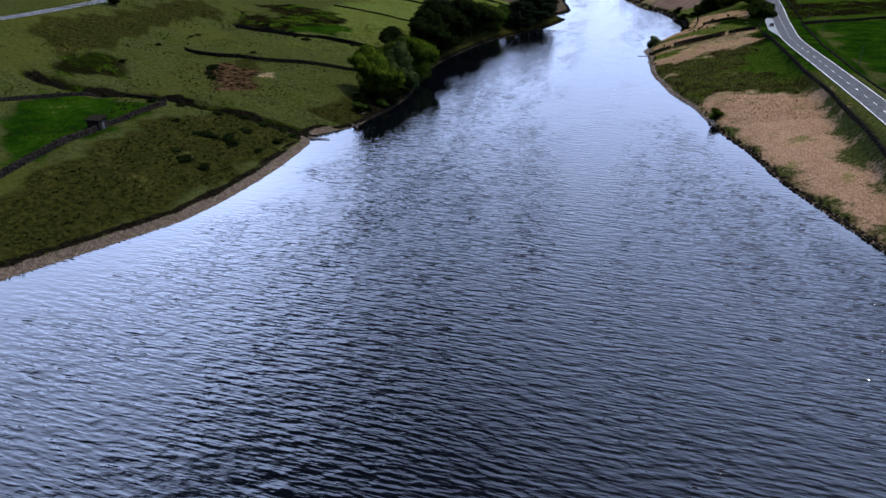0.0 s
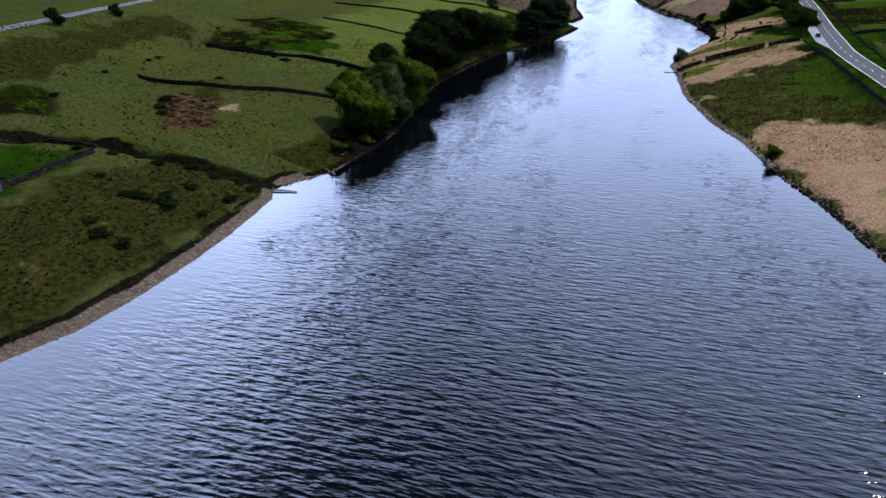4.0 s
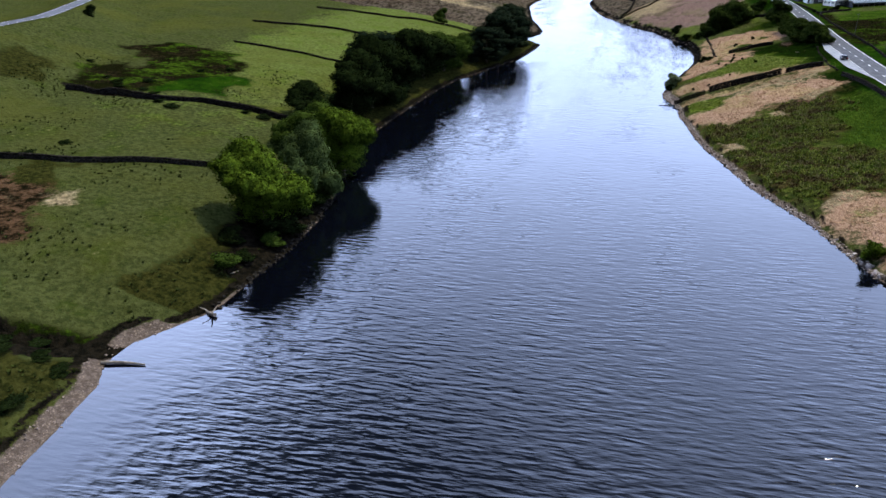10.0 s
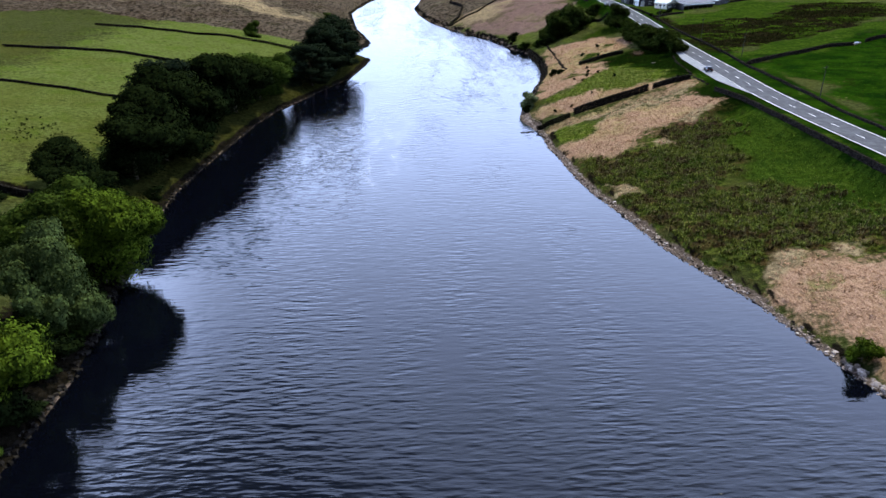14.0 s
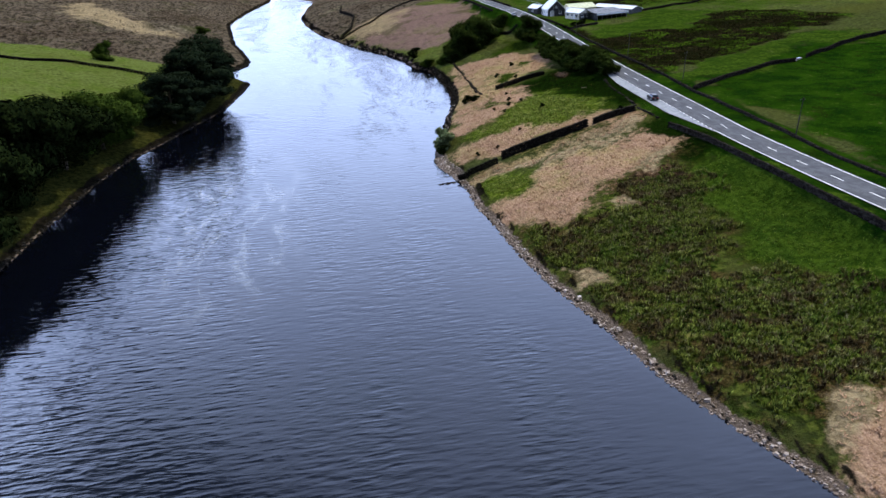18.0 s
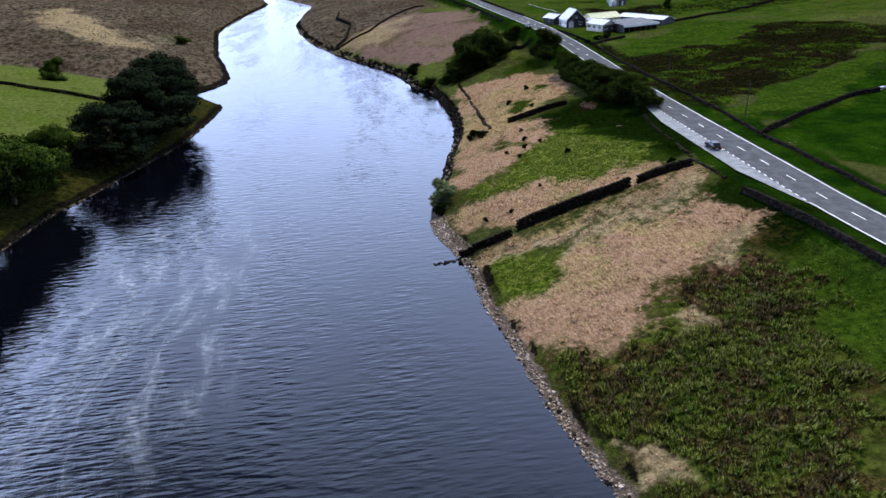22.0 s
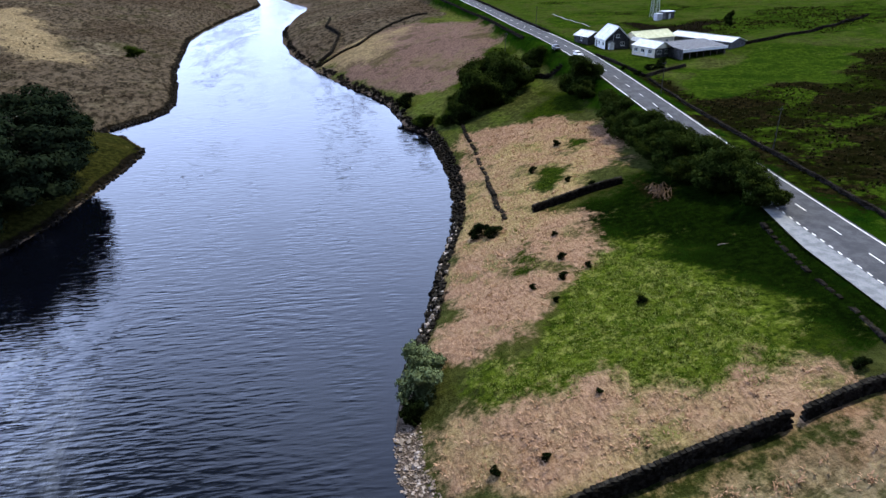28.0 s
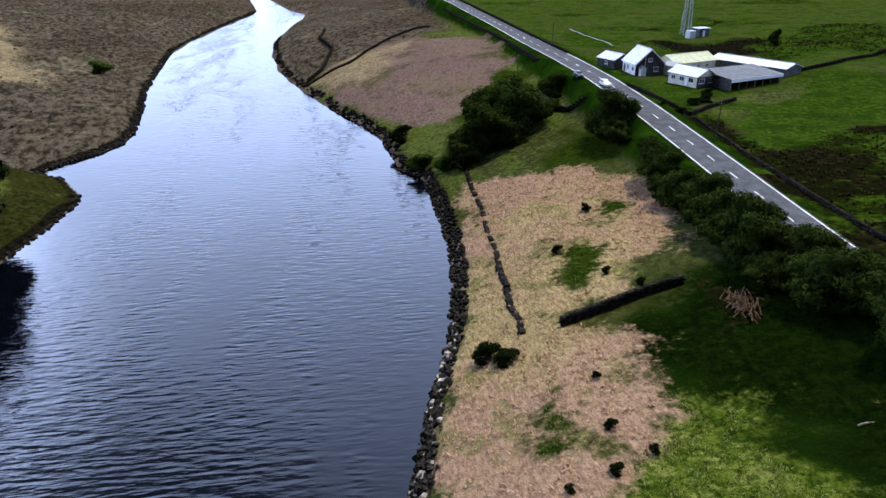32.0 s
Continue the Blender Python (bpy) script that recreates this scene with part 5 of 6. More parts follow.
beach = thing("shingle_shore", 0, 300, 0, "narrow shore of pale washed stones below a peaty bank", "shore", "", 0, "structure")
BEACH = [p for p in RIGHT.tolist() if 222 <= p[1] <= 360]
SLABS = [p for p in RIGHT.tolist() if 225 <= p[1] <= 240]
COVE = [p for p in RIGHT.tolist() if 358 <= p[1] <= 381]
lay_stones(beach, "slab", SLABS, 14, 0.1, 1.5, 0.6, 1.15, bank_rng, True)
lay_stones(beach, "stone", BEACH, 110, -0.1, 1.7, 0.3, 0.65, bank_rng, True)
lay_stones(beach, "stone", BEACH, 70, -0.1, 1.7, 0.3, 0.6, bank_rng, False)
lay_stones(beach, "stone", COVE, 60, 0.0, 2.6, 0.3, 0.6, bank_rng, True)
lay_rubble(beach, BEACH, 1500, -0.3, 1.5, 0.12, 0.42, bank_rng, PALE_ISLE)
lay_rubble(beach, COVE, 800, -0.3, 3.0, 0.12, 0.38, bank_rng, PALE_ISLE)
lay_rubble(beach, [p for p in RIGHT.tolist() if 130 <= p[1] <= 226], 700, -0.2, 1.6, 0.25, 0.7, bank_rng, STONE_ISLE)
jetty_stones = thing("stone_groyne", -9, 358, 0.2, "low tongue of tumbled wall stones reaching into the water", "stones")
lay_rubble(jetty_stones, [(-12.5, 357.6), (-6, 358.4)], 60, -0.5, 0.5, 0.3, 0.7, bank_rng, STONE_ISLE)
left_shore = thing("stony_shore", -90, 300, 0, "dark stony edge of the wooded bank", "shore", "", 0, "structure")
LEFT_STONY = [p for p in LEFT.tolist()[::-1] if 190 <= p[1] <= 512]
lay_rubble(left_shore, LEFT_STONY, 900, -0.3, 1.2, 0.3, 0.9, bank_rng, STONE_ISLE)
lay_rubble(left_shore, [p for p in LEFT.tolist()[::-1] if 75 <= p[1] <= 192], 260, -0.2, 2.6, 0.10, 0.34, bank_rng, PALE_ISLE)
lay_rubble(left_shore, [p for p in LEFT.tolist()[::-1] if 524 <= p[1] <= 760], 600, -0.3, 1.8, 0.6, 1.5, bank_rng, STONE_ISLE)


# ---------------------------------------------------------------- driftwood
WOOD = speckled("weathered_wood", (0.085, 0.070, 0.055), (0.20, 0.17, 0.14), 3, 0.85, 16, 0.3, 0.6, 0.02)


def log_thing(x, y, z, length, radius, turn, words, forked=False):
    rng = np.random.RandomState(int(abs(x)))
    ob = thing("driftwood_log", x, y, z, words, "driftwood", "", turn)
    verts, faces = [], []
    rows = 7
    base = 0
    for i in range(rows):
        f = i / (rows - 1)
        r = radius * (1 - 0.45 * f) * rng.uniform(0.85, 1.12)
        for k in range(8):
            a = 2 * math.pi * k / 8
            verts.append((length * (f - 0.3), 0.25 * math.sin(f * 3) + r * math.cos(a), r + r * math.sin(a)))
    for i in range(rows - 1):
        for k in range(8):
            a, b = i * 8 + k, i * 8 + (k + 1) % 8
            faces.append((a, b, b + 8, a + 8))
    faces += [tuple(range(8))[::-1], tuple(range((rows - 1) * 8, rows * 8))]
    link_mesh("log", verts, faces, WOOD, ob)
    if forked:
        for n, (tx, ty, tz) in enumerate(((1.6, 1.3, 1.2), (-1.2, 1.1, 1.0), (0.6, -1.4, 0.7))):
            v, f = [], []
            tube([((0.2, 0, radius), radius * 0.5), ((tx * 0.5, ty * 0.5, radius + tz * 0.6), radius * 0.35), ((tx, ty, radius + tz), radius * 0.12)], 6, v, f)
            link_mesh("branch", v, f, WOOD, ob)
    return ob


log_thing(-96, 177.9, 0.05, 6.5, 0.26, 8, "dark waterlogged log lying out from the shore")
log_thing(-89.6, 193.5, 0.0, 2.6, 0.35, 150, "dark forked tree stump at the water's edge", True)
log_thing(-93.5, 203, 1.2, 6.0, 0.16, 70, "pale fallen branch under the shore trees")


# ---------------------------------------------------------------- bushes, lone trees, scrub
plant("bush", 2, -5.6, 388.6, 4.2, "pale grey-green willow bush on the boulder bank", "waterside bushes", "bush")
plant("bush", 2, -6.6, 383.6, 4.6, "pale grey-green willow bush at the water's edge", "waterside bushes", "bush")
plant("bush", 0, -7.6, 380.2, 2.6, "dark low bush at the water's edge", "waterside bushes", "bush")
plant("bush", 3, 17.0, 232.2, 3.6, "rounded green bush above pale shore slabs", "waterside bushes", "bush")
plant("bush", 0, 8.6, 424.6, 2.9, "dark green bush above the boulder bank", "waterside bushes", "bush")
plant("bush", 0, 10.6, 422.0, 1.9, "dark bracken-fringed bush above the boulder bank", "waterside bushes", "bush", 1.4)
plant("bush", 0, 6.2, 538, 5.0, "round dark bush on a brown slope", "waterside bushes", "bush")
plant("bush", 1, 9.2, 516.5, 3.4, "green bush at the lake corner", "waterside bushes", "bush", 1.5)
for n, (x, y, tall) in enumerate(((33.6, 462.4, 2.0), (24.4, 448.2, 1.9), (17.2, 404.3, 1.5), (15.6, 398.2, 1.5), (18.6, 412.8, 1.2), (28.4, 437, 1.5), (12.9, 392.5, 1.1),
                                  (31, 431, 1.5), (19.6, 399.5, 1.2), (11, 397.5, 1.1), (22, 386.5, 1.5), (4.2, 366.2, 1.1), (-0.8, 366.8, 1.3), (11.6, 372.4, 0.9), (36, 366, 1.8))):
    plant("bush", 0, x, y, tall * 0.75, "small dark gorse bush in dead bracken", "gorse bushes on the lakeside slope", "bush")
for n, (x, y, tall) in enumerate(((42, 523, 3.0), (45.5, 525, 2.6), (37, 531, 3.0), (40.5, 552, 3.2), (18.5, 505, 4.0), (15, 509, 3.5))):
    plant("bush", n % 2, x, y, tall, "dark green bush among roadside grass", ROADSIDE, "bush", 1.3)
for x, y, tall in ((-207.6, 232.2, 5.5), (-216, 270, 4.5), (-245, 372, 5)):
    plant("bush", 0, x, y, tall, "small dark tree beside the embankment road", "trees on the embankment", "tree", 0.9)
plant("green", 0, -128, 520, 8, "lone olive-green tree at the foot of the moor", "trees on the moor")
plant("bush", 1, -107, 650, 6, "small green tree on the heather slope", "trees on the moor", "tree", 1.3)
plant("hedge", 0, 134.6, 574, 5.6, "dark tree standing alone on the hill pasture", "trees behind the farm", "tree", 0.6)
for x, y, tall in ((73.4, 505.5, 1.8), (78.2, 508.4, 2.0), (75.8, 506.8, 1.4), (64.8, 502.7, 1.2), (66.5, 497.1, 1.5), (80.5, 512.5, 1.6), (81.5, 514.5, 1.9)):
    plant("bush", 0, x, y, tall, "dark shrub in the grounds of the farm", "shrubs round the farm", "bush", 1.3)
for n in range(24):
    r = np.random.RandomState(100 + n)
    y = 206 + 4.3 * n + r.uniform(-2, 2)
    x = np.interp(y, LEFT[:, 1], LEFT[:, 0]) - r.uniform(2.2, 5.0 if n % 2 else 12.0)
    plant("bush", 0 if n % 3 else 1, x, y, r.uniform(2.2, 5.0), "dark undergrowth bush beneath the shore trees", "undergrowth of the shore wood", "bush", 1.3)
for n, (x, y) in enumerate(((-100, 172.5), (-104, 174), (-109, 172), (-114, 170.5), (-120, 167.5), (-126, 168.5), (-132, 167), (-108, 178), (-113, 176), (-119, 173), (-127, 173), (-140, 165), (-147, 166.5), (-134, 173),
                            (-151, 281), (-157, 284), (-163, 290), (-168, 293), (-176, 292), (-180, 298), (-172, 302), (-126, 287), (-132, 288), (-152, 228.5), (-157, 228), (-149, 209), (-147, 203), (-143, 199),
                            (-115, 150), (-113, 151), (-111, 151), (-108, 153), (-106, 152), (-109, 155), (-112, 137), (-108, 135), (-108, 162), (-100, 164), (-124, 154), (-103, 135), (-100, 154), (-153, 241), (-179, 296), (-187, 302), (-203, 315), (-167, 324), (-160, 331), (-180, 241), (-181, 247), (-176, 216), (-169, 189))):
    r = np.random.RandomState(300 + n)
    plant("bush", 0, x, y, r.uniform(0.6, 1.2), "low dark heather and rush clump in a damp gully", "scrub in the pasture gullies", "bush", 3.2)


# ---------------------------------------------------------------- farm by the road
SLATE = speckled("blue_grey_slate", (0.13, 0.14, 0.16), (0.24, 0.25, 0.28), 1.2, 0.6, 9, 0.4, 0.4, 0.02)
PALE_ROOF = speckled("pale_sheet_roof", (0.42, 0.45, 0.50), (0.60, 0.63, 0.68), 0.7, 0.5, 6, 0.5, 0.3, 0.02)
GREEN_ROOF = speckled("lichened_cream_roof", (0.38, 0.40, 0.28), (0.52, 0.54, 0.38), 0.9, 0.8, 7, 0.3, 0.3, 0.02)
DARK_ROOF = speckled("dark_sheet_roof", (0.035, 0.035, 0.042), (0.065, 0.065, 0.075), 0.8, 0.6, 6, 0.4, 0.3, 0.02)
WHITE_WASH = speckled("white_wash", (0.62, 0.61, 0.57), (0.80, 0.79, 0.76), 0.9, 0.9, 7, 0.2, 0.2, 0.01)
CREAM_WASH = speckled("cream_wash", (0.52, 0.48, 0.36), (0.68, 0.64, 0.52), 0.9, 0.9, 7, 0.2, 0.2, 0.01)
GREY_WALL = speckled("grey_stone_wall", (0.045, 0.046, 0.049), (0.105, 0.105, 0.108), 1.6, 0.9, 5, 0.2, 0.5, 0.03)
DARK_STONE = speckled("dark_gritstone_wall", (0.028, 0.028, 0.031), (0.070, 0.069, 0.072), 1.6, 0.9, 5, 0.2, 0.5, 0.03)
FRAME = speckled("white_frame_paint", (0.70, 0.70, 0.68), (0.80, 0.80, 0.78), 4, 0.5, 20, 0.4, 0.1, 0.002)
DARK_DOOR = speckled("dark_door_paint", (0.020, 0.022, 0.026), (0.045, 0.046, 0.050), 3, 0.6, 20, 0.4, 0.1, 0.002)
glass_writer = Mat("window_glass", 0.05, 0.5)
glass_writer.colour(glass_writer.mix(glass_writer.noise(0.8), (0.010, 0.013, 0.017), (0.025, 0.030, 0.036)))
GLASS = glass_writer.mat
STEEL = speckled("galvanised_steel", (0.34, 0.35, 0.36), (0.50, 0.51, 0.52), 4, 0.45, 20, 0.5, 0.2, 0.004)


def gable_walls(bm, x0, x1, y0, y1, eave, ridge, along_y):
    """Four outer walls with gables, as one closed block of walls under the roof."""
    if along_y:
        mid = (x0 + x1) / 2
        prof = [(x0, -0.6), (x1, -0.6), (x1, eave), (mid, ridge), (x0, eave)]
        ends = [[bm.verts.new((px, y, pz)) for px, pz in prof] for y in (y0, y1)]
    else:
        mid = (y0 + y1) / 2
        prof = [(y0, -0.6), (y1, -0.6), (y1, eave), (mid, ridge), (y0, eave)]
        ends = [[bm.verts.new((x, py, pz)) for py, pz in prof] for x in (x1, x0)]
    bm.faces.new(ends[0])
    bm.faces.new(ends[1][::-1])
    for k in range(5):
        j = (k + 1) % 5
        bm.faces.new((ends[0][j], ends[0][k], ends[1][k], ends[1][j]))
    return bm


def roof_slope(name, material, owner, a, b, c, d, thick=0.16):
    """A slab of roof through four corners."""
    bm = bmesh.new()
    n = (Vector(b) - Vector(a)).cross(Vector(d) - Vector(a)).normalized()
    if n.z < 0:
        n = -n
    low = [bm.verts.new(Vector(p) + n * 0.03) for p in (a, b, c, d)]
    high = [bm.verts.new(Vector(p) + n * (0.03 + thick)) for p in (a, b, c, d)]
    bm.faces.new(low[::-1]), bm.faces.new(high)
    for k in range(4):
        j = (k + 1) % 4
        bm.faces.new((low[k], low[j], high[j], high[k]))
    bmesh.ops.recalc_face_normals(bm, faces=bm.faces)
    return part(name, bm, material, owner)


def pitched_roof(owner, x0, x1, y0, y1, eave, ridge, along_y, material, over=0.35):
    if along_y:
        mid, e = (x0 + x1) / 2, over * (ridge - eave) / ((x1 - x0) / 2)
        roof_slope("roof_slope", material, owner, (x0 - over, y0 - over, eave - e), (mid, y0 - over, ridge), (mid, y1 + over, ridge), (x0 - over, y1 + over, eave - e))
        roof_slope("roof_slope", material, owner, (mid, y0 - over, ridge), (x1 + over, y0 - over, eave - e), (x1 + over, y1 + over, eave - e), (mid, y1 + over, ridge))
        boxed("ridge_tiles", SLATE, owner, mid - 0.15, mid + 0.15, y0 - over, y1 + over, ridge + 0.12, ridge + 0.30, bevel=0.05)
    else:
        mid, e = (y0 + y1) / 2, over * (ridge - eave) / ((y1 - y0) / 2)
        roof_slope("roof_slope", material, owner, (x0 - over, y0 - over, eave - e), (x1 + over, y0 - over, eave - e), (x1 + over, mid, ridge), (x0 - over, mid, ridge))
        roof_slope("roof_slope", material, owner, (x0 - over, mid, ridge), (x1 + over, mid, ridge), (x1 + over, y1 + over, eave - e), (x0 - over, y1 + over, eave - e))
        boxed("ridge_tiles", material, owner, x0 - over, x1 + over, mid - 0.15, mid + 0.15, ridge + 0.12, ridge + 0.28, bevel=0.05)


def window(owner, side, at, low, wide, tall, face):
    """A framed window with a sill, set proud of a wall. side: 'x' for a wall facing along x, 'y' along y; face: its outer plane and outward sign."""
    plane, out = face

    def dims(a0, a1, z0, z1, p0, p1):
        p0, p1 = sorted((plane + out * p0, plane + out * p1))
        return (p0, p1, a0, a1, z0, z1) if side == "x" else (a0, a1, p0, p1, z0, z1)

    frame_bm = bmesh.new()
    t = 0.09
    for a0, a1, z0, z1 in ((at, at + wide, low, low + t), (at, at + wide, low + tall - t, low + tall), (at, at + t, low, low + tall), (at + wide - t, at + wide, low, low + tall), (at + wide / 2 - t / 2, at + wide / 2 + t / 2, low, low + tall)):
        box(frame_bm, *dims(a0, a1, z0, z1, 0.004, 0.07))
    w = part("window", frame_bm, FRAME, owner)
    boxed("pane", GLASS, w, *dims(at + t, at + wide - t, low + t, low + tall - t, 0.002, 0.03))
    boxed("sill", FRAME, w, *dims(at - 0.1, at + wide + 0.1, low - 0.12, low, 0.002, 0.16))
    return w


def door(owner, side, at, wide, tall, face, material):
    plane, out = face
    p0, p1 = sorted((plane + out * 0.004, plane + out * 0.07))
    dims = (p0, p1, at, at + wide, 0, tall) if side == "x" else (at, at + wide, p0, p1, 0, tall)
    d = boxed("door", material, owner, *dims, bevel=0.02)
    q0, q1 = sorted((plane + out * 0.07, plane + out * 0.12))
    h = (q0, q1, at + wide - 0.18, at + wide - 0.10, 1.0, 1.12) if side == "x" else (at + wide - 0.18, at + wide - 0.10, q0, q1, 1.0, 1.12)
    boxed("door_handle", STEEL, d, *h)
    return d


FARM = "farm buildings beside the lake road"
FARM_TURN = 20.0


def flat_base(x, y, sx, sy):
    """The lowest ground under a building's footprint."""
    c, s = math.cos(radians(FARM_TURN)), math.sin(radians(FARM_TURN))
    return min(ground(x + u * c - v * s, y + u * s + v * c) for u in (0, sx) for v in (0, sy)) + 0.25


def house():
    z = flat_base(73, 540.5, 8.4, 9.0)
    h = thing("house", 72.9, 540.5, z, "dark stone house with a pale slate roof and white side wall", "house", FARM, 1.0)
    part("wall", gable_walls(bmesh.new(), 0, 8.4, 0, 9.2, 3.1, 6.9, True), DARK_STONE, h)
    boxed("white_side_wall", WHITE_WASH, h, -0.05, 0.0, 0.0, 9.2, -0.5, 2.95)
    pitched_roof(h, 0, 8.4, 0, 9.2, 3.1, 6.9, True, PALE_ROOF)
    for y0 in (0.9, 4.6):
        window(h, "x", y0, 0.9, 1.3, 1.3, (-0.05, -1))
    door(h, "x", 7.2, 1.0, 2.05, (-0.05, -1), DARK_DOOR)
    window(h, "y", 3.6, 3.6, 1.2, 1.0, (0, -1))
    for x0 in (1.4, 5.4):
        window(h, "y", x0, 0.9, 1.4, 1.3, (0, -1))
    porch = part("porch", gable_walls(bmesh.new(), 1.0, 2.6, -1.5, 0, 1.9, 2.6, True), WHITE_WASH, h)
    roof_slope("porch_roof", SLATE, porch, (0.8, -1.7, 1.85), (1.8, -1.7, 2.65), (1.8, -0.05, 2.65), (0.8, -0.05, 1.85))
    roof_slope("porch_roof", SLATE, porch, (1.8, -1.7, 2.65), (2.8, -1.7, 1.85), (2.8, -0.05, 1.85), (1.8, -0.05, 2.65))
    v, f = [], []
    tube([((2.6, -0.3, 0.0), 0.09), ((2.6, -0.3, 5.6), 0.08)], 6, v, f)
    link_mesh("flue_pipe", v, f, STEEL, h, "thin grey flue pipe up the gable")
    for xb, yb in ((-0.42, -0.3), (8.66, -0.3)):
        boxed("gutter", FRAME, h, xb, xb + 0.12, yb, 9.5, 2.68, 2.82)
    for x0, x1 in ((-0.4, 4.2), (8.8, 4.2)):
        v = [(px, py, pz + up) for py in (-0.44, -0.36) for up in (0, 0.42) for px, pz in ((x0, 2.58), (x1, 6.72))]
        link_mesh("bargeboard", v, [(0, 1, 3, 2), (4, 6, 7, 5), (0, 4, 5, 1), (2, 3, 7, 6), (0, 2, 6, 4), (1, 5, 7, 3)], FRAME, h)


def garage():
    z = flat_base(71.5, 550, 6.3, 8)
    g = thing("garage", 70.6, 551, z, "small dark garage with a pale sheet roof", "garage", FARM, FARM_TURN)
    part("wall", gable_walls(bmesh.new(), 0, 6.2, 0, 7.6, 2.5, 4.0, True), DARK_STONE, g)
    pitched_roof(g, 0, 6.2, 0, 7.6, 2.5, 4.0, True, PALE_ROOF)
    door(g, "y", 1.6, 2.8, 2.2, (0, -1), DARK_DOOR)
    window(g, "x", 3.0, 1.0, 1.2, 1.0, (0, -1))


def bungalow():
    z = flat_base(81.5, 521, 7, 10)
    b = thing("bungalow", 81.6, 521, z, "low cream bungalow with a pale hipped sheet roof", "bungalow", FARM, FARM_TURN)
    part("wall", gable_walls(bmesh.new(), 0, 7.0, 0, 10.0, 2.6, 4.2, True), CREAM_WASH, b)
    pitched_roof(b, 0, 7.0, 0, 10.0, 2.6, 4.2, True, PALE_ROOF)
    boxed("front_wall", GREY_WALL, b, 0.1, 6.9, -0.05, 0.0, -0.5, 2.5)
    window(b, "y", 0.8, 0.9, 1.8, 1.2, (-0.05, -1))
    window(b, "y", 4.2, 0.9, 1.6, 1.2, (-0.05, -1))
    for y0 in (1.2, 4.4, 7.4):
        window(b, "x", y0, 0.9, 1.6, 1.2, (0, -1))
    door(b, "x", 3.1, 0.95, 2.05, (0, -1), FRAME)


def rear_barn():
    z = flat_base(85, 542, 16, 8)
    b = thing("barn", 84.5, 540.5, z, "long cream barn with a lichened pale green roof", "barn", FARM, FARM_TURN)
    part("wall", gable_walls(bmesh.new(), 0, 16.0, 0, 7.5, 2.8, 4.6, False), CREAM_WASH, b)
    pitched_roof(b, 0, 16.0, 0, 7.5, 2.8, 4.6, False, GREEN_ROOF)
    door(b, "y", 1.2, 1.4, 2.2, (0, -1), DARK_DOOR)
    for x0 in (4.5, 8.5, 12.0):
        window(b, "y", x0, 1.0, 1.3, 1.0, (0, -1))
    annex = part("annex", gable_walls(bmesh.new(), -2.2, 0.0, -3.2, 1.6, 2.4, 3.4, True), WHITE_WASH, b)
    roof_slope("annex_roof", PALE_ROOF, annex, (-2.4, -3.4, 2.35), (-1.1, -3.4, 3.45), (-1.1, 1.8, 3.45), (-2.4, 1.8, 2.35))
    roof_slope("annex_roof", PALE_ROOF, annex, (-1.1, -3.4, 3.45), (0.2, -3.4, 2.35), (0.2, 1.8, 2.35), (-1.1, 1.8, 3.45))


def cow_shed():
    z = flat_base(89, 517, 18, 9)
    b = thing("cowshed", 88.8, 517.2, z, "low dark-roofed cowshed with a white fascia and open front", "cowshed", FARM, FARM_TURN)
    part("back_wall", box(bmesh.new(), 0, 18.5, 9.3, 9.6, -0.6, 3.4), GREY_WALL, b)
    for x0 in (0, 18.2):
        boxed("end_wall", GREY_WALL, b, x0, x0 + 0.3, 0, 9.3, -0.6, 2.5)
    for x0 in np.linspace(0.4, 18.0, 7):
        boxed("post", WOOD, b, x0 - 0.1, x0 + 0.1, 0.05, 0.25, -0.6, 2.45)
    roof_slope("roof_slope", DARK_ROOF, b, (-0.4, -0.5, 2.5), (18.9, -0.5, 2.5), (18.9, 9.9, 3.7), (-0.4, 9.9, 3.7))
    boxed("fascia", FRAME, b, -0.4, 18.9, -0.62, -0.54, 1.95, 2.80, label="white painted fascia board")
    for n in range(16):
        x0 = -0.2 + n * 1.2
        roof_slope("roof_seam", DARK_ROOF, b, (x0, -0.5, 2.64), (x0 + 0.09, -0.5, 2.64), (x0 + 0.09, 9.9, 3.84), (x0, 9.9, 3.84), 0.07)


def sheet_shed():
    z = flat_base(108, 531, 8, 22)
    b = thing("shed", 110.5, 528.2, z, "long low shed with a bright corrugated roof", "shed", FARM, 26.0)
    part("wall", gable_walls(bmesh.new(), 0, 7.5, 0, 24.0, 1.9, 3.0, True), GREY_WALL, b)
    pitched_roof(b, 0, 7.5, 0, 24.0, 1.9, 3.0, True, PALE_ROOF)
    for n in range(24):
        y0 = n * 1.0
        roof_slope("roof_rib", PALE_ROOF, b, (-0.3, y0, 1.95), (-0.3, y0 + 0.14, 1.95), (3.7, y0 + 0.14, 3.14), (3.7, y0, 3.14), 0.05)
    door(b, "y", 2.4, 2.4, 1.9, (0, -1), DARK_DOOR)


house(), garage(), bungalow(), rear_barn(), cow_shed(), sheet_shed()


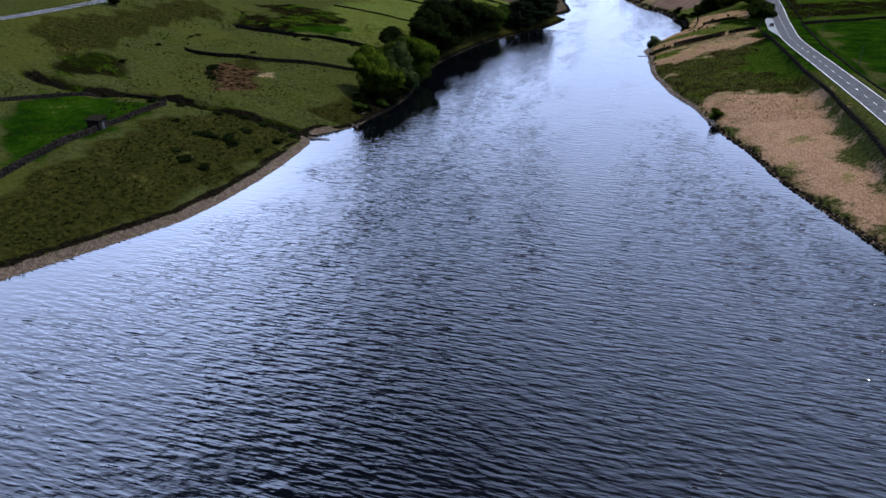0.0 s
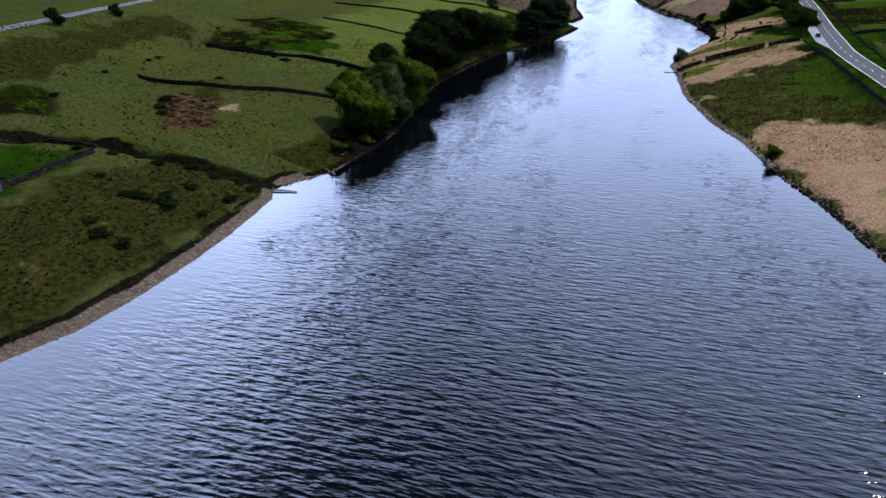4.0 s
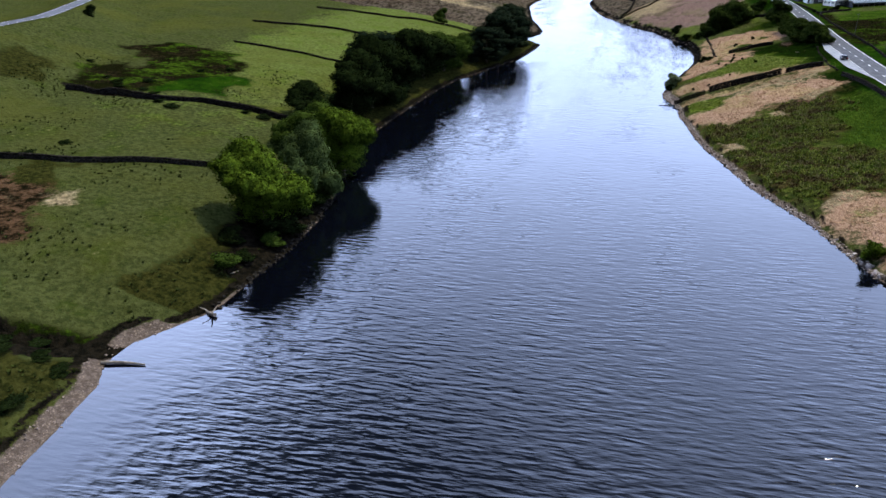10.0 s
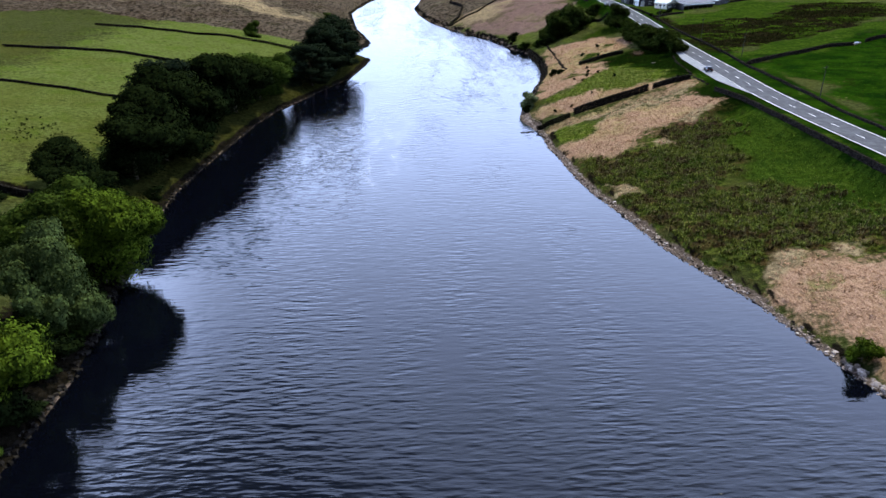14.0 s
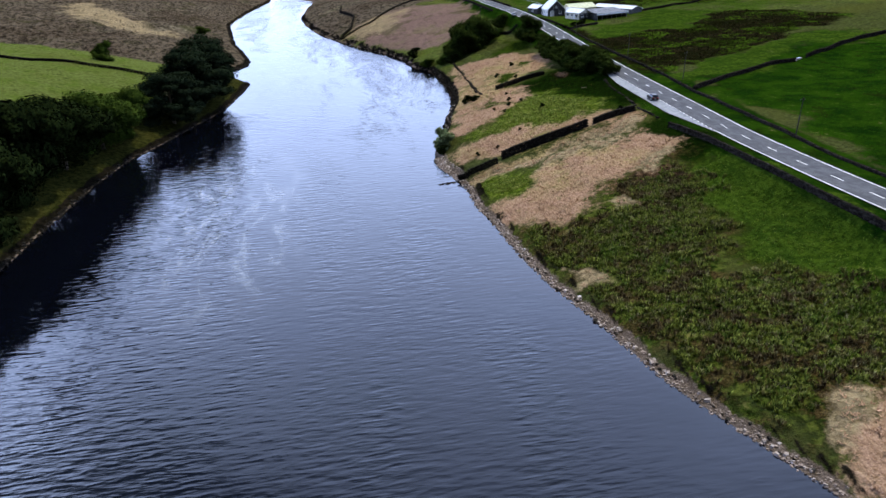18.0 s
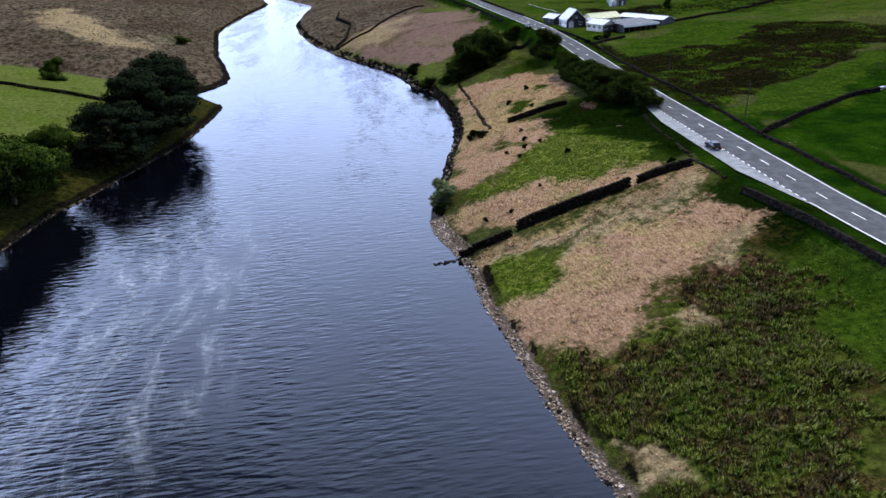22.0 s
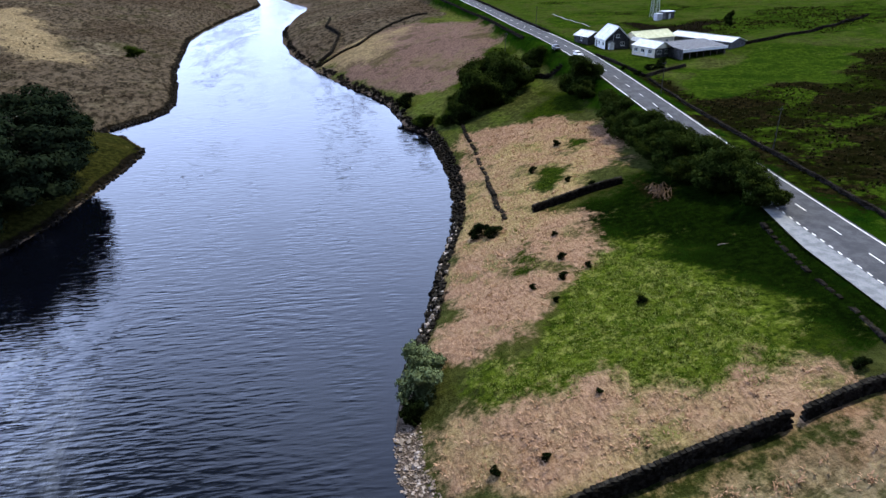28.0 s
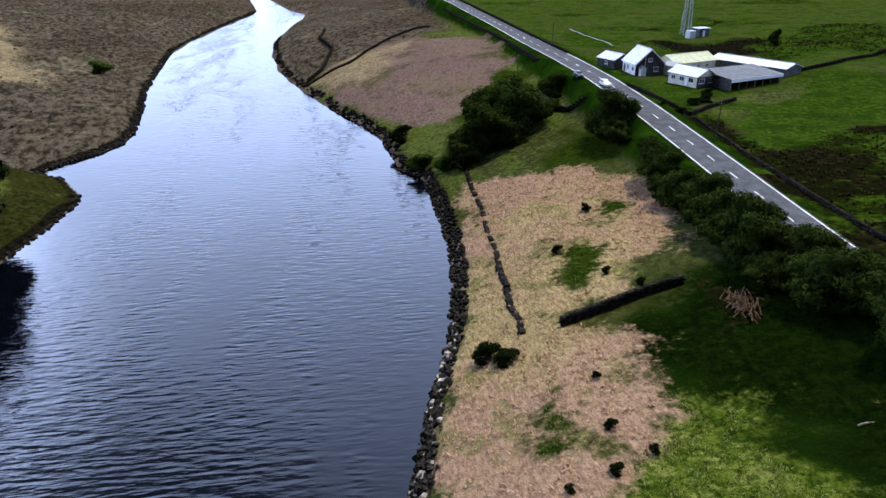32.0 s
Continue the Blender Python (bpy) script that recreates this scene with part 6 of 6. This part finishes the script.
def mast():
    x, y = 119.4, 608.0
    m = thing("radio_mast", x, y, ground(x, y), "grey lattice mast beside a small equipment cabin", "mast")
    top, wide = 26.0, 1.5
    corners = [(-wide, -wide), (wide, -wide), (wide, wide), (-wide, wide)]
    for cx, cy in corners:
        v, f = [], []
        tube([((cx, cy, -0.5), 0.13), ((cx * 0.35, cy * 0.35, top), 0.09)], 5, v, f)
        link_mesh("leg", v, f, STEEL, m)
    for n in range(10):
        z0, z1 = n * 2.6, (n + 1) * 2.6
        s0, s1 = 1 - 0.65 * z0 / top, 1 - 0.65 * z1 / top
        v, f = [], []
        for k in range(4):
            a, b = corners[k], corners[(k + 1) % 4]
            for p, q in (((a[0] * s0, a[1] * s0, z0), (b[0] * s1, b[1] * s1, z1)), ((b[0] * s0, b[1] * s0, z0), (a[0] * s1, a[1] * s1, z1)), ((a[0] * s1, a[1] * s1, z1), (b[0] * s1, b[1] * s1, z1))):
                base = len(v)
                for e in (p, q):
                    for ox, oy, oz in ((0.06, 0, 0), (0, 0.06, 0), (0, 0, 0.06)):
                        v.append((e[0] + ox, e[1] + oy, e[2] + oz))
                for i in range(3):
                    j = (i + 1) % 3
                    f.append((base + i, base + j, base + 3 + j, base + 3 + i))
        link_mesh("bracing", v, f, STEEL, m)
    for n, z in enumerate((20.5, 23.5)):
        boxed("antenna", FRAME, m, 0.7, 1.0, -0.25 + n, 0.05 + n, z, z + 1.8, bevel=0.05)
    c = thing("equipment_cabin", 121.5, 600.5, ground(121.5, 600.5), "small grey cabin with a pale flat roof inside a fence", "cabin", "", 15)
    boxed("wall", GREY_WALL, c, -2, 2.4, -1.8, 1.8, -0.5, 2.8, bevel=0.03)
    boxed("roof", PALE_ROOF, c, -2.3, 2.7, -2.1, 2.1, 2.8, 3.05, bevel=0.04)
    door(c, "y", -0.5, 1.0, 2.1, (-1.8, -1), FRAME)
    boxed("cabinet", STEEL, c, -6.5, -4.0, -2.2, 0.4, -0.5, 2.4, bevel=0.04)


mast()


def sheep_shelter():
    x, y = -134.0, 137.5
    s = thing("stone_hut", x, y, ground(x, y), "small dark stone field hut with a slab roof", "hut", "", 5)
    boxed("wall", STONE, s, -2.2, 1.2, -1.6, 1.6, -0.6, 2.3, bevel=0.06)
    roof_slope("roof_slope", STONE, s, (-2.6, -1.9, 2.25), (1.5, -1.9, 2.25), (1.5, 1.9, 2.75), (-2.6, 1.9, 2.75), 0.2)
    door(s, "x", -0.5, 0.9, 1.7, (1.2, 1), DARK_DOOR)


sheep_shelter()


TARRED = speckled("tarred_wood", (0.014, 0.012, 0.010), (0.040, 0.034, 0.028), 3, 0.8, 16, 0.3, 0.5, 0.02)


def telegraph_pole(x, y, tall=8.0):
    p = thing("telegraph_pole", x, y, ground(x, y), "slim dark wooden telegraph pole behind the verge wall", "pole", "telegraph poles along the road")
    v, f = [], []
    tube([((0, 0, -0.8), 0.13), ((0.1, 0, tall * 0.5), 0.10), ((0.25, 0.05, tall), 0.08)], 8, v, f)
    f.append(tuple(range(16, 24)))
    link_mesh("pole", v, f, TARRED, p)
    boxed("crossarm", TARRED, p, -0.4, 0.8, 0.12, 0.22, tall - 0.7, tall - 0.58, bevel=0.01)
    for x0 in (-0.3, 0.2, 0.7):
        boxed("insulator", DARK_DOOR, p, x0 - 0.05, x0 + 0.05, 0.12, 0.22, tall - 0.58, tall - 0.42, bevel=0.015)


for px, py in ((64.3, 388), (61, 331.5), (63.8, 476), (64.4, 277.5), (66.8, 432)):
    telegraph_pole(px, py)
for px, py in ((43.5, 560), (62.5, 590)):
    telegraph_pole(px, py, 7)


# ---------------------------------------------------------------- stone trough at the field gateway
trough = thing("water_trough", 111.5, 403.5, ground(111.5, 403.5), "pale stone slabs and trough in a wall gap", "trough", "", 25)
boxed("basin", PALE_STONE, trough, -1.6, 1.6, -0.5, 0.5, -0.2, 0.55, bevel=0.05)
boxed("water_surface", WATER, trough, -1.4, 1.4, -0.35, 0.35, 0.54, 0.556)
boxed("slab", PALE_STONE, trough, -3.4, -1.7, -0.7, 0.6, -0.2, 0.22, bevel=0.05)


# ---------------------------------------------------------------- cars
def car_paint(name, colour):
    m = Mat(name, 0.35, 0.25)
    m.colour(m.mix(m.noise(3), colour, tuple(v * 0.85 for v in colour)))
    m.bsdf.inputs["Coat Weight"].default_value = 0.02
    return m.mat


TYRE = speckled("tyre_rubber", (0.015, 0.015, 0.016), (0.03, 0.03, 0.03), 8, 0.9, 30, 0.2)
LAMP_RED = car_paint("tail_lamp_red", (0.35, 0.02, 0.02))
LAMP_CLEAR = car_paint("headlamp_clear", (0.7, 0.7, 0.72))


def car(x, y, turn, material, words):
    """A hatchback: lower body, cabin with glass, wheels, lamps, plates as plain bars."""
    z = np.interp(y, road_line[:, 1], road_line[:, 2]) + 0.04
    c = thing("car", x, y, z, words, "car", "cars on the lake road", turn)
    bm = bmesh.new()
    side = [(-2.1, 0.32), (-2.12, 0.72), (-2.0, 0.92), (-0.9, 0.98), (0.95, 0.98), (1.95, 0.86), (2.12, 0.66), (2.1, 0.32)]
    rows = []
    for w, s in ((-0.88, 0.94), (-0.80, 1.0), (0.80, 1.0), (0.88, 0.94)):
        rows.append([bm.verts.new((px * s, w, 0.32 + (pz - 0.32) * (s if s < 1 else 1))) for px, pz in side])
    for a, b in zip(rows, rows[1:]):
        for k in range(len(side)):
            j = (k + 1) % len(side)
            bm.faces.new((a[k], a[j], b[j], b[k]))
    bm.faces.new(rows[0][::-1]), bm.faces.new(rows[-1])
    bmesh.ops.recalc_face_normals(bm, faces=bm.faces)
    body = part("body", bm, material, c)
    bm = bmesh.new()
    low = [bm.verts.new(p) for p in ((-1.95, -0.78, 0.95), (0.95, -0.78, 0.97), (0.95, 0.78, 0.97), (-1.95, 0.78, 0.95))]
    high = [bm.verts.new(p) for p in ((-1.55, -0.62, 1.46), (0.10, -0.62, 1.46), (0.10, 0.62, 1.46), (-1.55, 0.62, 1.46))]
    for k in range(4):
        j = (k + 1) % 4
        bm.faces.new((low[k], low[j], high[j], high[k]))
    bm.faces.new(high)
    part("glasshouse", bm, GLASS, body, "dark car windows")
    boxed("roof", material, body, -1.6, 0.15, -0.64, 0.64, 1.45, 1.5, bevel=0.02)
    for px, pw in ((-1.62, -0.70), (-1.62, 0.66), (-0.55, -0.72), (-0.55, 0.68)):
        boxed("pillar", material, body, px, px + 0.1, pw, pw + 0.06, 0.96, 1.46)
    for wx in (-1.3, 1.3):
        for wy in (-0.82, 0.82):
            bm = bmesh.new()
            bmesh.ops.create_cone(bm, cap_ends=True, segments=14, radius1=0.32, radius2=0.32, depth=0.2, matrix=pose(wx, wy, 0.32, 90))
            wheel = part("wheel", bm, TYRE, c)
            bm = bmesh.new()
            bmesh.ops.create_cone(bm, cap_ends=True, segments=10, radius1=0.2, radius2=0.2, depth=0.04, matrix=pose(wx, wy * 1.13, 0.32, 90))
            part("rim", bm, STEEL, wheel)
    for wy in (-0.72, 0.42):
        boxed("headlamp", LAMP_CLEAR, c, 1.98, 2.10, wy, wy + 0.3, 0.60, 0.75, bevel=0.02)
        boxed("tail_lamp", LAMP_RED, c, -2.12, -2.05, wy, wy + 0.28, 0.66, 0.88, bevel=0.02)
    boxed("number_plate", FRAME, c, -2.14, -2.11, -0.26, 0.26, 0.45, 0.56)
    boxed("bumper", TYRE, c, -2.14, -2.02, -0.8, 0.8, 0.3, 0.42, bevel=0.03)
    for wy in (-0.98, 0.86):
        boxed("mirror", material, c, 0.62, 0.8, wy, wy + 0.12, 0.92, 1.06, bevel=0.03)


BLACK_PAINT, WHITE_PAINT, DARK_PAINT = car_paint("black_car_paint", (0.005, 0.005, 0.006)), car_paint("white_car_paint", (0.78, 0.78, 0.78)), car_paint("dark_grey_car_paint", (0.03, 0.032, 0.038))
car(46.2, 369.2, 84, BLACK_PAINT, "black hatchback parked in the lay-by")
car(53.6, 532.0, 270, DARK_PAINT, "dark car standing on the lake side of the road")
car(57.2, 521.0, 272, WHITE_PAINT, "white hatchback on the road by the farm")


# ---------------------------------------------------------------- grass, rushes and bracken
def leaf_stuff(name, dark, light, drifts=()):
    """Blades that differ one by one; drifts are wider patches of another colour."""
    m = Mat(name, 0.95, 0.0)
    c = m.mix(m.island(), dark, light)
    for size, low, high, turn, a, b in drifts:
        c = m.mix(m.math("MULTIPLY", m.step(m.noise(size, 5, 0.75, (1, 1, 1), turn), low, high), 0.9), c, m.mix(m.island(), a, b))
    m.colour(c)
    return m.mat


def scatter(name, words, kinds, count, area, blades, tall, wide, bend, material, seed, thresh=0.55):
    """Tufts of bent blades thrown over the ground where its kind of cover holds; one object."""
    rng = np.random.RandomState(seed)
    x, y = rng.uniform(area[0], area[1], count), rng.uniform(area[2], area[3], count)
    masks = zone_masks(x, y)
    masks["pasture"] = 0.5 + 0.5 * np.sin(x * 0.13 + 2 * np.sin(y * 0.07)) * np.sin(y * 0.11 + 2 * np.sin(x * 0.09))
    cover = np.max([masks[k] for k in kinds], 0)
    if "lush" in kinds:
        cover = cover * (1 - masks["shaded_grass"])
    if "rush" in kinds:
        cover = cover * (1 - masks["bracken"]) * (1 - masks["straw"]) * (0.8 + 0.25 * np.sin(x * 0.31 + 2 * np.sin(y * 0.23)) * np.sin(y * 0.27 + 2 * np.sin(x * 0.19)))
    patchy = 0.5 + 0.25 * np.sin(x * 0.9 + np.sin(y * 0.7) * 2) * np.sin(y * 0.8 + np.sin(x * 0.6) * 2)
    dl, dr = shore_distance(x, y)
    far_road = to_line(x, y, ROAD)[0]
    keep = (cover * (0.5 + patchy) > thresh) & (np.maximum(dl, dr) > 3.0) & (far_road > 8.5)
    x, y = x[keep], y[keep]
    z = height(x, y)
    n = len(x)
    at = np.repeat(np.stack([x, y, z], -1), blades, 0)
    a = rng.uniform(0, 6.283, n * blades)
    s = np.repeat(rng.uniform(0.55, 1.3, n), blades) * rng.uniform(0.7, 1.2, n * blades)
    out = np.stack([np.cos(a), np.sin(a), np.zeros(len(a))], -1)
    across = np.stack([-np.sin(a), np.cos(a), np.zeros(len(a))], -1)
    base = at + out * (0.06 * s)[:, None]
    tip = at + out * (bend * tall * s)[:, None] + np.array([0, 0, 1.0]) * (tall * s)[:, None]
    mid = (base * 0.5 + tip * 0.5) + np.array([0, 0, 1.0]) * (0.12 * tall * s)[:, None]
    w = (wide * s)[:, None] * across
    v = np.stack([base - w - (0, 0, .1), base + w - (0, 0, .1), mid + w * 0.9, tip, mid - w * 0.9], 1).reshape(-1, 3)
    i = np.arange(len(at)) * 5
    me = bpy.data.meshes.new(name)
    faces = np.concatenate([np.stack([i, i + 1, i + 2, i + 4], -1)]).tolist() + np.stack([i + 4, i + 2, i + 3], -1).tolist()
    me.from_pydata(v.tolist(), [], faces)
    me.materials.append(material)
    return tagged(new(name, me), words, "vegetation", kind="stuff")


RUSH = leaf_stuff("rush_blades", (0.022, 0.036, 0.005), (0.215, 0.240, 0.050), ((0.13, 0.50, 0.60, 75, (0.012, 0.028, 0.004), (0.090, 0.140, 0.020)), (0.22, 0.50, 0.57, 40, (0.012, 0.007, 0.005), (0.090, 0.056, 0.034)), (0.34, 0.58, 0.64, 10, (0.09, 0.078, 0.028), (0.30, 0.27, 0.12))))
RUSH_DRY = leaf_stuff("dry_rush_blades", (0.06, 0.052, 0.020), (0.24, 0.215, 0.105))
FROND = leaf_stuff("dead_bracken_fronds", (0.165, 0.097, 0.060), (0.395, 0.246, 0.156))
SWARD = leaf_stuff("meadow_grass_blades", (0.022, 0.040, 0.005), (0.130, 0.165, 0.030))
PASTURE = leaf_stuff("coarse_grass_blades", (0.013, 0.018, 0.004), (0.034, 0.042, 0.010))
HEATHER = leaf_stuff("heather_sprigs", (0.006, 0.008, 0.003), (0.034, 0.030, 0.012))
SEDGE = leaf_stuff("sedge_blades", (0.040, 0.062, 0.009), (0.200, 0.220, 0.060))
scatter("sedge", "yellow-green sedge tussocks on the lakeside meadow", ("sedge",), 34000, (-6, 56, 340, 430), 4, 0.20, 0.035, 1.7, SEDGE, 8, 0.62)
scatter("rushes", "dark green rush tussocks on the lakeside slope", ("rush",), 28000, (-8, 50, 225, 345), 9, 0.55, 0.05, 0.75, RUSH, 1, 0.45)
scatter("dry_rushes", "straw-coloured dead rush tussocks", ("rush",), 9000, (-8, 50, 225, 345), 6, 0.5, 0.05, 0.7, RUSH_DRY, 2, 0.60)
scatter("dead_bracken", "flattened brown dead bracken", ("bracken", "straw"), 42000, (-10, 56, 220, 500), 3, 0.20, 0.07, 2.6, FROND, 3, 0.6)
scatter("meadow_grass", "clumpy bright green meadow grass", ("lush",), 26000, (-6, 56, 250, 440), 4, 0.2, 0.035, 1.4, SWARD, 4, 0.6)
scatter("heather", "dark heather clumps", ("heath",), 20000, (10, 190, 290, 610), 6, 0.34, 0.12, 1.3, HEATHER, 5, 0.72)
scatter("rough_grazing", "dark coarse grass clumps in rough grazing", ("rough",), 2200, (-140, -92, 75, 180), 9, 0.40, 0.09, 1.1, PASTURE, 6, 0.85)
TUFT = leaf_stuff("dark_tuft_blades", (0.010, 0.014, 0.004), (0.030, 0.038, 0.010))
scatter("pasture_tufts", "dark rush and grass tufts dotted over the sheep pasture", ("pasture",), 9000, (-215, -92, 75, 345), 9, 0.34, 0.08, 1.0, TUFT, 9, 0.62)
MOOR_HEATH = leaf_stuff("grey_heather_sprigs", (0.024, 0.019, 0.013), (0.095, 0.076, 0.054))
scatter("hill_heather", "dark heather clumps on the valley moor", ("moor",), 2000, (-240, -70, 525, 1000), 8, 0.35, 0.24, 1.8, MOOR_HEATH, 10, 0.7)


# ---------------------------------------------------------------- brush pile, fallen branch, farm track
def brush_pile(x, y):
    rng = np.random.RandomState(77)
    ob = thing("brush_pile", x, y, ground(x, y), "heap of brown cut branches in the meadow corner", "brushwood", "", 65)
    for n in range(120):
        a = rng.normal(0, 0.45)
        px, py, pz = rng.normal(0, 1.5), rng.normal(0, 0.8), abs(rng.normal(0, 0.42))
        length = rng.uniform(1.0, 2.6)
        dx, dy = math.cos(a) * length / 2, math.sin(a) * length / 2
        v, f = [], []
        tube([((px - dx, py - dy, pz * 0.6), 0.09), ((px, py, pz + 0.15), 0.07), ((px + dx, py + dy, pz * 0.7), 0.03)], 5, v, f)
        link_mesh("branch", v, f, BRUSH, ob)


BRUSH = speckled("dead_brushwood", (0.030, 0.019, 0.012), (0.110, 0.068, 0.042), 2.5, 0.9, 14, 0.1, 0.5, 0.02, 0.6)
brush_pile(39.4, 420.8)
log_thing(38.0, 396.7, ground(38.0, 396.7), 2.6, 0.10, 0, "pale bare branch lying in the meadow")
track_line = smooth_line([(84.6, 588), (84.6, 602), (84.7, 620), (84.7, 645)], [ground(84.6, 588), ground(84.6, 602), ground(84.7, 620), ground(84.7, 645)], 2.0)
for k in range(len(track_line)):
    track_line[k, 2] = ground(track_line[k, 0], track_line[k, 1])
tagged(link_mesh("farm_track", *strip(track_line, -0.35, 0.35, 0.22), LAYBY), "pale narrow track across the hill pasture", "track", kind="structure")
